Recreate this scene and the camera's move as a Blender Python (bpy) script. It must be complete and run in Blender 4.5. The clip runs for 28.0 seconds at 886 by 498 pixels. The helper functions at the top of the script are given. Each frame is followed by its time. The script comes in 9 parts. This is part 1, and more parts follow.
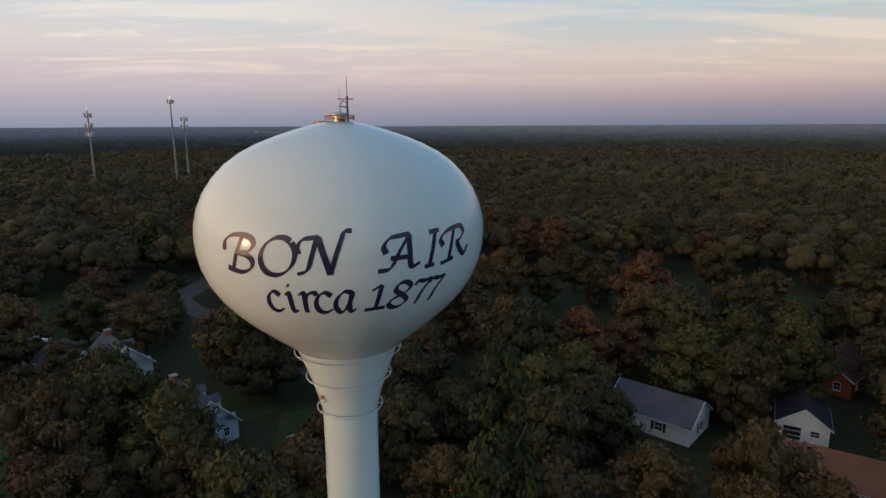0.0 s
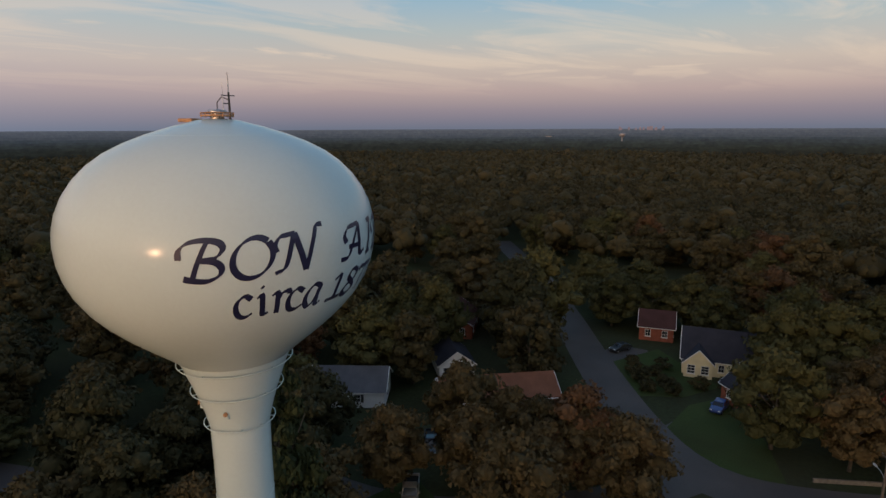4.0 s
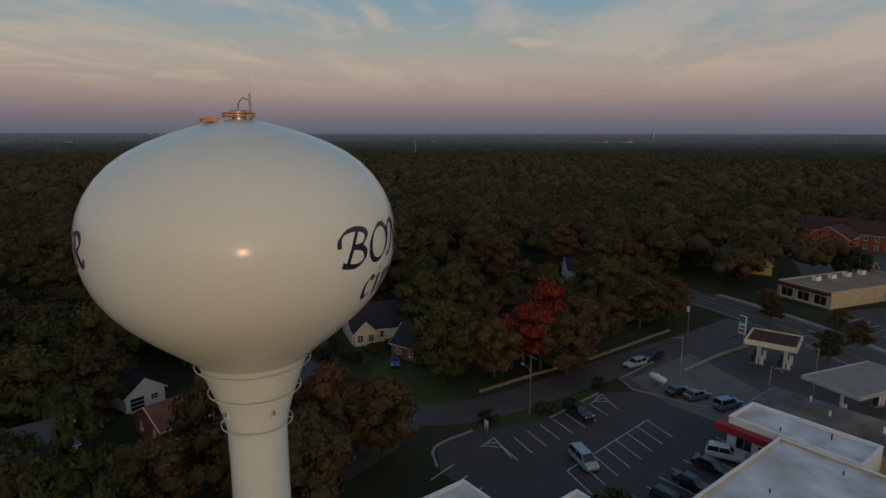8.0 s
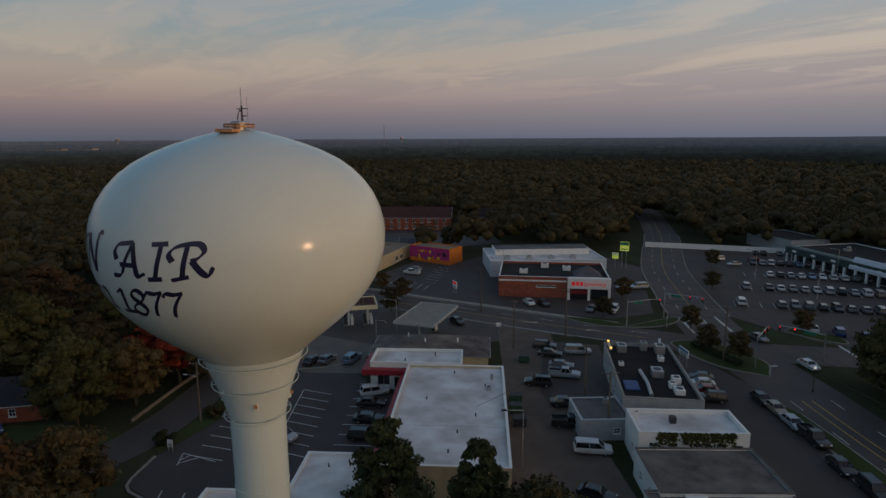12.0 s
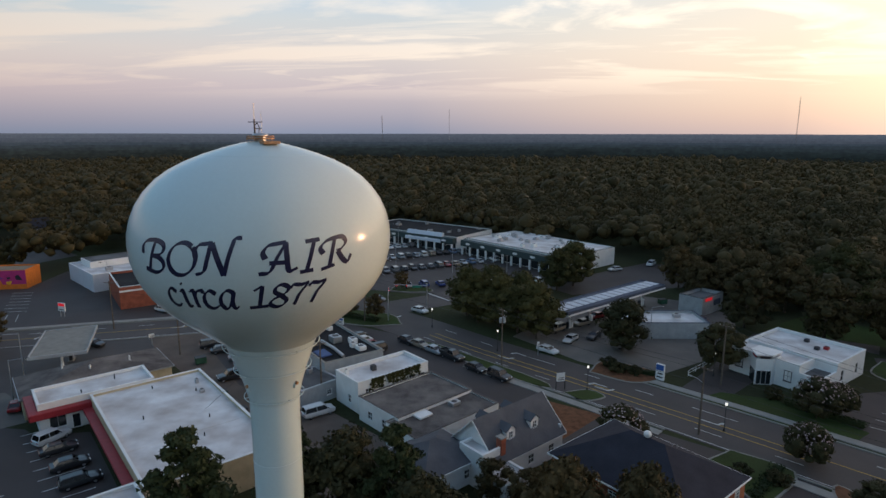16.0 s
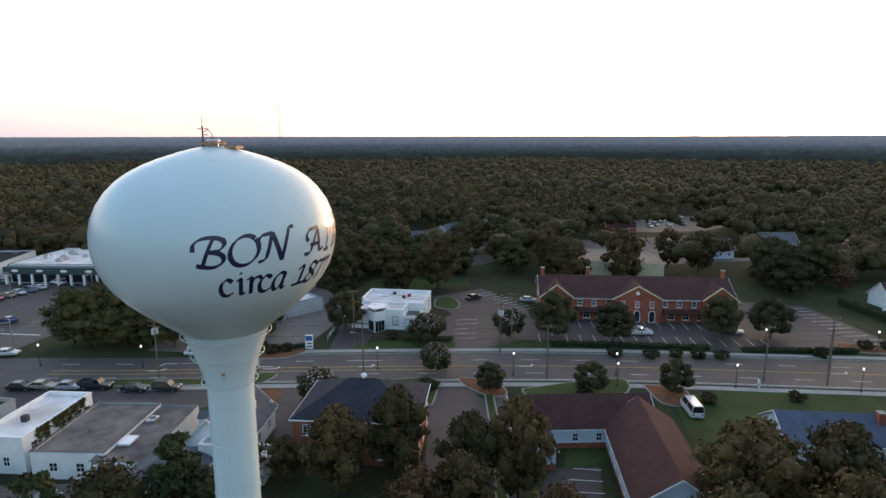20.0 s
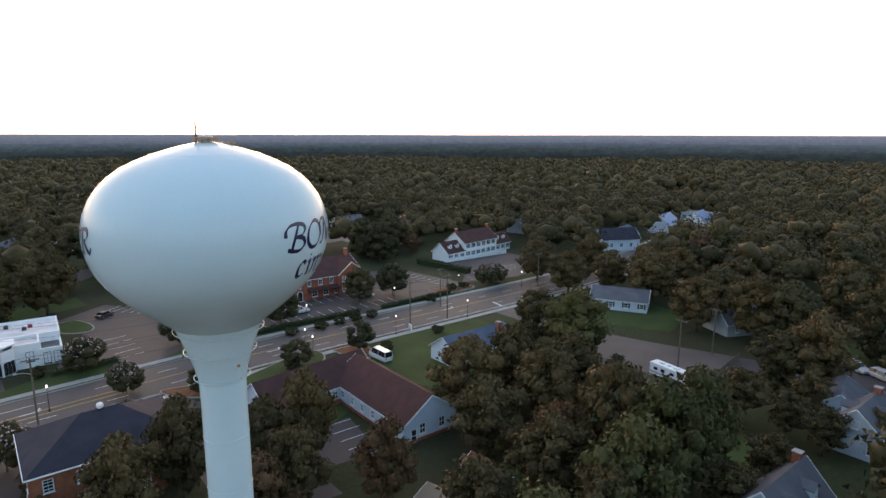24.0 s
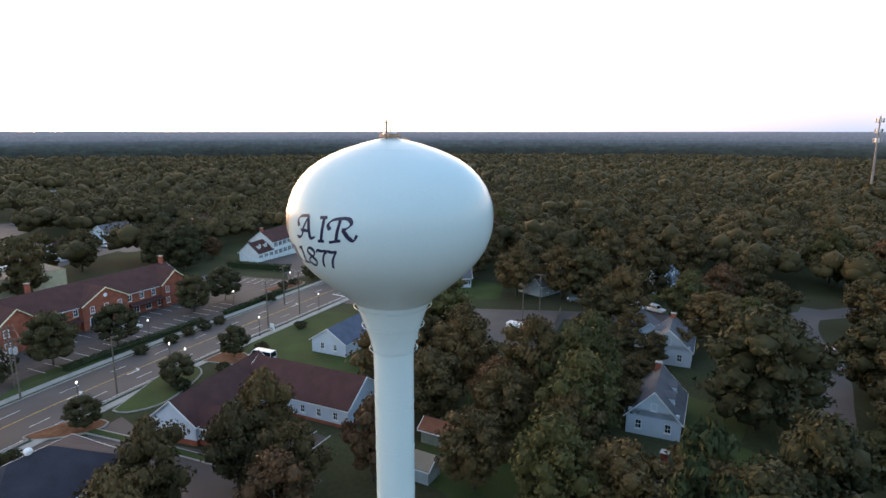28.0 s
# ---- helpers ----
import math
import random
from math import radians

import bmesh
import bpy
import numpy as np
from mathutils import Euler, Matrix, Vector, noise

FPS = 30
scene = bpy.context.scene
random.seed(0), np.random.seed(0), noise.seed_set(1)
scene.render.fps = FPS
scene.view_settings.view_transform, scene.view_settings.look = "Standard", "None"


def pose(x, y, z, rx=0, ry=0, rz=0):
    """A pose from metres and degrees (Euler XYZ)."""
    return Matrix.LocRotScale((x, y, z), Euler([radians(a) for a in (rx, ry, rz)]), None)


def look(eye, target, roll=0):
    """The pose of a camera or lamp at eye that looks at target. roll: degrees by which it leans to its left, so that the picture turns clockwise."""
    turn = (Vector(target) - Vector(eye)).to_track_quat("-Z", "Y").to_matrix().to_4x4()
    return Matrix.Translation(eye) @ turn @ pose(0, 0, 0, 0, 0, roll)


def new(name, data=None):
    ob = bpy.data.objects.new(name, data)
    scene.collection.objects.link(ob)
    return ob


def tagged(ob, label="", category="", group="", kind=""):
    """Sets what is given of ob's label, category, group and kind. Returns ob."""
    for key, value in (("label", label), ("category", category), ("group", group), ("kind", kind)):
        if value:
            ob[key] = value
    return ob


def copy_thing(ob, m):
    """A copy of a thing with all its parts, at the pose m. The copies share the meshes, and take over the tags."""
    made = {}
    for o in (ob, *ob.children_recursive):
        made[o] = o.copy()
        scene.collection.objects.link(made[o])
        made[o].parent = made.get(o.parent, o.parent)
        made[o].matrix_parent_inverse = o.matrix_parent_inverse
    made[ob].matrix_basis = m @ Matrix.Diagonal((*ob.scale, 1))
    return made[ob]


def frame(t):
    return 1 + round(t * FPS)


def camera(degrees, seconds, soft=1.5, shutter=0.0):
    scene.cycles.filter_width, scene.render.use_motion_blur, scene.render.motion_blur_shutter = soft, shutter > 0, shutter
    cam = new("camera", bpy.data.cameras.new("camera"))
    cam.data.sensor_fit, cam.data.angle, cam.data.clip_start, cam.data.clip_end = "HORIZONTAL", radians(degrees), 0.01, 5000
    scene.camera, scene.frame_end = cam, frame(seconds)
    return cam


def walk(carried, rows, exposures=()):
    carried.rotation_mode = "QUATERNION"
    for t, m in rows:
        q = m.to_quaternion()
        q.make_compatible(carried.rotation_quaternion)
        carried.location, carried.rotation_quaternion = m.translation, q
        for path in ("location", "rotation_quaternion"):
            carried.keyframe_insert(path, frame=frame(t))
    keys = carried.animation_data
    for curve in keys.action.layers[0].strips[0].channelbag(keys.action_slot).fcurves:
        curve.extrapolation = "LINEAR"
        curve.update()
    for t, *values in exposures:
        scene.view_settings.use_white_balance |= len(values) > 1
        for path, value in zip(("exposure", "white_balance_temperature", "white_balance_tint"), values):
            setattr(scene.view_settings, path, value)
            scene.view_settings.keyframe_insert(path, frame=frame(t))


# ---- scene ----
cam = camera(73.2, 28.0)
PATH = [
    (0.0, 4.897, -28.995, 42.229, 78.290, 0.249, -0.044),
    (0.5, 3.950, -29.112, 42.186, 78.396, -0.090, -0.616),
    (1.0, 2.479, -29.378, 42.222, 78.318, -0.081, -6.614),
    (1.5, 0.741, -29.513, 42.171, 78.363, 0.077, -16.233),
    (2.0, -1.141, -29.396, 42.131, 78.485, 0.136, -19.411),
    (2.5, -3.174, -29.242, 42.095, 78.614, 0.122, -22.289),
    (3.0, -5.266, -29.014, 42.070, 78.649, 0.177, -29.751),
    (3.5, -7.488, -28.384, 42.010, 78.637, 0.279, -35.599),
    (5.5, -16.475, -23.916, 41.779, 78.763, -0.215, -51.540),
    (6.0, -18.647, -22.198, 41.721, 78.838, -0.165, -57.629),
    (6.5, -20.705, -20.191, 41.706, 78.903, -0.078, -64.537),
    (7.0, -22.506, -17.859, 41.710, 78.904, -0.091, -69.848),
    (7.5, -24.188, -15.395, 41.786, 78.946, -0.087, -76.295),
    (8.0, -25.689, -12.833, 41.839, 79.028, -0.092, -81.950),
    (8.5, -27.050, -10.134, 41.839, 79.100, -0.139, -86.188),
    (9.0, -28.246, -7.327, 41.835, 79.159, -0.139, -92.919),
    (9.5, -29.303, -4.438, 41.838, 79.249, -0.107, -99.504),
    (10.0, -30.032, -1.467, 41.806, 79.323, -0.117, -105.520),
    (10.5, -30.279, 1.709, 41.811, 79.379, -0.039, -111.405),
    (11.0, -30.087, 4.892, 41.841, 79.415, 0.145, -117.522),
    (11.5, -29.607, 8.069, 41.885, 79.461, 0.280, -123.784),
    (13.5, -24.764, 19.743, 42.407, 79.269, 0.201, -145.489),
    (14.0, -23.055, 22.395, 42.543, 79.084, 0.152, -151.022),
    (14.5, -21.044, 24.869, 42.654, 79.016, 0.068, -158.054),
    (15.0, -18.826, 27.165, 42.726, 79.007, -0.011, -163.328),
    (15.5, -16.298, 29.280, 42.795, 79.023, -0.072, -167.651),
    (16.0, -13.616, 31.202, 42.866, 79.020, -0.087, -173.174),
    (16.5, -10.721, 32.866, 42.914, 79.023, -0.028, -180.282),
    (17.0, -7.644, 34.239, 42.939, 79.062, 0.093, -186.455),
    (17.5, -4.509, 35.500, 42.961, 79.111, 0.227, -193.283),
    (18.0, -1.185, 36.434, 42.995, 79.181, 0.285, -199.571),
    (18.5, 2.095, 36.805, 43.002, 79.184, 0.349, -207.586),
    (19.0, 5.374, 36.795, 42.960, 79.239, 0.332, -212.279),
    (19.5, 8.604, 36.500, 42.950, 79.268, 0.231, -215.410),
    (20.0, 11.782, 36.008, 43.015, 79.250, 0.122, -218.899),
    (20.5, 14.805, 35.024, 43.072, 79.213, 0.086, -223.994),
    (21.0, 17.754, 33.611, 43.062, 79.153, 0.056, -229.556),
    (21.5, 20.671, 31.817, 42.997, 79.132, 0.007, -236.830),
    (23.5, 31.368, 21.578, 42.878, 79.188, -0.211, -256.893),
    (24.0, 33.472, 18.381, 42.925, 79.114, -0.127, -262.588),
    (24.5, 35.361, 14.976, 43.029, 79.129, -0.095, -268.197),
    (25.0, 36.720, 11.222, 42.984, 79.146, -0.029, -273.445),
    (25.5, 37.764, 7.230, 42.934, 79.125, 0.032, -278.888),
    (26.0, 38.481, 3.250, 42.914, 79.117, 0.080, -283.688),
    (26.5, 39.101, -0.399, 42.946, 79.099, 0.129, -287.539),
    (27.0, 39.151, -3.763, 42.949, 79.025, 0.068, -288.604),
    (27.5, 39.044, -6.761, 42.939, 78.914, 0.012, -288.658),
    (28.0, 38.881, -9.446, 42.904, 78.818, -0.014, -288.637),
]
SUN = Vector((-0.913, -0.404, 0.002)).normalized()      # towards the setting sun
walk(cam, [(r[0], pose(*r[1:])) for r in PATH], exposures=[
    (0.0, 0.08, 6350, 10), (3.5, -0.14, 6350, 10), (6.0, -0.48, 6400, 10), (8.0, -0.74, 6500, 10), (11.5, -0.88, 6500, 10), (14.0, -0.32, 6450, 10),
    (16.0, 0.1, 6400, 10), (18.0, 0.5, 6450, 10), (20.0, 1.05, 6550, 12), (22.0, 1.3, 6700, 15), (24.5, 1.25, 6700, 15), (26.0, 1.15, 6600, 13), (27.0, 1.2, 6600, 13), (28.0, 1.46, 6550, 13)])

# ---- sky, sun ----
world = bpy.data.worlds.new("dusk_sky")
scene.world = world
world.use_nodes = True
WT = world.node_tree
for n in list(WT.nodes):
    WT.nodes.remove(n)


def wnode(kind, **settings):
    n = WT.nodes.new(kind)
    for k, v in settings.items():
        n.inputs[k].default_value = v
    return n


def wmath(op, a, b=None, c=None, clamp=False):
    n = WT.nodes.new("ShaderNodeMath")
    n.operation = op
    n.use_clamp = clamp
    for i, v in enumerate((a, b, c)):
        if v is None:
            continue
        if isinstance(v, (int, float)):
            n.inputs[i].default_value = v
        else:
            WT.links.new(v, n.inputs[i])
    return n.outputs[0]


def wramp(fac, stops):
    n = WT.nodes.new("ShaderNodeValToRGB")
    e = n.color_ramp.elements
    while len(e) < len(stops):
        e.new(0.5)
    for el, (p, c) in zip(e, stops):
        el.position, el.color = p, (*c, 1)
    WT.links.new(fac, n.inputs[0])
    return n.outputs[0]


def wmix(fac, a, b, blend="MIX"):
    n = WT.nodes.new("ShaderNodeMix")
    n.data_type, n.blend_type = "RGBA", blend
    for sock, v in ((n.inputs[0], fac), (n.inputs[6], a), (n.inputs[7], b)):
        if isinstance(v, (int, float)):
            sock.default_value = v
        elif isinstance(v, tuple):
            sock.default_value = (*v, 1)
        else:
            WT.links.new(v, sock)
    return n.outputs[2]


coords = WT.nodes.new("ShaderNodeTexCoord")
sep = WT.nodes.new("ShaderNodeSeparateXYZ")
WT.links.new(coords.outputs["Generated"], sep.inputs[0])
sx, sy, sz = sep.outputs
flat = Vector((SUN.x, SUN.y)).normalized()
horiz = wmath("SQRT", wmath("ADD", wmath("MULTIPLY", sx, sx), wmath("ADD", wmath("MULTIPLY", sy, sy), 1e-5)))
toward = wmath("DIVIDE", wmath("ADD", wmath("MULTIPLY", sx, flat.x), wmath("MULTIPLY", sy, flat.y)), horiz)
toward = wmath("MULTIPLY_ADD", toward, 0.5, 0.5, clamp=True)            # 0 away from the sun, 1 under it
height = wmath("MULTIPLY", sz, 1.0, clamp=True)
# sky opposite the sun: blue-grey earth shadow, mauve belt, pale blue above
away = wramp(height, [(0.0, (0.16, 0.19, 0.26)), (0.03, (0.26, 0.24, 0.31)), (0.06, (0.43, 0.33, 0.36)), (0.10, (0.55, 0.45, 0.42)), (0.15, (0.42, 0.46, 0.48)),
                      (0.20, (0.27, 0.43, 0.56)), (0.30, (0.16, 0.42, 0.62)), (0.5, (0.13, 0.35, 0.60)), (0.75, (0.15, 0.255, 0.41)), (1.0, (0.16, 0.215, 0.345))])
side = wramp(height, [(0.0, (0.24, 0.28, 0.38)), (0.035, (0.36, 0.35, 0.43)), (0.07, (0.50, 0.43, 0.48)), (0.12, (0.62, 0.55, 0.54)), (0.17, (0.56, 0.58, 0.60)),
                      (0.22, (0.46, 0.58, 0.70)), (0.35, (0.28, 0.46, 0.66)), (0.55, (0.19, 0.31, 0.48)), (0.75, (0.16, 0.245, 0.395)), (1.0, (0.16, 0.215, 0.345))])
near = wramp(height, [(0.0, (0.75, 0.55, 0.46)), (0.03, (0.85, 0.62, 0.48)), (0.08, (0.98, 0.74, 0.54)), (0.15, (0.96, 0.79, 0.61)),
                      (0.25, (0.88, 0.78, 0.66)), (0.45, (0.52, 0.50, 0.50)), (0.7, (0.18, 0.26, 0.40)), (1.0, (0.16, 0.215, 0.345))])
sky = wmix(wramp(toward, [(0.10, (0, 0, 0)), (0.50, (1, 1, 1))]), away, side)
sky = wmix(wramp(toward, [(0.62, (0, 0, 0)), (0.95, (1, 1, 1))]), sky, near)
# the bright sky round the sun
beam = wmath("ADD", wmath("MULTIPLY", sx, SUN.x), wmath("ADD", wmath("MULTIPLY", sy, SUN.y), wmath("MULTIPLY", sz, SUN.z)))
sky = wmix(wramp(beam, [(0.72, (0, 0, 0)), (0.90, (0.16, 0.16, 0.16)), (1.0, (1, 1, 1))]), sky, (2.8, 1.9, 1.1), "ADD")
# streaks of high cloud, seen in perspective
lift = wmath("ADD", height, 0.06)
cloudpos = WT.nodes.new("ShaderNodeCombineXYZ")
WT.links.new(wmath("DIVIDE", sx, lift), cloudpos.inputs[0])
WT.links.new(wmath("DIVIDE", sy, lift), cloudpos.inputs[1])
turn = WT.nodes.new("ShaderNodeMapping")
turn.inputs["Rotation"].default_value = (0, 0, radians(25))
turn.inputs["Scale"].default_value = (0.30, 0.80, 1)
WT.links.new(cloudpos.outputs[0], turn.inputs[0])
noise_c = wnode("ShaderNodeTexNoise", Scale=1.1, Detail=7.0, Roughness=0.58, Distortion=0.6)
WT.links.new(turn.outputs[0], noise_c.inputs["Vector"])
cover = wramp(noise_c.outputs["Fac"], [(0.48, (0, 0, 0)), (0.58, (1, 1, 1))])
# smaller heaped patches among the streaks
patch = WT.nodes.new("ShaderNodeMapping")
patch.inputs["Rotation"].default_value = (0, 0, radians(-40))
patch.inputs["Scale"].default_value = (0.75, 1.15, 1)
WT.links.new(cloudpos.outputs[0], patch.inputs[0])
noise_p = wnode("ShaderNodeTexNoise", Scale=0.9, Detail=6.0, Roughness=0.55, Distortion=0.9)
WT.links.new(patch.outputs[0], noise_p.inputs["Vector"])
cover = wmath("MAXIMUM", wmath("MULTIPLY", cover, 0.75), wramp(noise_p.outputs["Fac"], [(0.58, (0, 0, 0)), (0.68, (1, 1, 1))]))
cover = wmath("MULTIPLY", cover, wramp(height, [(0.05, (0, 0, 0)), (0.11, (1, 1, 1)), (0.5, (0.3, 0.3, 0.3))]))
glow = wmix(wramp(toward, [(0.3, (0, 0, 0)), (0.85, (1, 1, 1))]), (0.80, 0.62, 0.50), (1.4, 1.18, 0.94))
sky = wmix(wmath("MULTIPLY", cover, 0.8), sky, wmix(0.75, sky, glow))
nishita = WT.nodes.new("ShaderNodeTexSky")
nishita.sky_type = "NISHITA"
nishita.sun_disc = False
nishita.sun_elevation = radians(2.0)
nishita.sun_rotation = math.atan2(SUN.x, SUN.y)
nishita.air_density, nishita.dust_density = 1.0, 1.5
sky = wmix(0.06, sky, nishita.outputs[0], "ADD")
bg = wnode("ShaderNodeBackground", Strength=1.0)
WT.links.new(sky, bg.inputs["Color"])
wout = WT.nodes.new("ShaderNodeOutputWorld")
WT.links.new(bg.outputs[0], wout.inputs["Surface"])

sun_lamp = bpy.data.lights.new("sun", "SUN")
sun_lamp.energy, sun_lamp.angle, sun_lamp.color = 2.0, radians(0.53), (1.0, 0.52, 0.27)
sun_ob = new("sun", sun_lamp)
sun_ob.matrix_world = look((0, 0, 60), Vector((0, 0, 60)) - SUN)

# ---- materials ----
MATS = {}


def material(name, color, rough=0.7, metal=0.0, var=0.15, scale=1.5, fine=25.0, bump=0.0, island=0.0, rand=0.0, spec=0.4,
             stain=None, stain_amt=0.0, emit=None, emit_s=0.0, coat=0.0):
    """A procedural surface: base colour varied at two scales, stains, relief; island and rand vary piece by piece."""
    if name in MATS:
        return MATS[name]
    m = bpy.data.materials.new(name)
    m.use_nodes = True
    t = m.node_tree
    b = t.nodes["Principled BSDF"]
    b.inputs["Roughness"].default_value, b.inputs["Metallic"].default_value = rough, metal
    b.inputs["Specular IOR Level"].default_value = spec
    b.inputs["Coat Weight"].default_value = coat

    def link(a, c):
        t.links.new(a, c)

    geo = t.nodes.new("ShaderNodeNewGeometry")
    pos = geo.outputs["Position"]

    def noise_at(sc, detail=4.0):
        n = t.nodes.new("ShaderNodeTexNoise")
        n.inputs["Scale"].default_value, n.inputs["Detail"].default_value = sc, detail
        link(pos, n.inputs["Vector"])
        return n.outputs["Fac"]

    def scaled(fac, lo, hi):
        r = t.nodes.new("ShaderNodeMapRange")
        r.inputs["From Min"].default_value, r.inputs["From Max"].default_value = 0.3, 0.7
        r.inputs["To Min"].default_value, r.inputs["To Max"].default_value = lo, hi
        link(fac, r.inputs["Value"])
        return r.outputs[0]

    def times(a, bb):
        n = t.nodes.new("ShaderNodeMath")
        n.operation = "MULTIPLY"
        link(a, n.inputs[0])
        link(bb, n.inputs[1])
        return n.outputs[0]

    value = scaled(noise_at(scale), 1 - var, 1 + var)
    value = times(value, scaled(noise_at(fine, 2.0), 1 - var * 0.6, 1 + var * 0.6))
    if island:
        r = t.nodes.new("ShaderNodeMapRange")
        r.inputs["To Min"].default_value, r.inputs["To Max"].default_value = 1 - island, 1 + island
        link(geo.outputs["Random Per Island"], r.inputs["Value"])
        value = times(value, r.outputs[0])
    if rand:
        o = t.nodes.new("ShaderNodeObjectInfo")
        r = t.nodes.new("ShaderNodeMapRange")
        r.inputs["To Min"].default_value, r.inputs["To Max"].default_value = 1 - rand, 1 + rand
        link(o.outputs["Random"], r.inputs["Value"])
        value = times(value, r.outputs[0])
    mix = t.nodes.new("ShaderNodeMix")
    mix.data_type, mix.blend_type = "RGBA", "MULTIPLY"
    mix.inputs[0].default_value = 1.0
    mix.inputs[6].default_value = (*color, 1)
    link(value, mix.inputs[7])
    col = mix.outputs[2]
    if stain:
        s = t.nodes.new("ShaderNodeMix")
        s.data_type = "RGBA"
        f = scaled(noise_at(scale * 0.45, 6.0), 0.0, stain_amt)
        link(f, s.inputs[0])
        link(col, s.inputs[6])
        s.inputs[7].default_value = (*stain, 1)
        col = s.outputs[2]
    link(col, b.inputs["Base Color"])
    if bump:
        bn = t.nodes.new("ShaderNodeBump")
        bn.inputs["Strength"].default_value, bn.inputs["Distance"].default_value = bump, 0.05
        link(noise_at(fine, 3.0), bn.inputs["Height"])
        link(bn.outputs[0], b.inputs["Normal"])
    if emit:
        b.inputs["Emission Color"].default_value = (*emit, 1)
        b.inputs["Emission Strength"].default_value = emit_s
    MATS[name] = m
    return m


def leaf_material(name, color, second, trans=0.25):
    """Foliage: colour between two greens by clump and by tree."""
    if name in MATS:
        return MATS[name]
    m = bpy.data.materials.new(name)
    m.use_nodes = True
    t = m.node_tree
    b = t.nodes["Principled BSDF"]
    b.inputs["Roughness"].default_value, b.inputs["Specular IOR Level"].default_value = 0.75, 0.15
    geo = t.nodes.new("ShaderNodeNewGeometry")
    inf = t.nodes.new("ShaderNodeObjectInfo")
    add = t.nodes.new("ShaderNodeMath")
    add.operation = "MULTIPLY_ADD"
    add.inputs[1].default_value = 0.35
    t.links.new(geo.outputs["Random Per Island"], add.inputs[0])
    half = t.nodes.new("ShaderNodeMath")
    half.operation = "MULTIPLY"
    half.inputs[1].default_value = 0.65
    t.links.new(inf.outputs["Random"], half.inputs[0])
    t.links.new(half.outputs[0], add.inputs[2])
    n = t.nodes.new("ShaderNodeTexNoise")
    n.inputs["Scale"].default_value, n.inputs["Detail"].default_value = 0.045, 3.0
    t.links.new(geo.outputs["Position"], n.inputs["Vector"])
    ramp = t.nodes.new("ShaderNodeMapRange")
    ramp.inputs["From Min"].default_value, ramp.inputs["From Max"].default_value = 0.35, 0.65
    ramp.inputs["To Min"].default_value, ramp.inputs["To Max"].default_value = -0.3, 0.3
    t.links.new(n.outputs["Fac"], ramp.inputs["Value"])
    s = t.nodes.new("ShaderNodeMath")
    s.operation = "ADD"
    s.use_clamp = True
    t.links.new(add.outputs[0], s.inputs[0])
    t.links.new(ramp.outputs[0], s.inputs[1])
    mix = t.nodes.new("ShaderNodeMix")
    mix.data_type = "RGBA"
    mix.inputs[6].default_value, mix.inputs[7].default_value = (*color, 1), (*second, 1)
    t.links.new(s.outputs[0], mix.inputs[0])
    t.links.new(mix.outputs[2], b.inputs["Base Color"])
    MATS[name] = m
    return m


def glass_material(name, tint=(0.02, 0.025, 0.03)):
    if name in MATS:
        return MATS[name]
    m = bpy.data.materials.new(name)
    m.use_nodes = True
    b = m.node_tree.nodes["Principled BSDF"]
    b.inputs["Base Color"].default_value = (*tint, 1)
    b.inputs["Roughness"].default_value, b.inputs["Specular IOR Level"].default_value = 0.05, 0.7
    MATS[name] = m
    return m


# blue of the sky on the white tank put evenly into its base colour
TANK = material("sky_tinted_tank_paint", (0.51, 0.625, 0.63), 0.19, var=0.025, scale=0.25, fine=6.0, spec=0.2, stain=(0.55, 0.53, 0.47), stain_amt=0.12, coat=0.0)
NAVY = material("navy_paint", (0.014, 0.016, 0.05), 0.35, var=0.1)
STEEL = material("galvanised_steel", (0.45, 0.46, 0.47), 0.45, 0.8, var=0.12)
DARKSTEEL = material("dark_steel", (0.06, 0.06, 0.065), 0.5, 0.5, var=0.15)
RUST = material("rusty_orange_paint", (0.36, 0.20, 0.10), 0.7, var=0.3, scale=5)
WHITE = material("white_paint", (0.78, 0.78, 0.76), 0.55, var=0.06, scale=0.8, stain=(0.5, 0.48, 0.44), stain_amt=0.15)
BLUEWHITE = material("pale_siding", (0.54, 0.58, 0.63), 0.6, var=0.05, scale=0.7)
CREAM = material("cream_paint", (0.70, 0.62, 0.40), 0.6, var=0.08, scale=0.8)
YELLOW = material("yellow_siding", (0.75, 0.58, 0.20), 0.6, var=0.08)
TANWALL = material("tan_masonry", (0.50, 0.42, 0.28), 0.8, var=0.12, scale=0.8, bump=0.2, spec=0.12)
BRICK = material("red_brick", (0.30, 0.095, 0.058), 0.85, var=0.22, scale=0.9, fine=12.0, bump=0.4, spec=0.12)
BRICK2 = material("warm_brick", (0.33, 0.12, 0.065), 0.85, var=0.22, scale=0.9, fine=12.0, bump=0.4, spec=0.12)
GREYWALL = material("grey_block", (0.36, 0.37, 0.37), 0.8, var=0.12, scale=0.8)
DARKGREEN = material("dark_green_fascia", (0.035, 0.06, 0.06), 0.6, var=0.1)
CONCRETE = material("concrete", (0.31, 0.295, 0.265), 0.85, var=0.12, scale=0.6, fine=9.0, bump=0.15, stain=(0.22, 0.21, 0.19), stain_amt=0.4, spec=0.12)
KERBM = material("kerb_concrete", (0.26, 0.245, 0.215), 0.85, var=0.14, scale=0.9, stain=(0.25, 0.24, 0.21), stain_amt=0.4, spec=0.12)
ASPHALT = material("asphalt", (0.050, 0.039, 0.036), 0.72, var=0.16, scale=0.18, fine=6.0, bump=0.2, stain=(0.075, 0.064, 0.060), stain_amt=0.6, spec=0.35)
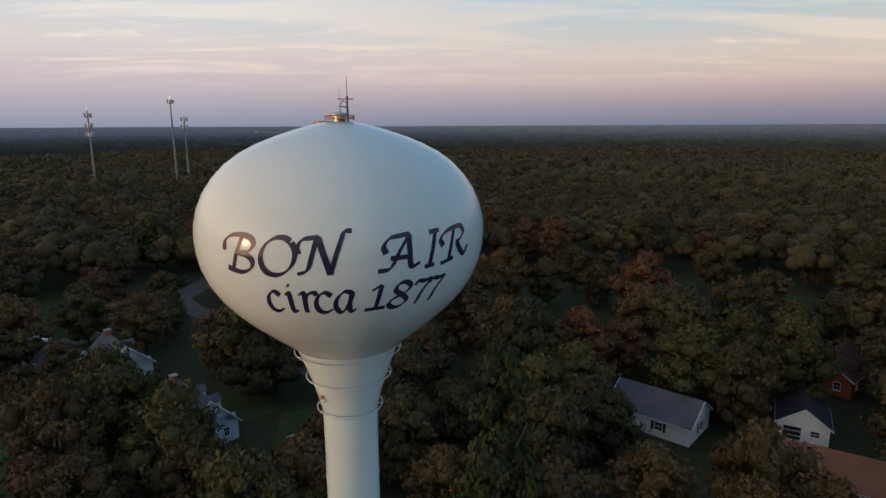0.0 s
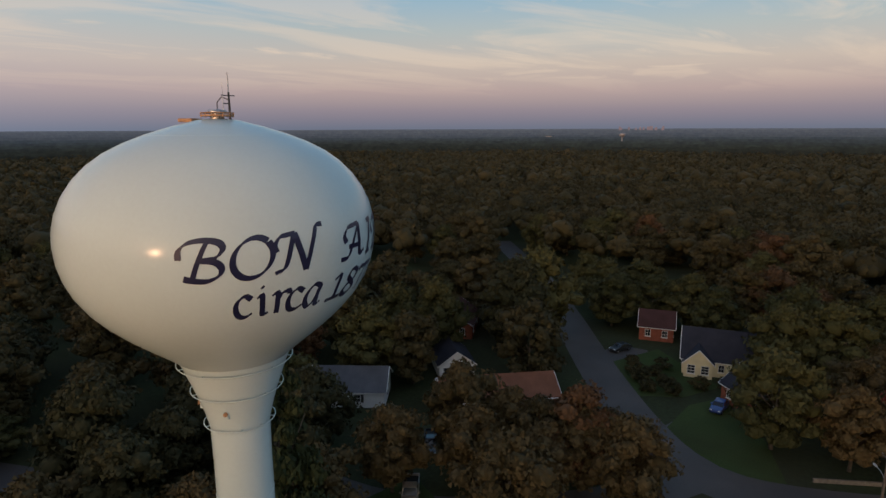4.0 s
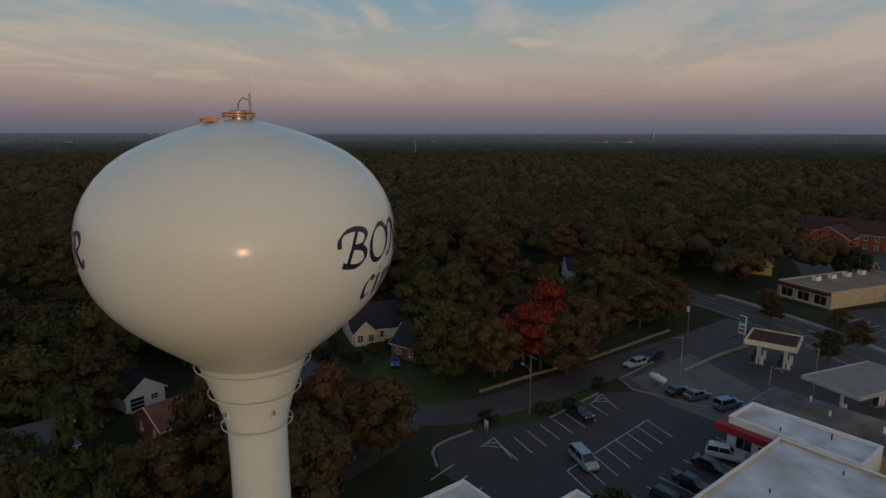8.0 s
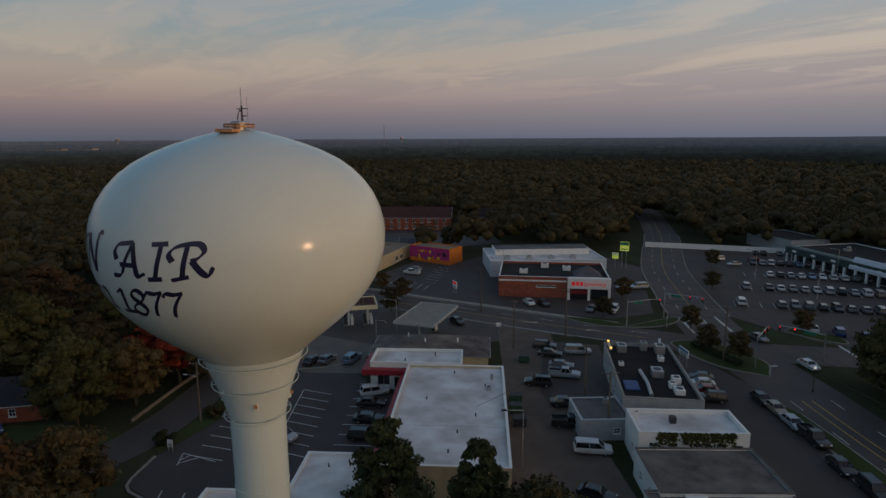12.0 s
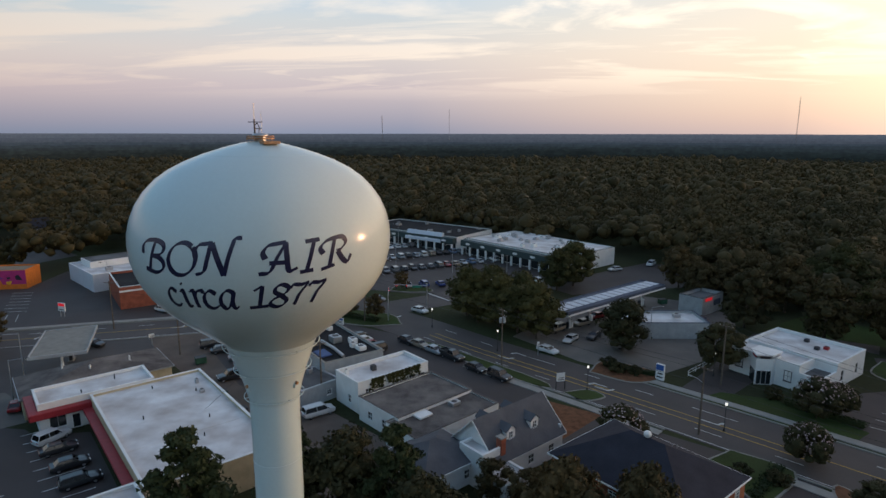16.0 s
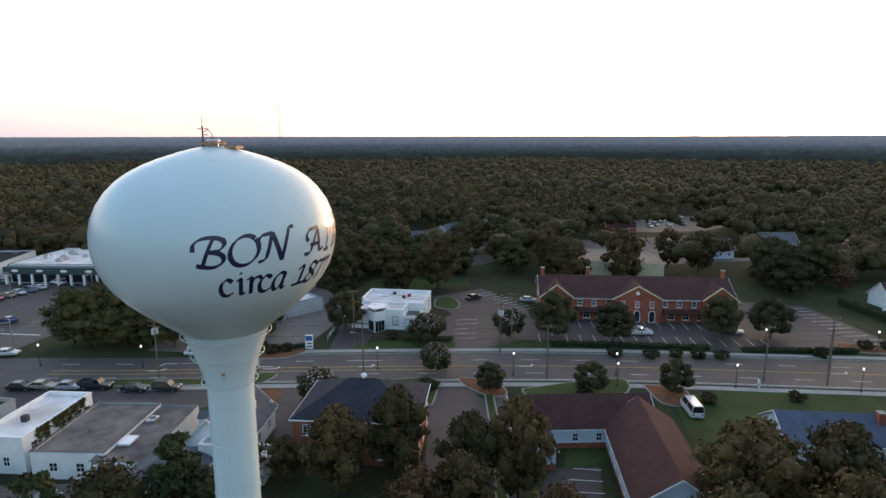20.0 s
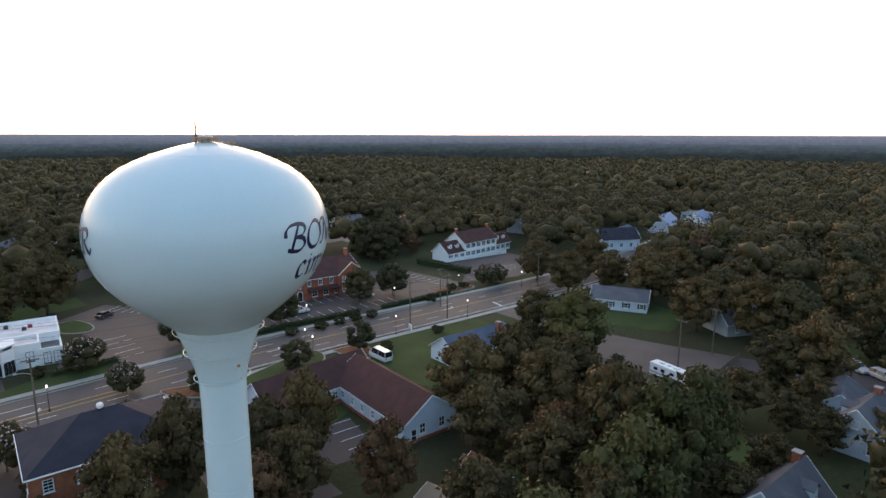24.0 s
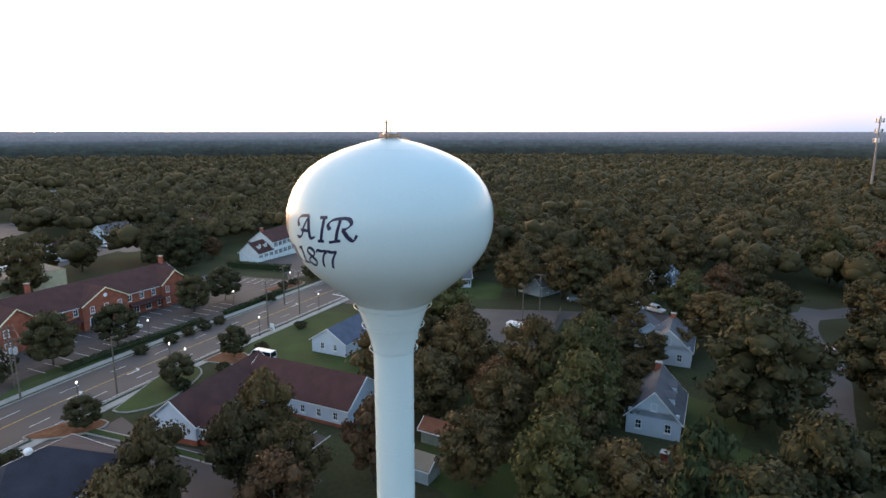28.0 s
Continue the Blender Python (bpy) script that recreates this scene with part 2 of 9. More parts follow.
ASPHALT2 = material("old_asphalt", (0.088, 0.070, 0.062), 0.72, var=0.18, scale=0.15, fine=5.0, bump=0.2, stain=(0.05, 0.05, 0.05), stain_amt=0.6, spec=0.35)
DIRT = material("gravel_dirt", (0.135, 0.10, 0.08), 0.95, var=0.22, scale=0.25, fine=7.0, bump=0.4, stain=(0.09, 0.075, 0.06), stain_amt=0.6, spec=0.35)
MULCH = material("mulch_bed", (0.16, 0.075, 0.04), 0.95, var=0.3, scale=1.0, bump=0.5, spec=0.12)
GRASS = material("lawn_grass", (0.042, 0.066, 0.019), 0.95, var=0.3, scale=0.12, fine=4.0, bump=0.5, stain=(0.062, 0.062, 0.026), stain_amt=0.6, spec=0.12)
FLOOR = material("woodland_floor", (0.035, 0.045, 0.018), 0.95, var=0.35, scale=0.06, fine=1.5, bump=0.4, stain=(0.05, 0.04, 0.025), stain_amt=0.6, spec=0.12)
LINE = material("road_paint_white", (0.62, 0.62, 0.60), 0.8, var=0.2, scale=3.0, stain=(0.2, 0.2, 0.2), stain_amt=0.35)
LINEY = material("road_paint_yellow", (0.55, 0.34, 0.05), 0.8, var=0.2, scale=3.0, stain=(0.2, 0.16, 0.1), stain_amt=0.35)
ROOFW = material("white_membrane", (0.74, 0.74, 0.74), 0.7, var=0.09, scale=0.5, stain=(0.34, 0.28, 0.25), stain_amt=0.75)
ROOFD = material("black_membrane", (0.018, 0.017, 0.019), 0.85, var=0.25, scale=0.3, stain=(0.05, 0.048, 0.046), stain_amt=0.45, spec=0.12)
ROOFG = material("grey_tar_roof", (0.085, 0.082, 0.082), 0.85, var=0.2, scale=0.35, stain=(0.26, 0.26, 0.26), stain_amt=0.5, spec=0.12)
ROOFT = material("tan_gravel_roof", (0.30, 0.24, 0.18), 0.9, var=0.15, scale=0.3, stain=(0.18, 0.14, 0.1), stain_amt=0.5, spec=0.12)
ROOFM = material("mottled_felt_roof", (0.080, 0.070, 0.066), 0.9, var=0.4, scale=0.6, fine=4.0, stain=(0.24, 0.21, 0.19), stain_amt=0.75, spec=0.12)
SHING_D = material("dark_shingle", (0.035, 0.035, 0.045), 0.85, var=0.15, scale=0.5, fine=8.0, bump=0.35, spec=0.12)
SHING_G = material("grey_shingle", (0.115, 0.115, 0.125), 0.85, var=0.15, scale=0.5, fine=8.0, bump=0.35, stain=(0.07, 0.07, 0.075), stain_amt=0.4, spec=0.12)
SHING_B = material("brown_shingle", (0.070, 0.034, 0.031), 0.85, var=0.15, scale=0.5, fine=8.0, bump=0.35, spec=0.12)
SHING_R = material("rust_shingle", (0.20, 0.085, 0.05), 0.85, var=0.15, scale=0.5, fine=8.0, bump=0.35, spec=0.12)
SHING_BL = material("blue_grey_shingle", (0.09, 0.105, 0.14), 0.85, var=0.15, scale=0.5, fine=8.0, bump=0.35, spec=0.12)
REDTRIM = material("red_fascia", (0.30, 0.022, 0.03), 0.5, var=0.12)
REDSIGN = material("red_sign", (0.65, 0.02, 0.03), 0.4, emit=(0.9, 0.03, 0.04), emit_s=0.35)
GLASS = glass_material("window_glass")
CARGLASS = glass_material("car_glass", (0.012, 0.013, 0.015))
TYRE = material("tyre_rubber", (0.02, 0.02, 0.02), 0.9, var=0.1)
RIM = material("alloy_rim", (0.4, 0.4, 0.42), 0.35, 0.8, var=0.05)
TAILRED = material("tail_light_red", (0.35, 0.01, 0.01), 0.3, var=0.05)
HEADW = material("head_light_clear", (0.7, 0.7, 0.68), 0.15, var=0.03)
BARK = material("bark", (0.11, 0.085, 0.065), 0.95, var=0.3, scale=3.0, bump=0.6)
WOODPOLE = material("pole_wood", (0.13, 0.10, 0.075), 0.9, var=0.25, scale=2.0)
LAMPGLOW = material("lamp_globe", (0.8, 0.8, 0.78), 0.3, emit=(1.0, 0.93, 0.8), emit_s=0.9)
YLAMP = material("yellow_flood", (0.9, 0.6, 0.2), 0.3, emit=(1.0, 0.55, 0.12), emit_s=3.0)
TLRED = material("signal_red", (0.8, 0.02, 0.02), 0.3, emit=(1.0, 0.03, 0.03), emit_s=5.0)
TLGREEN = material("signal_green", (0.02, 0.5, 0.3), 0.3, emit=(0.05, 0.9, 0.6), emit_s=3.0)
LEAF = leaf_material("oak_leaves", (0.040, 0.042, 0.015), (0.092, 0.081, 0.027))
LEAF2 = leaf_material("olive_leaves", (0.052, 0.042, 0.018), (0.110, 0.073, 0.029))
LEAFB = leaf_material("browning_leaves", (0.069, 0.042, 0.021), (0.122, 0.062, 0.028))
LEAFR = leaf_material("scarlet_leaves", (0.12, 0.020, 0.013), (0.22, 0.036, 0.02))
LEAFP = leaf_material("pine_needles", (0.021, 0.032, 0.014), (0.049, 0.057, 0.021))
LEAFD = leaf_material("dark_leaves", (0.031, 0.032, 0.014), (0.064, 0.054, 0.022))
LEAFW = leaf_material("woodland_leaves", (0.039, 0.034, 0.014), (0.088, 0.064, 0.025))
BLOOM = leaf_material("pale_bloom", (0.35, 0.24, 0.24), (0.5, 0.38, 0.36))
FORECOURT = material("worn_forecourt", (0.16, 0.14, 0.12), 0.72, var=0.15, scale=0.3, fine=6.0, bump=0.15, stain=(0.09, 0.085, 0.08), stain_amt=0.6, spec=0.35)
CARPAINT = {}
for key, c in (("white", (0.62, 0.62, 0.61)), ("silver", (0.33, 0.35, 0.37)), ("grey", (0.12, 0.125, 0.135)), ("dark", (0.022, 0.023, 0.027)), ("blue", (0.02, 0.045, 0.19)), ("steel_blue", (0.14, 0.20, 0.30)),
               ("red", (0.22, 0.015, 0.018)), ("tan", (0.30, 0.25, 0.19))):
    CARPAINT[key] = material("car_paint_" + key, c, 0.28, 0.15, var=0.04, spec=0.5, coat=0.5)
BLACKPOST = material("black_post", (0.02, 0.02, 0.022), 0.5, var=0.1)
SIGNW = material("sign_white", (0.72, 0.72, 0.70), 0.5, var=0.05)
SIGNG = material("sign_green", (0.02, 0.20, 0.12), 0.5, var=0.05)
SIGNLIT = material("lit_sign_yellow_green", (0.55, 0.62, 0.12), 0.4, emit=(0.62, 0.75, 0.12), emit_s=0.45)
SIGNRED = material("stop_red", (0.42, 0.02, 0.025), 0.5, var=0.05)
SIGNBLUE = material("sign_blue", (0.03, 0.10, 0.32), 0.5, var=0.05)
BINGREEN = material("bin_green", (0.03, 0.09, 0.05), 0.6, var=0.2)
TIMBER = material("weathered_timber", (0.20, 0.16, 0.12), 0.9, var=0.25, scale=2.0, bump=0.3)
MASTGREY = material("mast_grey", (0.22, 0.20, 0.19), 0.7, var=0.1)
HEDGE = leaf_material("hedge_leaves", (0.016, 0.028, 0.010), (0.04, 0.05, 0.018))
BLUEMETAL = material("blue_metal_roof", (0.06, 0.15, 0.30), 0.5, var=0.1)
CLAY = material("bare_clay", (0.24, 0.14, 0.09), 0.95, var=0.2, scale=0.1)
FARWHITE = material("far_white_blocks", (0.34, 0.31, 0.30), 0.8, var=0.1)
# unlit far blocks: pink distance haze put into the emission
FARTOWN = material("haze_glow_city_blocks", (0.07, 0.06, 0.07), 0.9, var=0.1, emit=(0.30, 0.22, 0.24), emit_s=0.55)

# ---- building blocks ----
def mesh_of(name, bm, mat, smooth=False):
    me = bpy.data.meshes.new(name)
    bm.to_mesh(me)
    bm.free()
    me.materials.append(mat)
    if smooth:
        me.polygons.foreach_set("use_smooth", [True] * len(me.polygons))
    return me


def part(name, bm, mat, parent, label="", smooth=False):
    """One mesh object under a thing or a part, in its coordinates."""
    me = bm if isinstance(bm, bpy.types.Mesh) else mesh_of(name, bm, mat, smooth)
    ob = new(name, me)
    ob.parent = parent
    if label:
        ob["label"] = label
    return ob


def thing(name, x, y, z=0.0, turn=0.0, label="", category="", group="", kind=""):
    ob = new(name)
    ob.empty_display_size = 0.3
    ob.matrix_basis = pose(x, y, z, 0, 0, turn)
    return tagged(ob, label, category, group, kind)


def add_box(bm, x0, y0, z0, x1, y1, z1):
    v = [bm.verts.new(c) for c in ((x0, y0, z0), (x1, y0, z0), (x1, y1, z0), (x0, y1, z0), (x0, y0, z1), (x1, y0, z1), (x1, y1, z1), (x0, y1, z1))]
    for f in ((0, 3, 2, 1), (4, 5, 6, 7), (0, 1, 5, 4), (1, 2, 6, 5), (2, 3, 7, 6), (3, 0, 4, 7)):
        bm.faces.new([v[i] for i in f])
    return v


def box(x0, y0, z0, x1, y1, z1, bevel=0.0):
    bm = bmesh.new()
    add_box(bm, x0, y0, z0, x1, y1, z1)
    if bevel:
        bmesh.ops.bevel(bm, geom=list(bm.edges), offset=bevel, segments=1, affect="EDGES")
    return bm


def area2(poly):
    return sum(a[0] * b[1] - b[0] * a[1] for a, b in zip(poly, poly[1:] + poly[:1]))


def prism(poly, z0, z1, bm=None):
    bm = bm or bmesh.new()
    poly = list(poly)
    if area2(poly) < 0:
        poly.reverse()
    lo = [bm.verts.new((x, y, z0)) for x, y in poly]
    hi = [bm.verts.new((x, y, z1)) for x, y in poly]
    n = len(poly)
    for i in range(n):
        j = (i + 1) % n
        bm.faces.new((lo[i], lo[j], hi[j], hi[i]))
    bm.faces.new(hi)
    bm.faces.new(lo[::-1])
    return bm


def tube(bm, pts, radius, sides=8, radius2=None):
    """A round rod along points, tapering to radius2."""
    radius2 = radius if radius2 is None else radius2
    rings = []
    n = len(pts)
    for i, p in enumerate(pts):
        p = Vector(p)
        d = (Vector(pts[min(i + 1, n - 1)]) - Vector(pts[max(i - 1, 0)])).normalized()
        a = d.orthogonal().normalized()
        if abs(d.z) > 0.9:
            a = Vector((1, 0, 0)) - d * d.x
            a.normalize()
        b = d.cross(a)
        r = radius + (radius2 - radius) * i / max(1, n - 1)
        rings.append([bm.verts.new(p + r * (math.cos(2 * math.pi * k / sides) * a + math.sin(2 * math.pi * k / sides) * b)) for k in range(sides)])
    for r0, r1 in zip(rings, rings[1:]):
        for k in range(sides):
            bm.faces.new((r0[k], r0[(k + 1) % sides], r1[(k + 1) % sides], r1[k]))
    bm.faces.new(rings[0][::-1])
    bm.faces.new(rings[-1])
    return bm


def rod(pts, radius, sides=8, radius2=None):
    return tube(bmesh.new(), pts, radius, sides, radius2)


def lathe(profile, sides, bm=None, close=True):
    bm = bm or bmesh.new()
    rings = []
    for r, z in profile:
        if r < 1e-4:
            rings.append([bm.verts.new((0, 0, z))])
        else:
            rings.append([bm.verts.new((r * math.cos(2 * math.pi * k / sides), r * math.sin(2 * math.pi * k / sides), z)) for k in range(sides)])
    for a, b in zip(rings, rings[1:]):
        for k in range(sides):
            q = [a[k % len(a)], a[(k + 1) % len(a)], b[(k + 1) % len(b)], b[k % len(b)]]
            q = list(dict.fromkeys(q))
            if len(q) > 2:
                bm.faces.new(q)
    return bm


def spline(points, step=3.0):
    """Points along a smooth curve through the given ones."""
    p = [Vector(q) for q in points]
    p = [2 * p[0] - p[1]] + p + [2 * p[-1] - p[-2]]
    out = []
    for i in range(1, len(p) - 2):
        a, b, c, d = p[i - 1:i + 3]
        n = max(2, int((c - b).length / step))
        for k in range(n):
            t = k / n
            out.append(0.5 * (2 * b + (c - a) * t + (2 * a - 5 * b + 4 * c - d) * t * t + (3 * b - a - 3 * c + d) * t ** 3))
    out.append(p[-2])
    return out


def offset(line, d):
    """The line moved d metres to its left."""
    out = []
    for i, q in enumerate(line):
        t = (line[min(i + 1, len(line) - 1)] - line[max(i - 1, 0)]).normalized()
        out.append(q + d * Vector((-t.y, t.x)))
    return out


def strip(bm, left, right, z0, z1):
    """A slab between two lines of equal count."""
    rows = [[bm.verts.new((p.x, p.y, z)) for p, z in ((a, z0), (a, z1), (b, z1), (b, z0))] for a, b in zip(left, right)]
    for r, s in zip(rows, rows[1:]):
        for k in range(3):
            bm.faces.new((r[k], r[k + 1], s[k + 1], s[k]))
    bm.faces.new(rows[0][::-1])
    bm.faces.new(rows[-1])
    return bm


def setting(name, bm, mat, label, category, kind="structure"):
    ob = new(name, mesh_of(name, bm, mat))
    bm2 = bmesh.new()
    bm2.from_mesh(ob.data)
    bmesh.ops.recalc_face_normals(bm2, faces=bm2.faces)
    bm2.to_mesh(ob.data)
    bm2.free()
    return tagged(ob, label, category, "", kind)


def inside(x, y, poly):
    odd = False
    j = len(poly) - 1
    for i in range(len(poly)):
        (xi, yi), (xj, yj) = poly[i], poly[j]
        if (yi > y) != (yj > y) and x < (xj - xi) * (y - yi) / (yj - yi) + xi:
            odd = not odd
        j = i
    return odd

rng_s = random.Random(9)

# ---- ground, roads, lots ----
def ground_sheet():
    rings = [0, 25, 60, 110, 180, 300, 520, 900, 1500, 2500, 3600, 4900]
    bm = bmesh.new()
    n = 64
    verts = [[bm.verts.new((0, 0, 0))]]
    for r in rings[1:]:
        verts.append([bm.verts.new((r * math.cos(2 * math.pi * k / n), r * math.sin(2 * math.pi * k / n), 0)) for k in range(n)])
    for k in range(n):
        bm.faces.new((verts[0][0], verts[1][k], verts[1][(k + 1) % n]))
        for a, b in zip(verts[1:], verts[2:]):
            bm.faces.new((a[k], b[k], b[(k + 1) % n], a[(k + 1) % n]))
    return setting("ground", bm, FLOOR, "dark woodland floor and rough grass reaching the horizon", "ground")


ground_sheet()

ROADS = {}


def road(name, points, width, mat, label, z=0.03):
    line = spline([(*p,) for p in points])
    bm = strip(bmesh.new(), offset(line, width / 2), offset(line, -width / 2), -0.05, z)
    setting(name, bm, mat, label, "road")
    ROADS[name] = (line, width)
    return line


MAIN = road("road_main", [(22, -106), (8, -96), (-8, -83), (-25, -70.5), (-43, -57), (-57, -46), (-70, -35.5), (-84, -23), (-98, -9.5), (-112, 4),
                          (-128, 19), (-150, 38), (-190, 66), (-260, 105)], 13.4, ASPHALT2, "grey asphalt main road with worn lane markings", 0.034)
NE = road("road_north_east", [(22, -106), (34, -101), (47, -95), (60, -89.5), (75, -83.5), (92, -76.5), (110, -70), (126, -61), (140, -52)],
          11.5, ASPHALT2, "grey asphalt road past the filling station", 0.030)
SE = road("road_south_east", [(22, -106), (36, -121), (52, -140), (70, -163), (88, -192), (106, -222), (140, -270), (200, -350), (330, -520)], 13.5, ASPHALT2,
          "grey asphalt road leading off into the woods", 0.026)
road("road_mall", [(22, -106), (11, -114), (2, -122), (-3, -129)], 11.0, ASPHALT2, "short asphalt entrance to the shopping centre", 0.022)
road("road_local", [(112, -62), (98, -48), (86, -35), (74, -22.5), (63, -10.5), (57.5, -1), (58, 7), (63, 16), (73, 29), (84, 42), (96, 56), (120, 86), (150, 130)],
             7.2, ASPHALT2, "narrow asphalt side street along the trees", 0.026)
road("road_lane", [(58, 3), (48, 6), (37, 12), (26, 21), (20, 33), (18, 50)], 5.2, ASPHALT2, "narrow asphalt lane between houses", 0.022)
road("road_side", [(-116, 8), (-107, 19), (-98, 28), (-89, 43), (-81, 61), (-73, 77), (-66, 95), (-62, 113), (-60, 140)], 6.5, ASPHALT2,
            "asphalt residential street", 0.022)
road("road_back", [(-66, 122), (-56, 108), (-45, 98), (-34, 89), (-24, 77), (-13, 64), (-4, 52), (2, 44)], 5.0, ASPHALT2, "narrow asphalt lane under the trees", 0.018)

LOTS = {}


def lot(name, poly, mat, label, z=0.014, category="car park"):
    setting(name, prism(poly, -0.05, 0.004 + 0.0006 * len(LOTS)), mat, label, category)
    LOTS[name] = poly


lot("lot_shops", [(53, -6), (58.5, -17), (68.5, -25.5), (71, -33), (66, -42), (57, -42), (40, -33), (33, -27), (31, -18), (36, -9), (42, -3), (48, -1.5)], ASPHALT,
    "dark asphalt car park with painted stalls")
lot("lot_filling_station", [(71, -31), (75, -29.5), (84, -37), (98, -52), (106, -66), (94, -73), (76, -80), (63, -84), (56, -75), (66, -43)], ASPHALT2,
    "worn asphalt forecourt of the filling station", 0.012)
lot("kiosk_apron", [(75.3, -31.5), (66.5, -35.5), (58.5, -44.1), (64, -49.5), (70.4, -53.1), (90, -45)], FORECOURT, "tan concrete apron round the propane tank", category="forecourt")
lot("lot_gravel", [(58, -76), (64, -83), (52, -86), (37, -72), (30, -60), (22, -51), (14, -44), (5, -35), (11, -31), (22, -40), (38, -57), (47, -66)], DIRT,
    "bare gravel lane behind the shops", 0.022, "gravel yard")
lot("lot_shop_front", [(26, -22.5), (47, -42.5), (56, -40), (60, -36), (42, -18), (33, -16)], ASPHALT, "dark asphalt in front of the shop row", 0.012)
lot("lot_back_yard", [(4, -32), (12, -29), (31, -46), (41, -58), (35, -66), (24, -64), (14, -53), (3, -45), (-3, -38)], DIRT, "bare dirt yard behind the shops", 0.012, "gravel yard")
lot("lot_yard", [(50, -81), (41, -88), (22, -68), (27, -58), (33, -61)], ASPHALT, "black asphalt yard with parked cars", 0.016)
lot("lot_pharmacy", [(100, -83), (86, -88), (66, -96), (50, -105), (46, -117), (60, -136), (76, -160), (100, -168), (128, -150), (122, -118), (135, -113), (122, -84)], ASPHALT,
    "asphalt car park round the pharmacy", 0.012)
lot("lot_mall", [(62, -160), (42, -130), (14, -124), (-6, -127), (-20, -138), (-36, -151), (-3, -175), (50, -219), (97, -205)], ASPHALT,
    "large asphalt car park of the shopping centre", 0.014)
lot("lot_mall_end", [(-36, -151), (-20, -138), (-30, -128), (-62, -140), (-78, -165), (-58, -172)], ASPHALT, "asphalt car park at the end of the mall", 0.010)
lot("lot_roadside", [(37, -84), (26, -97), (10, -90), (-4, -79), (-19, -67), (-17, -59), (-8, -56), (2, -66), (10, -73), (26, -89), (34, -78)], ASPHALT,
    "asphalt parking strip beside the main road", 0.014)
lot("lot_inn", [(-18, -62), (-28, -57), (-20, -47), (-13, -54)], MULCH, "red brick paved yard beside the shop", 0.020, "paved yard")
lot("lot_office", [(-51, -43), (-28, -57), (-20, -47), (-19, -37), (-30, -44), (-40, -32), (-31, -21), (-22, -12), (-32, -6), (-48, -28), (-54, -37)], ASPHALT,
    "asphalt drive beside the brick office", 0.012)
lot("lot_motel", [(-57, -29), (-47, -23), (-40, -13), (-30, -2), (-25, -8), (-36, -18), (-50, -34)], ASPHALT, "asphalt drive beside the brown-roofed building", 0.022)
lot("lot_court", [(-44, -11), (-49.5, -7), (-40.5, 0), (-35, -6)], ASPHALT, "small asphalt court with stall lines", 0.016)
lot("lot_forecourt", [(-14, -92), (-27, -79), (-39, -73), (-60, -90), (-66, -112), (-62, -124), (-48, -129), (-20, -102)], FORECOURT,
    "worn tan concrete forecourt of the second filling station", 0.012)
lot("lot_bank", [(-65, -51), (-56, -63), (-64, -68), (-78, -72), (-84, -88), (-101, -86), (-96, -64), (-80, -45)], ASPHALT, "asphalt bank car park with white stalls", 0.012)
lot("lot_bank_drive", [(-42, -68), (-47, -63), (-56, -73), (-64, -84), (-70, -94), (-80, -96), (-86, -90), (-90, -97), (-78, -105), (-66, -100), (-58, -90), (-50, -78)], ASPHALT, "asphalt drive round the bank", 0.010)
lot("lot_brick_offices", [(-76, -47), (-84, -39), (-104, -18), (-117, -7), (-133, 7), (-152, -20), (-142, -36), (-124, -25), (-98, -51), (-88, -58)], ASPHALT,
    "asphalt car park in front of the brick offices", 0.014)
lot("lot_colonial", [(-137, 2), (-149, 2), (-162, -7), (-184, 14), (-166, 33), (-146, 17)], ASPHALT, "dark asphalt car park beside the colonial house", 0.012)
lot("lot_court_end", [(-88, 34), (-93, 38), (-85, 58), (-81, 62), (-64, 48), (-63, 43), (-75, 35)], ASPHALT2, "asphalt turning court", 0.020)
lot("lot_school", [(160, -95), (215, -110), (200, -150), (165, -175), (140, -160), (150, -125)], ASPHALT2, "asphalt school car park", 0.010)
lot("lot_shops_behind", [(-160, -100), (-185, -120), (-235, -95), (-215, -45), (-190, -60), (-168, -72)], ASPHALT2, "pale car park behind the offices", 0.010)
lot("lot_drive_cream", [(75, 35), (88, 37), (90, 31), (84, 27), (82, 31)], ASPHALT2, "asphalt driveway beside the cream house", 0.012, "driveway")
lot("lot_drive_white", [(64, 13), (78, 12.5), (78, 9), (62, 10)], ASPHALT2, "asphalt driveway beside a brick cottage", 0.012, "driveway")
lot("lot_drive_cape", [(-86, 78), (-87, 82), (-74, 86), (-73, 79)], ASPHALT2, "asphalt driveway of a cape cottage", 0.012, "driveway")
# clearings among the far trees
CLEARINGS = [(-130, -140, 17, 12, ASPHALT2), (-166, -146, 12, 10, ASPHALT2), (-262, -118, 34, 20, ASPHALT2), (-214, -46, 16, 12, ASPHALT2), (-366, 127, 34, 22, CLAY), (-249, 91, 17, 15, GRASS), (-234, -218, 12, 12, GRASS),
             (-433, -165, 14, 14, GRASS), (-383, -122, 24, 16, ASPHALT2), (-198, 55, 11, 10, GRASS), (-300, -10, 16, 12, ASPHALT2), (404, -212, 24, 18, CONCRETE), (-124, -118, 14, 8, ASPHALT2)]
for k, (x, y, rx, ry, mat) in enumerate(CLEARINGS):
    lot("clearing_%d" % (k + 1), [(x + rx * math.cos(a) * (1 + 0.15 * math.sin(3 * a + k)), y + ry * math.sin(a)) for a in [2 * math.pi * i / 16 for i in range(16)]], mat, "open clearing among the trees", category="clearing")
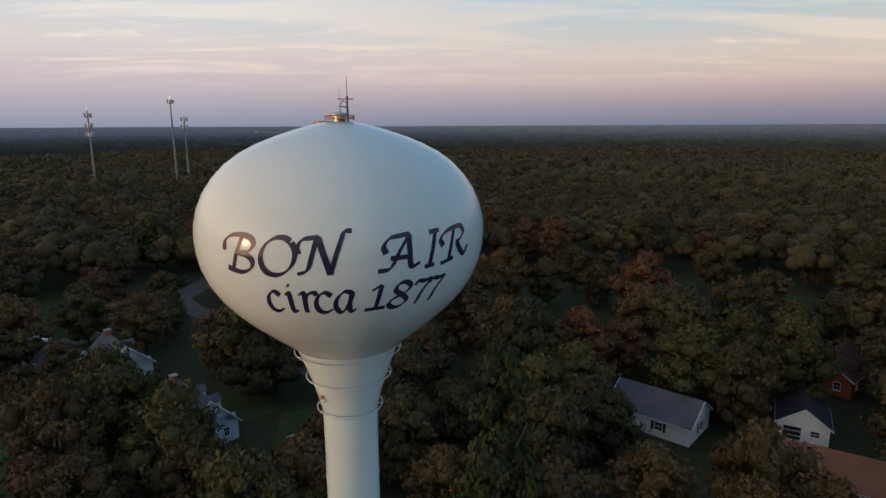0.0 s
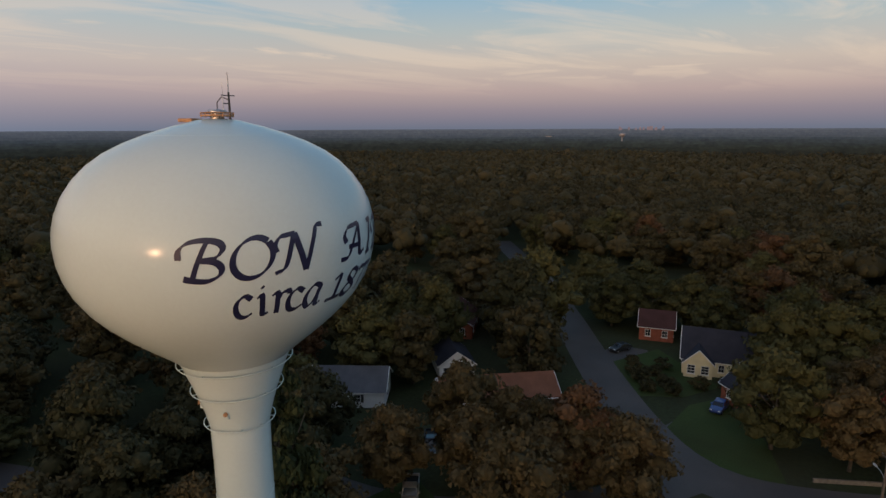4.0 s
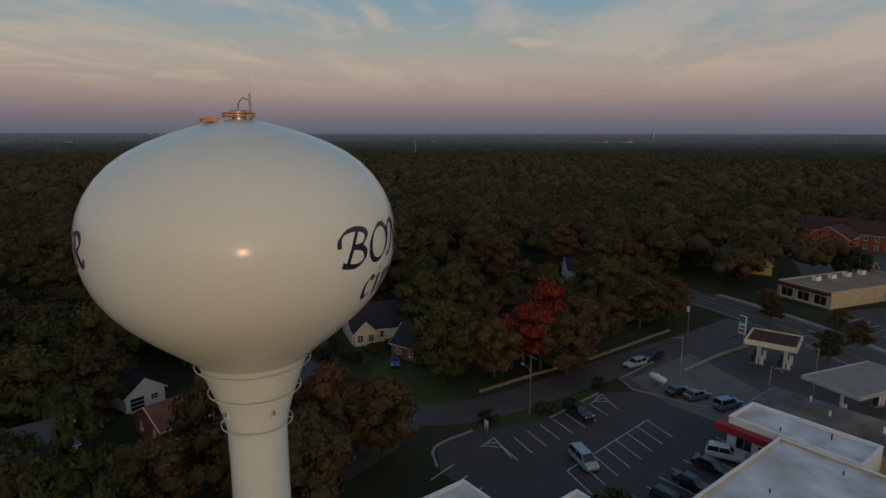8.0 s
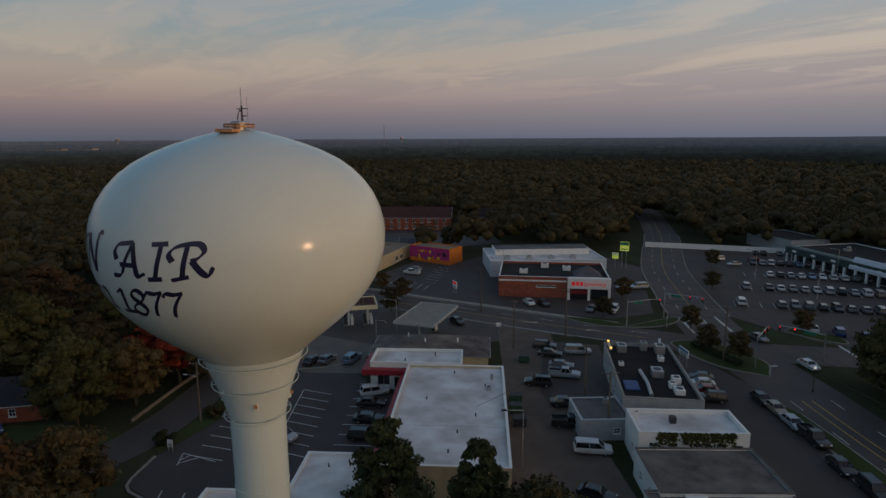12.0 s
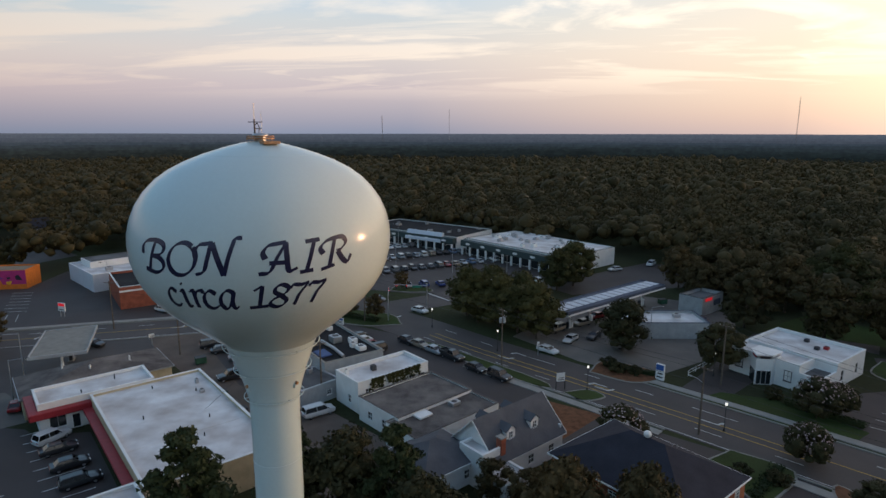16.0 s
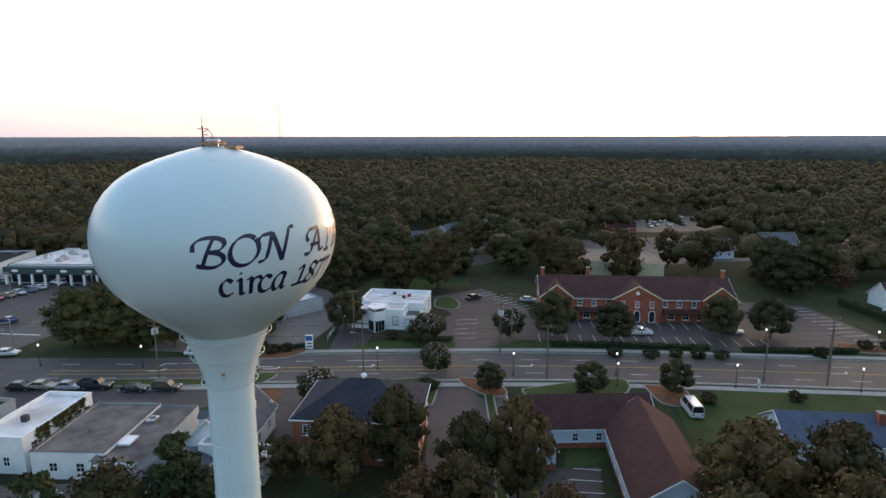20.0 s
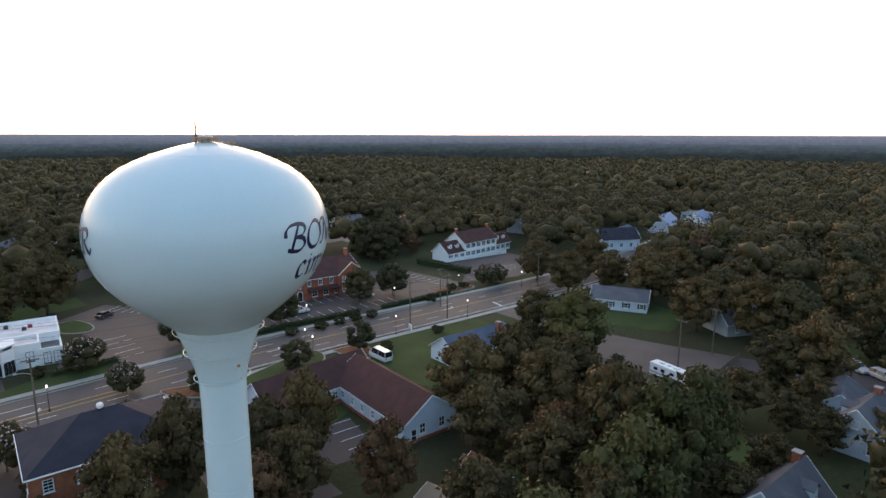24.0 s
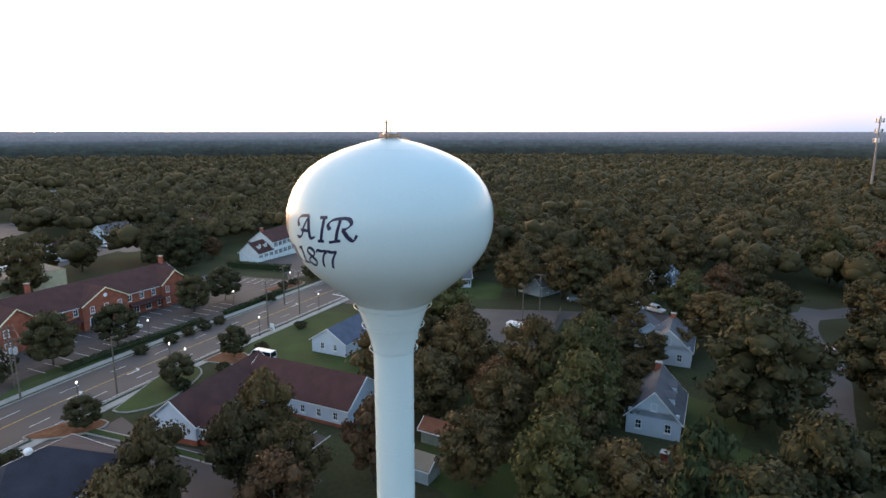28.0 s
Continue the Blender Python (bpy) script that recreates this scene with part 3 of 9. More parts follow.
LAWNS = {
    "lawn_white_house": [(-76, -12), (-86, -9), (-104, 5), (-96, 17), (-80, 26), (-60, 12), (-64, -2)],
    "lawn_side_corner": [(-123, 18), (-110, 16), (-110, 21), (-122, 26)],
    "lawn_cottage": [(-104, 34), (-98, 52), (-112, 60), (-124, 50), (-118, 34)],
    "lawn_back": [(-44, 22), (-60, 30), (-62, 42), (-50, 50), (-38, 40), (-36, 28)],
    "lawn_tower": [(-12, 16), (-30, 8), (-42, 18), (-36, 30), (-20, 34)],
    "lawn_bank": [(-42, -63.5), (-62, -52.5), (-66, -56), (-57, -66), (-49, -68)],
    "lawn_bank_back": [(-70, -104), (-100, -90), (-106, -98), (-84, -116)],
    "lawn_office_front": [(-66, -50), (-84, -36), (-87, -40), (-78, -48)],
    "lawn_corner": [(62, 12), (58.8, 2), (62, -5), (72, 2), (80, 12), (74, 14)],
    "lawn_cream": [(70, 22), (80, 32), (92, 30), (84, 14), (76, 16)],
    "lawn_verge": [(53.5, -6.5), (55.5, -7), (61, -14.5), (70, -24.5), (68.5, -25), (58.7, -17.2)],
    "lawn_gabled": [(-45, -9.5), (-50, -13), (-58, -8), (-51, -7.5)],
    "lawn_garden": [(-50, 38), (-40, 42), (-20, 54), (-26, 62), (-52, 52)],
    "lawn_cottages": [(-86, 84), (-94, 84), (-98, 96), (-90, 104), (-80, 100)],
    "lawn_drive": [(-19.5, 54), (-12, 56.5), (-9, 46), (-11, 39.5), (-18, 43)],
    "lawn_tower_north": [(14, 10), (28, 14), (30, 26), (14, 26)],
}
for name, poly in LAWNS.items():
    setting(name, prism(poly, -0.05, 0.021 + 0.0005 * list(LAWNS).index(name)), GRASS, "mown green lawn", "lawn")


def line_marks(name, segments, width, mat, label, z):
    bm = bmesh.new()
    for a, b in segments:
        a, b = Vector(a), Vector(b)
        d = (b - a).normalized()
        nrm = Vector((-d.y, d.x)) * width / 2
        strip(bm, [a + nrm, b + nrm], [a - nrm, b - nrm], z - 0.012, z)
    return setting(name, bm, mat, label, "road marking")


def along(line, off, on=None, gap=None, start=0, end=None):
    """Marking segments parallel to a line, dashed when on and gap are given."""
    pts = offset(line, off)[start:end]
    segs, run, drawing = [], 0.0, True
    for a, b in zip(pts, pts[1:]):
        if on is None:
            segs.append((a, b))
            continue
        if drawing:
            segs.append((a, b))
        run += (b - a).length
        if run > (on if drawing else gap):
            run, drawing = 0.0, not drawing
    return segs


line_marks("yellow_line", along(MAIN, 0.18, start=7) + along(MAIN, -1.5, start=7, end=30) + along(NE, 0.2, start=5) + along(SE, 0.2, start=5), 0.16, LINEY,
           "worn yellow centre lines", 0.046)
line_marks("lane_line", along(MAIN, 3.3, 3, 6, start=7) + along(MAIN, -3.3, 3, 6, start=7) + along(NE, -3.0, 3, 6, start=5) + along(SE, 3.4, 3, 6, start=5)
           + along(SE, -3.4, 3, 6, start=5) + along(MAIN, -6.2, start=7) + along(NE, 5.2, start=6), 0.13, LINE, "dashed white lane lines", 0.044)
line_marks("stop_line", [((12.5, -103.5), (16.5, -98)), ((32, -110), (40, -118)), ((31, -94.5), (35, -101)), ((2, -117.5), (9, -124.5)), ((35, -125), (27, -117)),
                         ((-117, 12), (-113, 15)), ((13, -99), (17, -104.5))], 0.5, LINE, "white stop lines at the crossing", 0.048)


def arrow(x, y, turn, left):
    bm = bmesh.new()
    s = 1 if left else -1
    for poly in ([(-2.2, -0.12), (0.4, -0.12), (0.4, 0.12), (-2.2, 0.12)], [(0.4, -0.12), (0.7, s * 0.6), (0.45, s * 0.75), (0.1, 0.1)],
                 [(0.2, s * 0.55), (0.9, s * 0.55), (0.75, s * 1.35)]):
        prism(poly, 0.036, 0.048, bm)
    ob = setting("turn_arrow", bm, LINE, "white painted turn arrow", "road marking")
    ob.matrix_basis = pose(x, y, 0, 0, 0, turn)


for x, y, a, lf in ((-30, -66.4, 142, True), (-28.5, -69, -38, True), (-13, -79, 142, True), (-15, -82, -38, True), (-44.5, -56, 142, True), (60, -89, 202, True), (48, -95, 22, True), (-68, -37, 137, True),
                    (-76, -29.5, 137, True), (38, -116, 130, True), (34, -119, 130, False), (86, -79, 22, True), (-110, 2, 135, True)):
    arrow(x, y, a, lf)


def stalls(name, start, end, depth, count, poly_dir=None, back=None):
    """Stall lines between start and end, each running depth to the side."""
    a, b = Vector(start), Vector(end)
    d = Vector(depth)
    segs = [(a + (b - a) * i / count, a + (b - a) * i / count + d) for i in range(count + 1)]
    if back:
        segs.append((a, b))
    return line_marks(name, segs, 0.12, LINE, "white painted parking stall lines", 0.026)


stalls("stall_line", (60.0, -31.4), (44.5, -18.8), (-4.7, -2.6), 7, back=True)
stalls("stall_line", (64.6, -23.3), (50, -10.0), (-3.9, -2.6), 7)
line_marks("hatch_line", [((68.3, -25.7), (63.1, -27.6)), ((68.3, -25.7), (64.6, -23.8)), ((67, -26.1), (66.2, -24.7)), ((65.7, -26.6), (65.4, -24.2)),
                          ((51.5, -9.2), (46.5, -11.8)), ((51.5, -9.2), (48.8, -7.6)), ((50.3, -9.8), (49.9, -8.3)), ((49, -10.4), (49.2, -7.9))], 0.12, LINE,
           "white hatched no-parking wedge", 0.026)
stalls("stall_line", (56, -40), (38, -24), (-3.6, -3.8), 8)
stalls("stall_line", (44, -4.5), (37, -10.5), (-4, 2.4), 3)
stalls("stall_line", (-80, -45), (-114, -12.5), (-3.6, -3.8), 16)
stalls("stall_line", (-98, -49.5), (-122, -27), (3.6, 3.8), 11)
stalls("stall_line", (-150, -20), (-134, 4), (4.5, -3.0), 11)
stalls("stall_line", (-141, 4), (-160, -7), (-2.2, 5.0), 8)
stalls("stall_line", (-160, 12), (-172, 22), (4.2, 4.0), 6)
stalls("stall_line", (-96, -82), (-94, -64), (-4.8, 0.5), 8)
stalls("stall_line", (-67, -58), (-76, -68), (-4.2, 2.6), 4)
stalls("stall_line", (100, -88), (118, -85), (3.5, -5.0), 7)
stalls("stall_line", (104, -96), (116, -112), (5, 1.5), 6)
stalls("stall_line", (-46, -9.5), (-38, -2.5), (-3, 3.0), 4)
for k in range(5):
    o = Vector((36, -138)) + k * Vector((6.5, -17.5))
    stalls("stall_line", o, o + Vector((-46, -30)) * (1.0 - 0.04 * k), (2.6, -4.6), 18)



def kerb(points, label="pale concrete kerb", width=0.35, high=0.15, smooth=True, name="kerb"):
    line = spline(points, 1.5) if smooth else [Vector(p) for p in points]
    bm = strip(bmesh.new(), offset(line, width / 2), offset(line, -width / 2), -0.05, high)
    setting(name, bm, KERBM, label, "kerb")


def walkway(points, width=1.6, name="pavement", mat=None, label="pale concrete pavement beside the road"):
    line = spline(points, 2.0)
    bm = strip(bmesh.new(), offset(line, width / 2), offset(line, -width / 2), -0.05, 0.13)
    setting(name, bm, mat or CONCRETE, label, "pavement")


def island(poly, mat, label, name="kerb_island"):
    """A kerbed bed: a raised ring of concrete with planting inside."""
    line = spline(list(poly) + [poly[0]], 1.2)
    setting(name, prism([(p.x, p.y) for p in line[:-1]], -0.05, 0.15), KERBM, "pale concrete island kerb", "kerb")
    loop = line[:-1]
    sign = 1 if area2([(p.x, p.y) for p in loop]) > 0 else -1
    inner = []
    for i, p in enumerate(loop):
        t = (loop[(i + 2) % len(loop)] - loop[i - 2]).normalized()
        inner.append(p + sign * 0.32 * Vector((-t.y, t.x)))
    setting(name + "_bed", prism([(p.x, p.y) for p in inner], 0.0, 0.19), mat, label, "planting bed")


def grass_strip(points, width, label):
    line = spline(points, 2.0)
    setting("grass_strip_kerb", strip(bmesh.new(), offset(line, width / 2 + 0.3), offset(line, -width / 2 - 0.3), -0.05, 0.14), KERBM, "concrete kerb round a grass strip", "kerb")
    setting("grass_strip", strip(bmesh.new(), offset(line, width / 2), offset(line, -width / 2), -0.05, 0.18), GRASS, label, "grass strip")


ml = len(MAIN)
kerb([tuple(p) for p in offset(MAIN, 6.9)[18:ml:4]])
walkway([tuple(p) for p in offset(MAIN, 8.6)[18:ml:4]])
kerb([tuple(p) for p in offset(MAIN, -6.9)[12:26:3]])
walkway([tuple(p) for p in offset(MAIN, -8.4)[12:26:3]])
kerb([tuple(p) for p in offset(MAIN, -6.9)[27:ml:4]])
walkway([tuple(p) for p in offset(MAIN, -8.6)[27:ml:4]])
kerb([tuple(p) for p in offset(NE, -6.0)[7:40:3]])
kerb([tuple(p) for p in offset(NE, 6.0)[9:20:3]])
walkway([tuple(p) for p in offset(NE, -7.6)[7:40:3]])
kerb([tuple(p) for p in offset(SE, 7.0)[7:50:4]])
kerb([tuple(p) for p in offset(SE, -7.0)[7:50:4]])
kerb([(84, -37), (75, -29.6), (71, -31), (66, -40), (66, -43)], smooth=False)
kerb([(53, -6), (47.8, -1.4), (43, -2.4)], smooth=True)
kerb([(58.6, -17.1), (68.6, -25.3)], smooth=False)
island([(-44, -48.5), (-49.5, -45), (-50, -42), (-43.5, -35.5), (-42, -38), (-38, -43)], GRASS, "green lawn island with a shrub border")
island([(-57.5, -37), (-54.3, -41.3), (-52.5, -38), (-53, -32), (-55.5, -30.4), (-57.5, -33)], MULCH, "mulched island under a small tree")
grass_strip([(-53.8, -33), (-44, -21), (-33.5, -9)], 1.1, "narrow grass strip between two drives")
island([(-59.5, -30.8), (-58, -28.5), (-60.3, -23), (-71, -18.2), (-76.5, -21.5), (-73, -25)], GRASS, "green lawn island beside the main road")
island([(-77, -18.6), (-73, -12.5), (-75, -9.5), (-80, -11.5), (-81, -14.5)], MULCH, "mulched bed under a round tree")
island([(-16.5, -71.5), (-20.5, -67.5), (-18, -66.5), (3, -83), (2, -85.5)], GRASS, "grass median beside the parking strip")
island([(-22.5, -64.5), (-25.5, -61.5), (-29.5, -63.5), (-27, -66.2)], GRASS, "small kerbed island with a lamp")
island([(-28, -74), (-35, -70), (-41, -73), (-38, -77.5), (-31, -79.5)], MULCH, "kerbed corner bed with a low hedge")
island([(-126.5, -6.7), (-124, -1), (-131, 6), (-134, 3)], MULCH, "kerbed island with shrubs")
island([(-84, -86), (-79, -80), (-81, -75), (-85, -77), (-88, -84)], GRASS, "rounded grass island behind the bank")
island([(11, -97), (20, -95), (32, -100), (27, -106.5), (15, -104)], GRASS, "grass verge with two round shrubs")
island([(44, -104), (52, -102), (58, -97.5), (48, -99), (40, -107), (38.5, -115), (41, -117)], GRASS, "grass corner at the crossing")
island([(20, -126), (14, -125), (8, -127), (12, -131), (19, -131)], GRASS, "grass bed at the car park corner")

# ---- buildings ----
FOOTPRINTS = []
WINDOW_MESHES = {}


def panel(bm, length, high, thick, holes, low=0.0):
    """A wall slab from x 0 to length and y 0 to thick, with rectangular holes (x0, x1, z0, z1) right through it."""
    xs = sorted({0.0, length, *[v for h in holes for v in h[:2]]})
    zs = sorted({low, high, *[v for h in holes for v in h[2:]]})
    nx, nz = len(xs) - 1, len(zs) - 1
    solid = [[not any(h[0] < (xs[i] + xs[i + 1]) / 2 < h[1] and h[2] < (zs[k] + zs[k + 1]) / 2 < h[3] for h in holes) for k in range(nz)] for i in range(nx)]
    verts = {}

    def v(i, side, k):
        if (i, side, k) not in verts:
            verts[i, side, k] = bm.verts.new((xs[i], thick if side else 0, zs[k]))
        return verts[i, side, k]

    for i in range(nx):
        for k in range(nz):
            if not solid[i][k]:
                continue
            bm.faces.new((v(i, 0, k), v(i + 1, 0, k), v(i + 1, 0, k + 1), v(i, 0, k + 1)))
            bm.faces.new((v(i, 1, k), v(i, 1, k + 1), v(i + 1, 1, k + 1), v(i + 1, 1, k)))
            for di, dk, p, q in ((-1, 0, (i, k), (i, k + 1)), (1, 0, (i + 1, k + 1), (i + 1, k)), (0, -1, (i + 1, k), (i, k)), (0, 1, (i, k + 1), (i + 1, k + 1))):
                a, c = i + di, k + dk
                if not (0 <= a < nx and 0 <= c < nz) or not solid[a][c]:
                    bm.faces.new((v(p[0], 0, p[1]), v(q[0], 0, q[1]), v(q[0], 1, q[1]), v(p[0], 1, p[1])))
    return bm


def window_mesh(w, h, bars, frame, fm):
    key = (round(w, 2), round(h, 2), bars, round(frame, 3), fm.name)
    if key not in WINDOW_MESHES:
        bm = bmesh.new()
        f = frame
        for x0, z0, x1, z1 in ((-w / 2, 0, -w / 2 + f, h), (w / 2 - f, 0, w / 2, h), (-w / 2, 0, w / 2, f), (-w / 2, h - f, w / 2, h)):
            add_box(bm, x0, -0.05, z0, x1, 0.08, z1)
        nx, nz = bars
        for i in range(1, nx):
            x = -w / 2 + w * i / nx
            add_box(bm, x - 0.02, -0.01, f, x + 0.02, 0.05, h - f)
        for i in range(1, nz):
            z = h * i / nz
            add_box(bm, -w / 2 + f, -0.02, z - 0.025, w / 2 - f, 0.06, z + 0.025)
        frame_me = mesh_of("window", bm, fm)
        pane = mesh_of("pane", box(-w / 2 + f * 0.5, 0.055, f * 0.5, w / 2 - f * 0.5, 0.075, h - f * 0.5), GLASS)
        sill = mesh_of("sill", box(-w / 2 - 0.08, -0.12, -0.09, w / 2 + 0.08, 0.02, -0.004), fm)
        WINDOW_MESHES[key] = (frame_me, pane, sill)
    return WINDOW_MESHES[key]


def place_window(parent, m, w, h, bars=(2, 2), frame=0.09, fm=None, shutters=None, name="window"):
    frame_me, pane, sill = window_mesh(w, h, bars, frame, fm or WHITE)
    ob = part(name, frame_me, None, parent)
    ob.matrix_basis = m
    part("pane", pane, None, ob)
    if name == "window":
        part("sill", sill, None, ob)
    if shutters:
        for s in (-1, 1):
            x = s * (w / 2 + 0.24)
            part("shutter", box(x - 0.2, -0.07, 0, x + 0.2, -0.005, h), shutters, ob)
    return ob


def house(name, x, y, turn, length, width, eave, ridge, wall, roof, label, category="house", kind="gable", windows=(), chimneys=(), dormers=(), doors=(),
          shutters=None, over=0.35, base=None, trim=None, parapet=0.5, fm=None, group="", gable_wall=None):
    """A building on its foot: walls with real openings, roof, windows, chimneys and dormers.
    Sides: 0 front (-y), 1 right (+x), 2 back (+y), 3 left (-x). windows: (side, [along...], sill, w, h[, bars])."""
    ob = thing(name, x, y, 0, turn, label, category, group)
    trim = trim or WHITE
    c, s = math.cos(radians(turn)), math.sin(radians(turn))
    FOOTPRINTS.append([(x + a * c - b * s, y + a * s + b * c) for a, b in ((-length / 2, -width / 2), (length / 2, -width / 2), (length / 2, width / 2), (-length / 2, width / 2))])
    T = 0.25
    frames = (pose(-length / 2, -width / 2, 0), pose(length / 2, -width / 2 + T, 0, 0, 0, 90), pose(length / 2, width / 2, 0, 0, 0, 180), pose(-length / 2, width / 2 - T, 0, 0, 0, 270))
    spans = (length, width - 2 * T, length, width - 2 * T)
    walltop = eave if kind != "flat" else eave + parapet
    for side in range(4):
        holes = []
        for w in list(windows) + list(doors):
            if w[0] == side:
                for a in w[1]:
                    p = a + spans[side] / 2
                    holes.append((max(0.05, p - w[3] / 2), min(spans[side] - 0.05, p + w[3] / 2), w[2], min(walltop - 0.05, w[2] + w[4])))
        bm = panel(bmesh.new(), spans[side], walltop, T, [h for h in holes if h[3] <= walltop and h[1] > h[0]])
        if kind == "gable" and side in (1, 3):
            n = spans[side]
            v = [bm.verts.new(q) for q in ((-T, 0, eave), (n + T, 0, eave), (n / 2, 0, ridge - 0.02), (-T, T, eave), (n + T, T, eave), (n / 2, T, ridge - 0.02))]
            for f in ((0, 1, 2), (5, 4, 3), (0, 2, 5, 3), (1, 4, 5, 2)):
                bm.faces.new([v[i] for i in f])
        wob = part("wall", bm, gable_wall if gable_wall and side in (1, 3) else wall, ob)
        wob.matrix_basis = frames[side]
        if base:
            b = part("plinth", box(-0.02 if side % 2 == 0 else -T - 0.02, -0.03, 0, spans[side] + (0.02 if side % 2 == 0 else T + 0.02), -0.002, base[1]), base[0], wob)
        for w in list(windows) + list(doors):
            if w[0] == side:
                for a in w[1]:
                    m = pose(a + spans[side] / 2, 0.02, w[2])
                    place_window(wob, m, w[3], w[4], w[5] if len(w) > 5 else (2, 2), fm=fm, shutters=shutters if w in windows else None, name="window" if w in windows else "door")
    L2, W2 = length / 2 + over, width / 2 + over
    drop = (ridge - eave) / (width / 2) * over if kind == "gable" else 0.0
    th = 0.16
    if kind == "gable":
        for sgn in (-1, 1):
            bm = bmesh.new()
            v = [bm.verts.new(q) for q in ((-L2, sgn * W2, eave - drop), (L2, sgn * W2, eave - drop), (L2, 0, ridge), (-L2, 0, ridge),
                                           (-L2, sgn * W2, eave - drop + th), (L2, sgn * W2, eave - drop + th), (L2, 0, ridge + th), (-L2, 0, ridge + th))]
            for f in ((0, 3, 2, 1), (4, 5, 6, 7), (0, 1, 5, 4), (1, 2, 6, 5), (2, 3, 7, 6), (3, 0, 4, 7)):
                bm.faces.new([v[i] for i in f])
            bmesh.ops.recalc_face_normals(bm, faces=bm.faces)
            r = part("roof", bm, roof, ob)
            part("gutter", box(-L2, sgn * W2 - 0.06, eave - drop - 0.08, L2, sgn * W2 + 0.06, eave - drop + 0.05), trim, r)
        for sx_ in (-1, 1):
            bm = bmesh.new()
            for sgn in (-1, 1):
                tube(bm, [(sx_ * (L2 + 0.02), sgn * W2, eave - drop + 0.05), (sx_ * (L2 + 0.02), 0, ridge + 0.05)], 0.1, 4)
            part("barge_board", bm, trim, ob)
    elif kind == "hip":
        bm = bmesh.new()
        rl = max(0.0, length / 2 - width / 2)
        z0 = eave
        lo = [bm.verts.new(q) for q in ((-L2, -W2, z0), (L2, -W2, z0), (L2, W2, z0), (-L2, W2, z0))]
        up = [bm.verts.new((q.co.x, q.co.y, z0 + th)) for q in lo]
        a, b = bm.verts.new((-rl, 0, ridge)), bm.verts.new((rl + 0.01, 0, ridge))
        bm.faces.new(lo[::-1])
        for i in range(4):
            bm.faces.new((lo[i], lo[(i + 1) % 4], up[(i + 1) % 4], up[i]))
        bm.faces.new((up[0], up[1], b, a))
        bm.faces.new((up[1], up[2], b))
        bm.faces.new((up[2], up[3], a, b))
        bm.faces.new((up[3], up[0], a))
        part("roof", bm, roof, ob)
        bm = bmesh.new()
        for x0, y0, x1, y1 in ((-L2 - 0.08, -W2 - 0.08, L2 + 0.08, -W2), (-L2 - 0.08, W2, L2 + 0.08, W2 + 0.08), (-L2 - 0.08, -W2, -L2, W2), (L2, -W2, L2 + 0.08, W2)):
            add_box(bm, x0, y0, z0 - 0.04, x1, y1, z0 + th - 0.02)
        part("gutter", bm, trim, ob)
    else:
        part("roof", box(-length / 2 + T + 0.003, -width / 2 + T + 0.003, eave - 0.2, length / 2 - T - 0.003, width / 2 - T - 0.003, eave), roof, ob)
        bm = bmesh.new()
        for x0, y0, x1, y1 in ((-length / 2 - 0.05, -width / 2 - 0.05, length / 2 + 0.05, -width / 2 + T + 0.05), (-length / 2 - 0.05, width / 2 - T - 0.05, length / 2 + 0.05, width / 2 + 0.05),
                               (-length / 2 - 0.05, -width / 2 + T + 0.06, -length / 2 + T + 0.05, width / 2 - T - 0.06), (length / 2 - T - 0.05, -width / 2 + T + 0.06, length / 2 + 0.05, width / 2 - T - 0.06)):
            add_box(bm, x0, y0, walltop + 0.002, x1, y1, walltop + 0.09)
        part("coping", bm, trim, ob)
    for cx, cy, top in chimneys:
        ch = part("chimney", box(cx - 0.4, cy - 0.45, eave * 0.5, cx + 0.4, cy + 0.45, top), BRICK, ob)
        part("chimney_cap", box(cx - 0.48, cy - 0.53, top + 0.002, cx + 0.48, cy + 0.53, top + 0.14), CONCRETE, ch)
    slope = (ridge - eave) / (width / 2)
    for dx, sgn in dormers:
        d = part("dormer", panel(bmesh.new(), 1.5, 1.35, 0.12, [(0.35, 1.15, 0.2, 1.2)]), wall, ob)
        yb = sgn * width * 0.34
        zb = eave + slope * (width / 2 - abs(yb)) - 0.1
        d.matrix_basis = pose(dx - 0.75 * (1 if sgn < 0 else -1), yb, zb, 0, 0, 0 if sgn < 0 else 180)
        depth = 1.6 / max(0.3, slope) + 0.3
        for x0, x1 in ((0.0, 0.1), (1.4, 1.5)):
            part("dormer_cheek", box(x0, 0.122, 0.0, x1, depth, 1.35), wall, d)
        bm = bmesh.new()
        for s2 in (-1, 1):
            v = [bm.verts.new(q) for q in ((0.75 + s2 * 0.95, -0.15, 1.25), (0.75 + s2 * 0.95, depth, 1.25), (0.75, depth + 0.7, 2.0), (0.75, -0.15, 2.0))]
            w_ = [bm.verts.new((q.co.x, q.co.y, q.co.z + 0.1)) for q in v]
            bm.faces.new(v)
            bm.faces.new(w_)
            for i in range(4):
                bm.faces.new((v[i], v[(i + 1) % 4], w_[(i + 1) % 4], w_[i]))
        bmesh.ops.recalc_face_normals(bm, faces=bm.faces)
        part("dormer_roof", bm, roof, d)
        bm = bmesh.new()
        g = [bm.verts.new(q) for q in ((0, 0.0, 1.35), (1.5, 0.0, 1.35), (0.75, 0.0, 1.97))]
        bm.faces.new(g)
        part("dormer_gable", bm, wall, d)
        place_window(d, pose(0.75, 0.02, 0.2), 0.8, 1.0, (2, 2))
    return ob


def spread(a, b, n):
    return [a + (b - a) * i / max(1, n - 1) for i in range(n)]


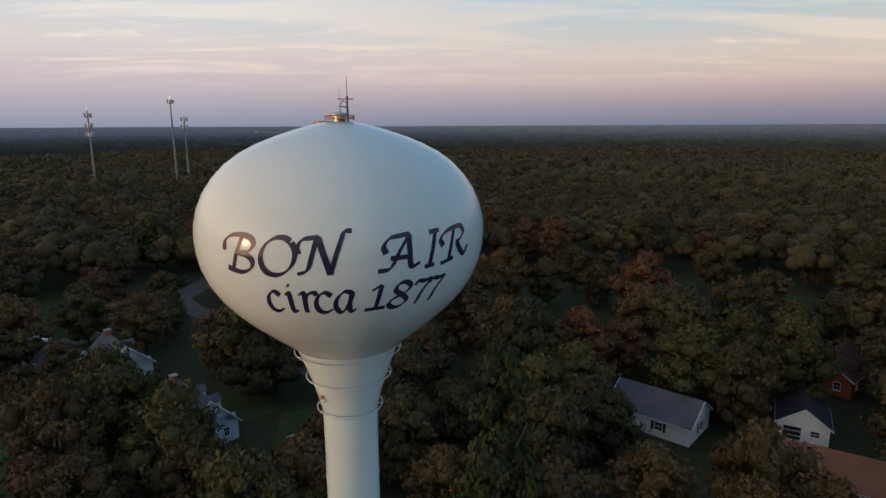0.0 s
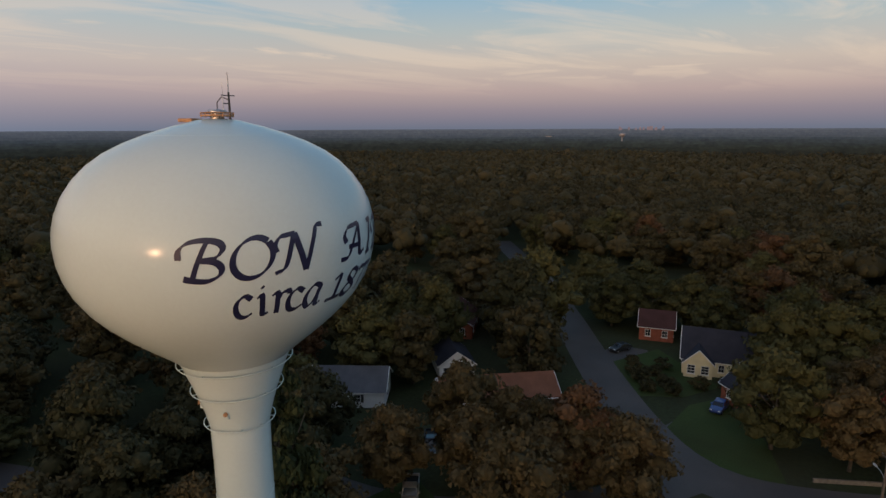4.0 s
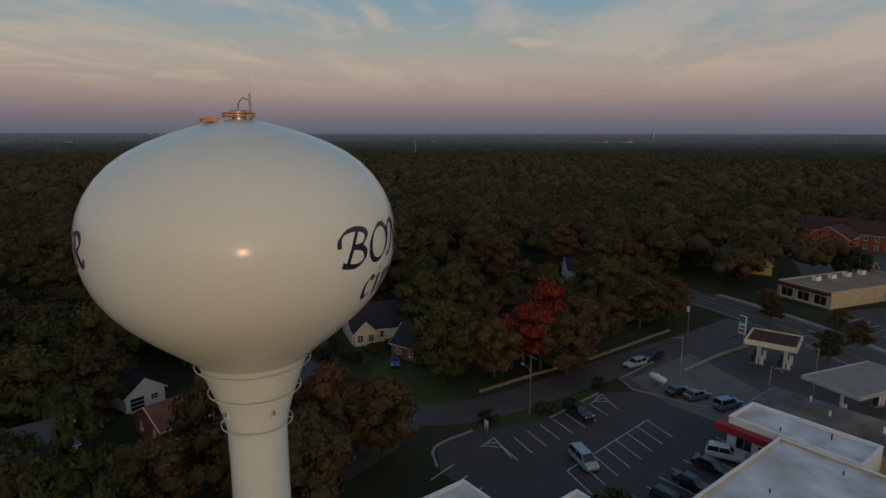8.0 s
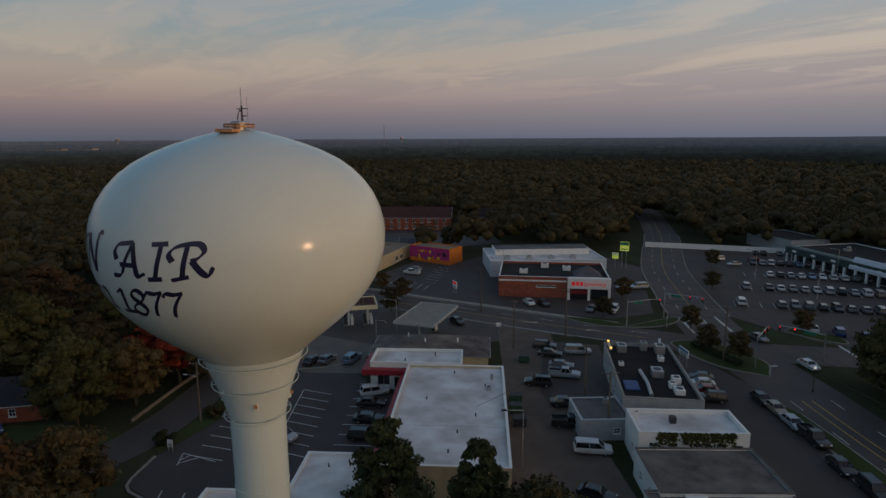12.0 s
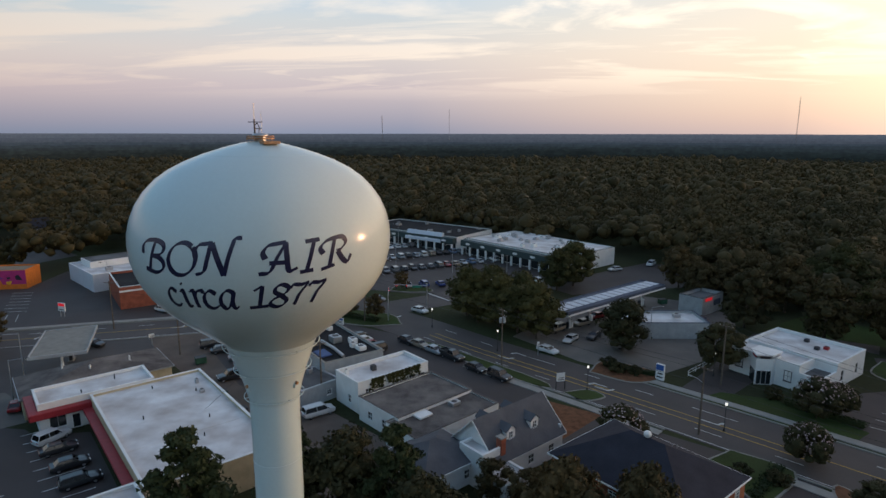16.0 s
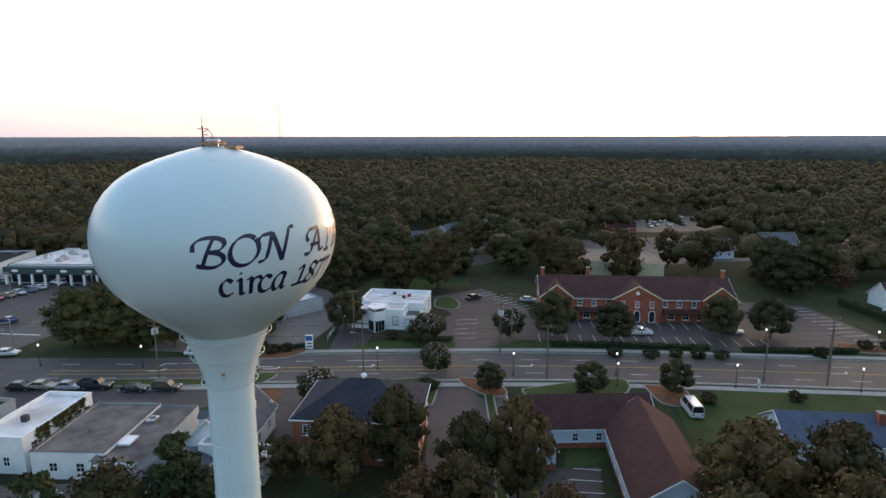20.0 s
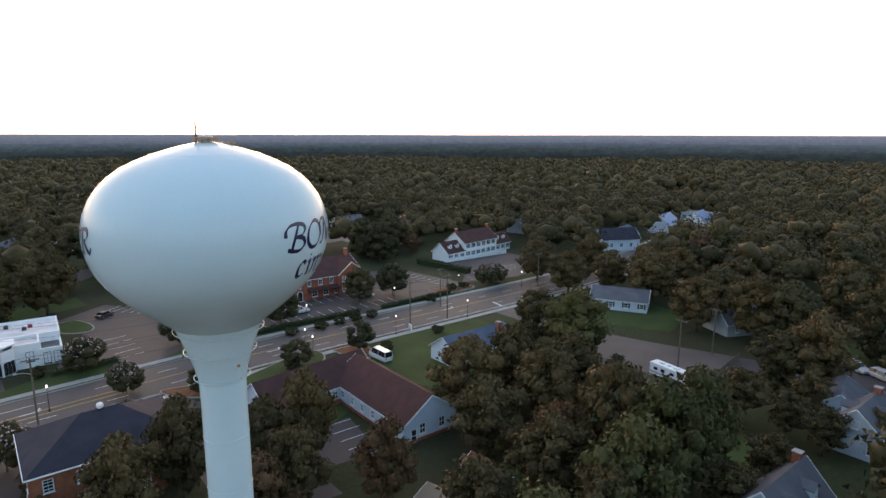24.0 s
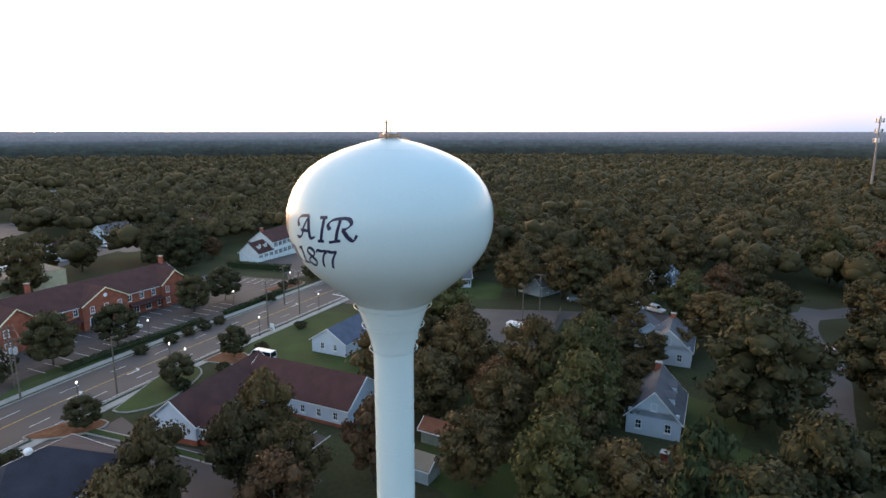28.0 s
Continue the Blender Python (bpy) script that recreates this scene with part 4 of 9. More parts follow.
def roof_unit(parent, x, y, z, w, d, h, mat=None, name="air_conditioner"):
    ob = part(name, box(-w / 2, -d / 2, 0, w / 2, d / 2, h, 0.04), mat or STEEL, parent)
    ob.matrix_basis = pose(x, y, z)
    part("fan_grille", lathe([(0.0, h + 0.05), (min(w, d) * 0.36, h + 0.05), (min(w, d) * 0.38, h + 0.002), (0, h + 0.002)], 14), DARKSTEEL, ob)
    return ob


def pipe(parent, x, y, z, h=0.5, r=0.09, mat=None):
    ob = part("vent_pipe", rod([(0, 0, 0), (0, 0, h)], r, 8), mat or DARKSTEEL, parent)
    ob.matrix_basis = pose(x, y, z)


# white-roofed row of shops
SHOPT = -43.5


def shop_at(s_, w_):
    u_, n_ = Vector((0.725, -0.688)), Vector((0.688, 0.725))
    return tuple(u_ * s_ + n_ * w_)


shop = house("shop_row", *shop_at(50.4, -7.3), SHOPT, 31.4, 15.9, 4.2, 0, TANWALL, ROOFW, "long flat-roofed shop row with a white membrane roof", "shop", "flat",
             windows=[(2, spread(-13, 13, 8), 0.8, 2.4, 1.6, (2, 1))], doors=[(2, (-11.2, -3.7, 3.7, 11.2), 0.0, 1.0, 2.2, (1, 1))], parapet=0.35, trim=WHITE)
for k in range(6):
    pipe(shop, -12 + 5 * k, rng_s.uniform(-5, 5), 4.2, 0.5)
roof_unit(shop, 7, -5.5, 4.2, 0.7, 0.7, 0.5)
roof_unit(shop, 11, -6, 4.2, 0.5, 0.5, 0.7)
part("roof_ridge", box(-5.1, -7.6, 4.204, -4.8, 7.6, 4.24), ROOFW, shop)
part("awning", box(-15.6, 7.97, 2.75, 15.3, 9.2, 3.15, 0.05), REDTRIM, shop, "dark red awning along the shop front")
front = house("corner_shop", *shop_at(69.7, -0.55), SHOPT, 6.8, 15.5, 4.4, 0, WHITE, ROOFW, "corner shop with a red awning and a white roof", "shop", "flat",
              windows=[(2, (-1.5, 1.5), 0.7, 2.4, 1.8, (2, 1)), (3, (-5.5,), 0.7, 2.2, 1.8, (2, 1))], doors=[(3, (-3.2,), 0, 1.1, 2.2, (1, 1))], parapet=0.35, trim=WHITE)
part("awning", box(-3.6, 7.77, 2.9, 3.6, 9.0, 3.9, 0.1), REDTRIM, front, "deep red awning")
part("awning", box(-4.7, 1.2, 2.9, -3.42, 9.0, 3.9, 0.1), REDTRIM, front, "deep red awning")
pipe(front, 1, -3, 4.4, 0.8)
pipe(front, -1.5, 2, 4.4, 0.5)
b2 = house("shop_annex", *shop_at(31.8, 5.2), SHOPT, 11.4, 8.4, 4.0, 0, WHITE, ROOFW, "small white flat-roofed shop unit", "shop", "flat", windows=[(2, (-3, 0, 3), 0.9, 1.8, 1.5, (2, 1))], parapet=0.3)
b1 = house("shop_annex", *shop_at(22.8, 14.0), SHOPT, 12.8, 8.8, 4.0, 0, WHITE, ROOFW, "small white flat-roofed shop unit beside the car park", "shop", "flat", windows=[(1, (-2, 2), 0.9, 1.8, 1.5, (2, 1))], parapet=0.3)
pipe(b2, 3, 1, 4.0)
pipe(b1, 3, 1, 4.0)
store = house("station_shop", *shop_at(78.8, -2.2), SHOPT, 10.4, 21.3, 3.3, 5.7, TANWALL, ROOFM, "filling station shop under a low dark hipped roof", "shop", "hip",
              windows=[(1, (-6, -2, 2, 6), 0.6, 2.8, 1.9, (3, 1))], doors=[(1, (0,), 0.0, 1.2, 2.3, (1, 1))], trim=STEEL)
for q in ((-1.5, -5.0), (1.2, 4.5), (-2.0, 1.0)):
    pipe(store, *q, 4.3, 1.2, 0.14, WHITE)


def canopy_roof(name, x, y, turn, length, width, z, top, fascia, label, posts, skylights=0, thick=0.75):
    ob = thing(name, x, y, 0, turn, label, "canopy")
    part("deck", box(-length / 2, -width / 2, z, length / 2, width / 2, z + thick, 0.05), fascia, ob)
    part("deck_top", box(-length / 2 + 0.3, -width / 2 + 0.3, z + thick + 0.003, length / 2 - 0.3, width / 2 - 0.3, z + thick + 0.04), top, ob)
    bm = bmesh.new()
    for x0, y0, x1, y1 in ((-length / 2, -width / 2, length / 2, -width / 2 + 0.2), (-length / 2, width / 2 - 0.2, length / 2, width / 2), (-length / 2, -width / 2 + 0.2, -length / 2 + 0.2, width / 2 - 0.2),
                           (length / 2 - 0.2, -width / 2 + 0.2, length / 2, width / 2 - 0.2)):
        add_box(bm, x0, y0, z + thick + 0.004, x1, y1, z + thick + 0.2)
    part("parapet", bm, fascia, ob)
    for px, py in posts:
        p = part("post", box(px - 0.18, py - 0.18, 0, px + 0.18, py + 0.18, z, 0.02), WHITE, ob)
        part("pump_island", box(px - 1.2, py - 0.5, 0, px + 1.2, py + 0.5, 0.17, 0.03), CONCRETE, p)
        for s in (-0.75, 0.75):
            part("fuel_pump", box(px + s - 0.3, py - 0.28, 0.17, px + s + 0.3, py + 0.28, 1.75, 0.05), DARKSTEEL if s < 0 else WHITE, p)
    for k in range(skylights):
        xx = -length / 2 + length * (k + 0.5) / skylights
        part("skylight", box(xx - length / skylights * 0.4, -width * 0.26, z + thick + 0.044, xx + length / skylights * 0.4, width * 0.26, z + thick + 0.12), BLUEWHITE, ob, "pale raised skylight panel")
    FOOTPRINTS.append([(x + a, y + b) for a, b in ((-5, -5), (5, -5), (5, 5), (-5, 5))])
    return ob


canopy_roof("filling_canopy", 67.9, -64.4, -59.5, 15.6, 8.9, 4.8, KERBM, GREYWALL, "grey-topped filling station canopy with a slim grey fascia", [(-4.5, 0), (4.5, 0)], thick=0.4)
kiosk = canopy_roof("pump_canopy", 86.3, -58.5, -118.6, 8.5, 8.2, 4.2, SHING_R, CREAM, "small cream pump canopy with rust-red roof panels", [(-2.2, -1.5), (2.2, 1.5), (-2.2, 1.5), (2.2, -1.5)])
for k in range(3):
    for j in range(2):
        part("roof_panel", box(-3.7 + 2.5 * k, -3.5 + 3.6 * j, 4.994, -1.4 + 2.5 * k, -0.2 + 3.6 * j, 5.06), SHING_B, kiosk)
c2 = canopy_roof("filling_canopy", -36.3, -109, 226, 38, 7.0, 4.6, SHING_BL, SHING_BL, "long filling station canopy with skylights and a blue-grey fascia", [(x, 0) for x in (-14, -7, 0, 7, 14)], 15)
part("white_band", box(-19.04, -3.54, 4.45, 19.04, 3.54, 4.85), WHITE, c2, "white lower fascia band")
st2 = house("station_shop", -45.5, -99.0, 186, 19, 9, 3.0, 0, GREYWALL, ROOFW, "low pale station shop with a blue-grey parapet", "shop", "flat", windows=[(2, (-6, -2, 2, 6), 0.7, 2.6, 1.6, (3, 1))], parapet=0.5, trim=SHING_BL)
roof_unit(st2, 4, 0, 3.4, 1.5, 1.2, 0.8)
food = house("food_kiosk", -60, -117.5, 226, 10, 6, 3.6, 0, GREYWALL, ROOFG, "low grey takeaway with a red sign band", "shop", "flat", windows=[(2, (-2, 2), 0.9, 2, 1.5, (2, 1))], parapet=0.8, trim=DARKSTEEL)
part("sign_band", box(-3.8, -3.1, 3.4, -0.6, -3.02, 4.1), REDSIGN, food, "red sign")
part("sign_band", box(0.4, -3.1, 1.8, 3.6, -3.02, 3.2), SHING_BL, food, "dark blue sign board")
# painted and tan buildings across the road
tan = house("tan_shop", 140.2, -97.5, -59.4, 34.6, 14.5, 4.0, 0, TANWALL, ROOFT, "tan masonry shop with a brown gravel roof", "shop", "flat",
            windows=[(3, (-4.5, 0, 4.5), 0.5, 3.4, 2.4, (2, 1)), (0, (4, 8), 0.8, 2.0, 1.5, (2, 1))], parapet=0.25, trim=TANWALL)
for k in range(4):
    roof_unit(tan, -8 + 6 * k, 3.5, 4.0, 1.8, 1.4, 1.1, WHITE)
part("overhang", box(-18.9, -7.0, 3.5, -17.35, 7.0, 4.1, 0.03), SHING_B, tan)
MURAL = [material("mural_%s" % n, c, 0.6, var=0.12, scale=1.2) for n, c in (("magenta", (0.42, 0.03, 0.17)), ("orange", (0.62, 0.17, 0.02)), ("yellow", (0.75, 0.42, 0.03)), ("black", (0.02, 0.02, 0.03)), ("violet", (0.20, 0.04, 0.22)))]
mural = house("painted_building", 130.2, -117.2, 195.5, 16.8, 8.0, 5.0, 0, MURAL[1], ROOFT, "small building painted with a pink and orange mural", "shop", "flat", parapet=0.3, trim=MURAL[1], gable_wall=MURAL[1])
mr = random.Random(4)
part("mural_field", box(-8.41, -4.03, 1.4, 8.41, -4.002, 5.32), MURAL[0], mural, "magenta painted field")
for k in range(16):
    x0, z0 = mr.uniform(-7.8, 6.5), mr.uniform(0.3, 3.6)
    part("mural_shape", prism([(x0, z0), (x0 + mr.uniform(0.5, 1.8), z0 + mr.uniform(-0.3, 0.4)), (x0 + mr.uniform(0.4, 1.6), z0 + mr.uniform(0.6, 1.4)), (x0 - 0.2, z0 + mr.uniform(0.5, 1.1))], 0, 0.02), MURAL[(2, 3, 1, 4, 2)[k % 5]], mural).matrix_basis = pose(0, -4.035 - 0.004 * k, 0, 90, 0, 0)
house("gabled_shop", 168, -84, -20, 13, 9, 3.2, 7.4, YELLOW, SHING_B, "yellow gabled shop with a brown dormered roof", "shop", "gable", windows=[(0, (-4, -1.5, 1.5, 4), 0.9, 1.0, 1.4), (3, (-2, 2), 0.9, 1.0, 1.4)], dormers=[(-3, -1), (1, -1), (4, -1)])
# pharmacy and the block behind it
ph = house("pharmacy", 77.9, -117.1, 222, 29, 20, 5.0, 0, BRICK, ROOFD, "red brick pharmacy with a white entrance portal", "shop", "flat", parapet=0.6, trim=WHITE,
           windows=[(0, (-2,), 2.8, 5.0, 0.6, (4, 1))])
part("white_band", box(-14.5, -10.06, 4.3, 3.4, -10.003, 4.75), WHITE, ph)
portal = part("portal_sign_band", box(3.6, -12.0, 3.1, 14.6, -10.2, 5.9, 0.04), WHITE, ph, "white entrance fascia")
for x in (3.9, 9.1, 14.3):
    part("portal_column", box(x - 0.3, -11.9, 0, x + 0.3, -11.3, 3.1), WHITE, portal)
part("shop_glazing", box(4.0, -10.28, 0.1, 14.3, -10.2, 3.0), GLASS, portal)
part("poster_band", box(4.4, -10.34, 1.3, 8.8, -10.29, 2.4), REDTRIM, portal, "red window poster")
for x0, x1, z0, z1 in ((4.6, 5.5, 4.0, 5.0), (5.7, 6.5, 4.0, 5.0), (6.7, 7.5, 4.0, 5.0), (7.85, 8.0, 3.9, 5.1)):
    part("sign_shape", box(x0, -12.06, z0, x1, -12.004, z1), REDSIGN, portal, "red logo shape")
cu = bpy.data.curves.new("sign_word", "FONT")
cu.body, cu.size, cu.extrude, cu.resolution_u = "pharmacy", 1.32, 0.03, 3
tmp = new("sign_word", cu)
bpy.context.view_layer.update()
word = bpy.data.meshes.new_from_object(tmp.evaluated_get(bpy.context.evaluated_depsgraph_get()))
bpy.data.objects.remove(tmp)
word.materials.clear()
word.materials.append(REDSIGN)
part("sign_word", word, REDSIGN, portal, "red lit sign lettering").matrix_basis = pose(8.15, -12.04, 4.05, 90, 0, 0)
part("sign_bar", box(-5.5, -10.1, 5.0, -2.5, -10.062, 5.3), REDTRIM, ph, "dark red sign bar")
for x, y_ in ((-8, -3), (4, 2), (-2, 5)):
    roof_unit(ph, x, y_, 5.0, 2.2, 1.6, 1.2, WHITE)
pyr = part("portal_roof", lathe([(5.2, 5.62), (0.01, 8.2)], 4), SHING_G, ph, "grey pitched entrance roof")
pyr.matrix_basis = pose(9, -6.0, 0, 0, 0, 45)
blk = house("white_block", 97.5, -135, 233, 36, 22, 4.4, 0, BLUEWHITE, ROOFW, "large off-white flat-roofed store with a raised back", "shop", "flat", parapet=0.5, trim=WHITE)
part("upper_storey", box(-15, 1, 4.4, 16, 10, 6.2), WHITE, blk)
part("upper_roof", box(-14.7, 1.3, 6.203, 15.7, 9.7, 6.26), ROOFG, blk)
for k in range(4):
    roof_unit(blk, -12 + 7 * k, -5, 4.4, 1.8, 1.4, 1.0)
# school behind, far brick houses
house("school", 211, -143.5, 227, 76, 17, 6.0, 10.0, BRICK, SHING_B, "long two-storey red brick school with white windows", "school", "gable",
      windows=[(0, spread(-35, 35, 21), 0.9, 1.3, 1.6), (0, spread(-35, 35, 21), 3.8, 1.3, 1.6), (3, (-4, 0, 4), 1.0, 1.2, 1.6), (3, (-4, 0, 4), 3.8, 1.2, 1.6)])
house("school_wing", 201.5, -121.5, 317, 12, 13, 6.4, 10.2, BRICK, SHING_B, "gabled brick school wing with a white pediment", "school", "gable",
      windows=[(1, (-4, -1.4, 1.4, 4), 0.9, 1.1, 1.7), (1, (-4, -1.4, 1.4, 4), 3.9, 1.1, 1.5)])
house("brick_house", 170, -186, 225, 18, 11, 6.0, 9.6, BRICK, SHING_D, "two-storey red brick house with white windows", "house", "gable", windows=[(0, spread(-7, 7, 5), 0.9, 1.2, 1.6), (0, spread(-7, 7, 5), 3.8, 1.2, 1.6)])
for k, (x, y_, tn) in enumerate(((150, -120, 30), (163, -112, 40))):
    house("brick_outbuilding", x, y_, tn, 6, 5, 3.0, 5.0, BRICK, SHING_G, "small brick gatehouse with a white cornice", "outbuilding", "gable", windows=[(3, (0,), 1.0, 1.2, 1.2)])
# yard buildings between the lane and the main road
fc = house("flat_workshop", 21.5, -74.3, 132, 24, 11.4, 4.0, 0, GREYWALL, ROOFD, "flat-roofed workshop with a black roof full of machinery", "workshop", "flat", parapet=0.45, trim=CONCRETE,
           windows=[(2, spread(-9, 9, 5), 0.8, 2.4, 1.8, (2, 1))], doors=[(0, (3,), 0, 2.6, 2.8, (1, 3))])
for x, y_, w, h in ((-9, -3, 2.0, 1.3), (-10, 1, 1.4, 1.6), (-9, 3.6, 2.0, 1.5), (-5, 3, 1.2, 0.8), (2, 1, 2.2, 1.2), (4.5, 3.4, 1.6, 1.0), (6.5, 2.4, 1.2, 0.9), (8.5, 3, 1.8, 0.8), (-2, -4, 1.0, 0.6)):
    roof_unit(fc, x, y_, 4.0, w, w * 0.8, h, STEEL if h > 1 else WHITE)
part("tarpaulin", box(5, -4.8, 4.004, 8.5, -2.6, 4.3, 0.08), material("blue_tarp", (0.05, 0.09, 0.22), 0.6), fc, "folded blue tarpaulin")
part("roof_duct", rod([(1, -1.5, 4.4), (6, -1.2, 4.4), (10.5, -1.4, 4.3)], 0.3, 8), STEEL, fc)
lamp_beam = part("flood_beam", box(-11.9, -5.2, 4.6, -7.6, -4.8, 4.85), CREAM, fc, "cream beam with two flood lights")
for x in (-11.6, -7.9):
    part("flood_light", lathe([(0, 4.55), (0.2, 4.5), (0.22, 4.35), (0, 4.3)], 10), YLAMP, lamp_beam, "glowing yellow flood light").matrix_basis = pose(x, -5.0, 0.55)
fd = house("grey_shed", 19.4, -58.2, 232, 7.2, 7.4, 3.0, 0, GREYWALL, ROOFG, "small grey block shed with a flat roof", "shed", "flat", parapet=0.1, trim=STEEL, windows=[(0, (1.5,), 1.0, 1.0, 0.9)], doors=[(3, (0,), 0, 2.2, 2.4, (1, 3))])
roof_unit(fd, 1.5, 2, 3.0, 0.9, 0.9, 0.8)
vb = house("vine_building", 7.3, -60.1, 227, 13.8, 6.7, 4.6, 0, WHITE, ROOFW, "pale block building overgrown with vines along its wall", "workshop", "flat", parapet=0.5, trim=WHITE,
           windows=[(0, (-5, -2.5, 0.5, 3.5), 2.6, 1.2, 1.2), (3, (0.8,), 1.0, 1.0, 1.4)], doors=[(0, (5.6,), 2.2, 1.3, 1.4, (1, 2))])
roof_unit(vb, -1.5, 0.5, 4.6, 0.8, 0.8, 0.9, DARKSTEEL)
roof_unit(vb, -6, 1.5, 4.6, 0.5, 0.5, 1.0, WHITE)
vr = np.random.default_rng(5)
n_v = 900
vx = vr.choice([-4.2, -3.3, -2.6, -1.2, -0.4, 0.4, 1.4, 2.2, 3.0, 4.0, 4.7], n_v) + vr.normal(0, 0.28, n_v)
vz = 5.15 - np.abs(vr.normal(0, 0.9, n_v))
vpos = np.stack([vx, np.full(n_v, -3.42) + vr.uniform(-0.12, 0.02, n_v), np.clip(vz, 2.2, 5.25)], 1)
vn = np.tile([0, -1.0, 0.2], (n_v, 1)) + 0.5 * vr.normal(size=(n_v, 3))
VINE_LATER = (vb, vpos, vn / np.linalg.norm(vn, axis=1)[:, None])
house("weathered_store", 0.6, -53.4, 229, 14.5, 9.7, 3.6, 0, WHITE, ROOFM, "low block store with a weathered dark flat roof", "workshop", "flat", parapet=0.15, trim=ROOFM, windows=[(3, (-2, 1.5), 1.0, 1.2, 1.3)])
mid2 = house("weathered_store", -4.3, -48.2, 229, 16, 6.6, 3.3, 0, WHITE, ROOFM, "low flat-roofed shop with patched grey roofing", "workshop", "flat", parapet=0.12, trim=ROOFM)
roof_unit(mid2, 3, 1, 3.3, 1.6, 1.2, 0.5)
part("roof_hatch", box(-4, 0.5, 3.304, -1.6, 2.6, 3.6, 0.04), WHITE, mid2)
house("dormered_shop", -13.6, -43.0, 227, 12.6, 8.2, 3.4, 7.4, WHITE, SHING_G, "white gabled shop with a grey shingle roof and dormers", "shop", "gable",
            windows=[(2, spread(-4, 4, 4), 0.9, 1.0, 1.4), (0, (-4, 0, 4), 0.9, 1.2, 1.4), (1, (-2, 2), 0.9, 1.0, 1.4), (1, (0,), 4.2, 0.9, 1.2)],
            dormers=[(-2.5, -1), (2.0, -1), (-2.5, 1), (2.2, 1)])
house("grey_annex", -4.2, -37.2, 227, 9.5, 8.5, 3.0, 5.2, WHITE, SHING_G, "white annex under a grey hipped roof", "shop", "hip", windows=[(2, (-2, 2), 0.9, 1.0, 1.3), (0, (-2.5, 2), 0.9, 1.1, 1.3), (1, (0,), 0.9, 1.0, 1.3)])
house("white_link_block", -10.4, -37.2, 227, 3.8, 4.2, 4.6, 0, WHITE, ROOFW, "small white two-storey link block with a flat roof", "shop", "flat", parapet=0.25, windows=[(2, (0,), 2.9, 0.9, 1.3), (0, (-0.6,), 2.9, 0.9, 1.3), (0, (0.8,), 0.8, 0.9, 1.3)],
             chimneys=[(1.5, -1.8, 6.0)])
house("white_porch_block", -13.4, -34.0, 227, 4.5, 4.0, 2.9, 0, WHITE, ROOFW, "low white porch block with a flat roof", "shop", "flat", parapet=0.2, windows=[(0, (0,), 0.9, 1.0, 1.3)])
office = house("brick_office", -29.0, -32.3, 136.2, 16.6, 12.4, 6.2, 9.7, BRICK2, SHING_D, "two-storey brick office with a dark hipped roof", "office", "hip",
               windows=[(s, p, z, 1.05, 1.6, (2, 4)) for s, p in ((2, spread(-6.5, 6.5, 5)), (0, spread(-6.5, 6.5, 5)), (1, spread(-4.4, 4.4, 3)), (3, spread(-4.4, 4.4, 3))) for z in (0.9, 4.0)],
               doors=[(2, (1.6,), 0.0, 1.1, 2.2, (1, 2))])
ball = bmesh.new()
bmesh.ops.create_icosphere(ball, subdivisions=3, radius=0.42)
part("vent_ball", ball, WHITE, office, "shiny white round roof vent", True).matrix_basis = pose(0.0, 0.0, 10.05)
for q in ((0.6, 1.6), (1.6, 2.6), (2.0, 2.9)):
    pipe(office, q[0], q[1], 8.0, 0.6, 0.06, STEEL)
part("porch_roof", prism([(0.2, 6.3), (3.0, 6.3), (3.0, 7.6), (0.2, 7.6)], 2.5, 2.75), SHING_D, office)
# brown-roofed wings
house("brown_roofed_building", -54.2, -14.6, 143, 20, 7.8, 3.2, 6.2, BLUEWHITE, SHING_B, "pale sided building with a long brown shingle roof", "office", "gable",
      windows=[(0, spread(-8, 2, 4), 1.0, 0.9, 1.3), (3, (-1.6, 1.6), 1.2, 0.9, 1.4), (2, (-6, -2, 3), 1.0, 0.9, 1.3)], base=(BRICK, 0.8))
house("brown_roofed_wing", -45.0, -14.6, 53, 7.5, 4.2, 3.0, 5.0, BLUEWHITE, SHING_B, "small gabled wing with pale siding", "office", "gable", windows=[(1, (0,), 1.0, 0.9, 1.3), (0, (-1,), 1.0, 0.9, 1.3)], base=(BRICK, 0.8))
house("brown_roofed_building", -52.4, -0.9, 46, 20.5, 9.5, 3.2, 6.4, BLUEWHITE, SHING_B, "pale sided wing with a broad brown shingle roof", "office", "gable",
      windows=[(0, spread(-7, 8, 6), 1.0, 0.9, 1.3), (1, (-1.5, 2), 1.0, 1.1, 1.6)], doors=[(1, (-3,), 0, 1.0, 2.1, (1, 2))], base=(BRICK, 0.5))
house("white_bungalow", -78.5, 10.0, 135.6, 15, 8, 2.7, 5.2, BLUEWHITE, SHING_BL, "white bungalow with a blue-grey shingle roof", "house", "gable",
      windows=[(2, (-5, 0, 4.5), 0.9, 1.0, 1.3), (3, (-1.5, 1.5), 0.9, 0.9, 1.3), (1, (0,), 0.9, 1.0, 1.3)], chimneys=[(5.5, -1.2, 6.0)])
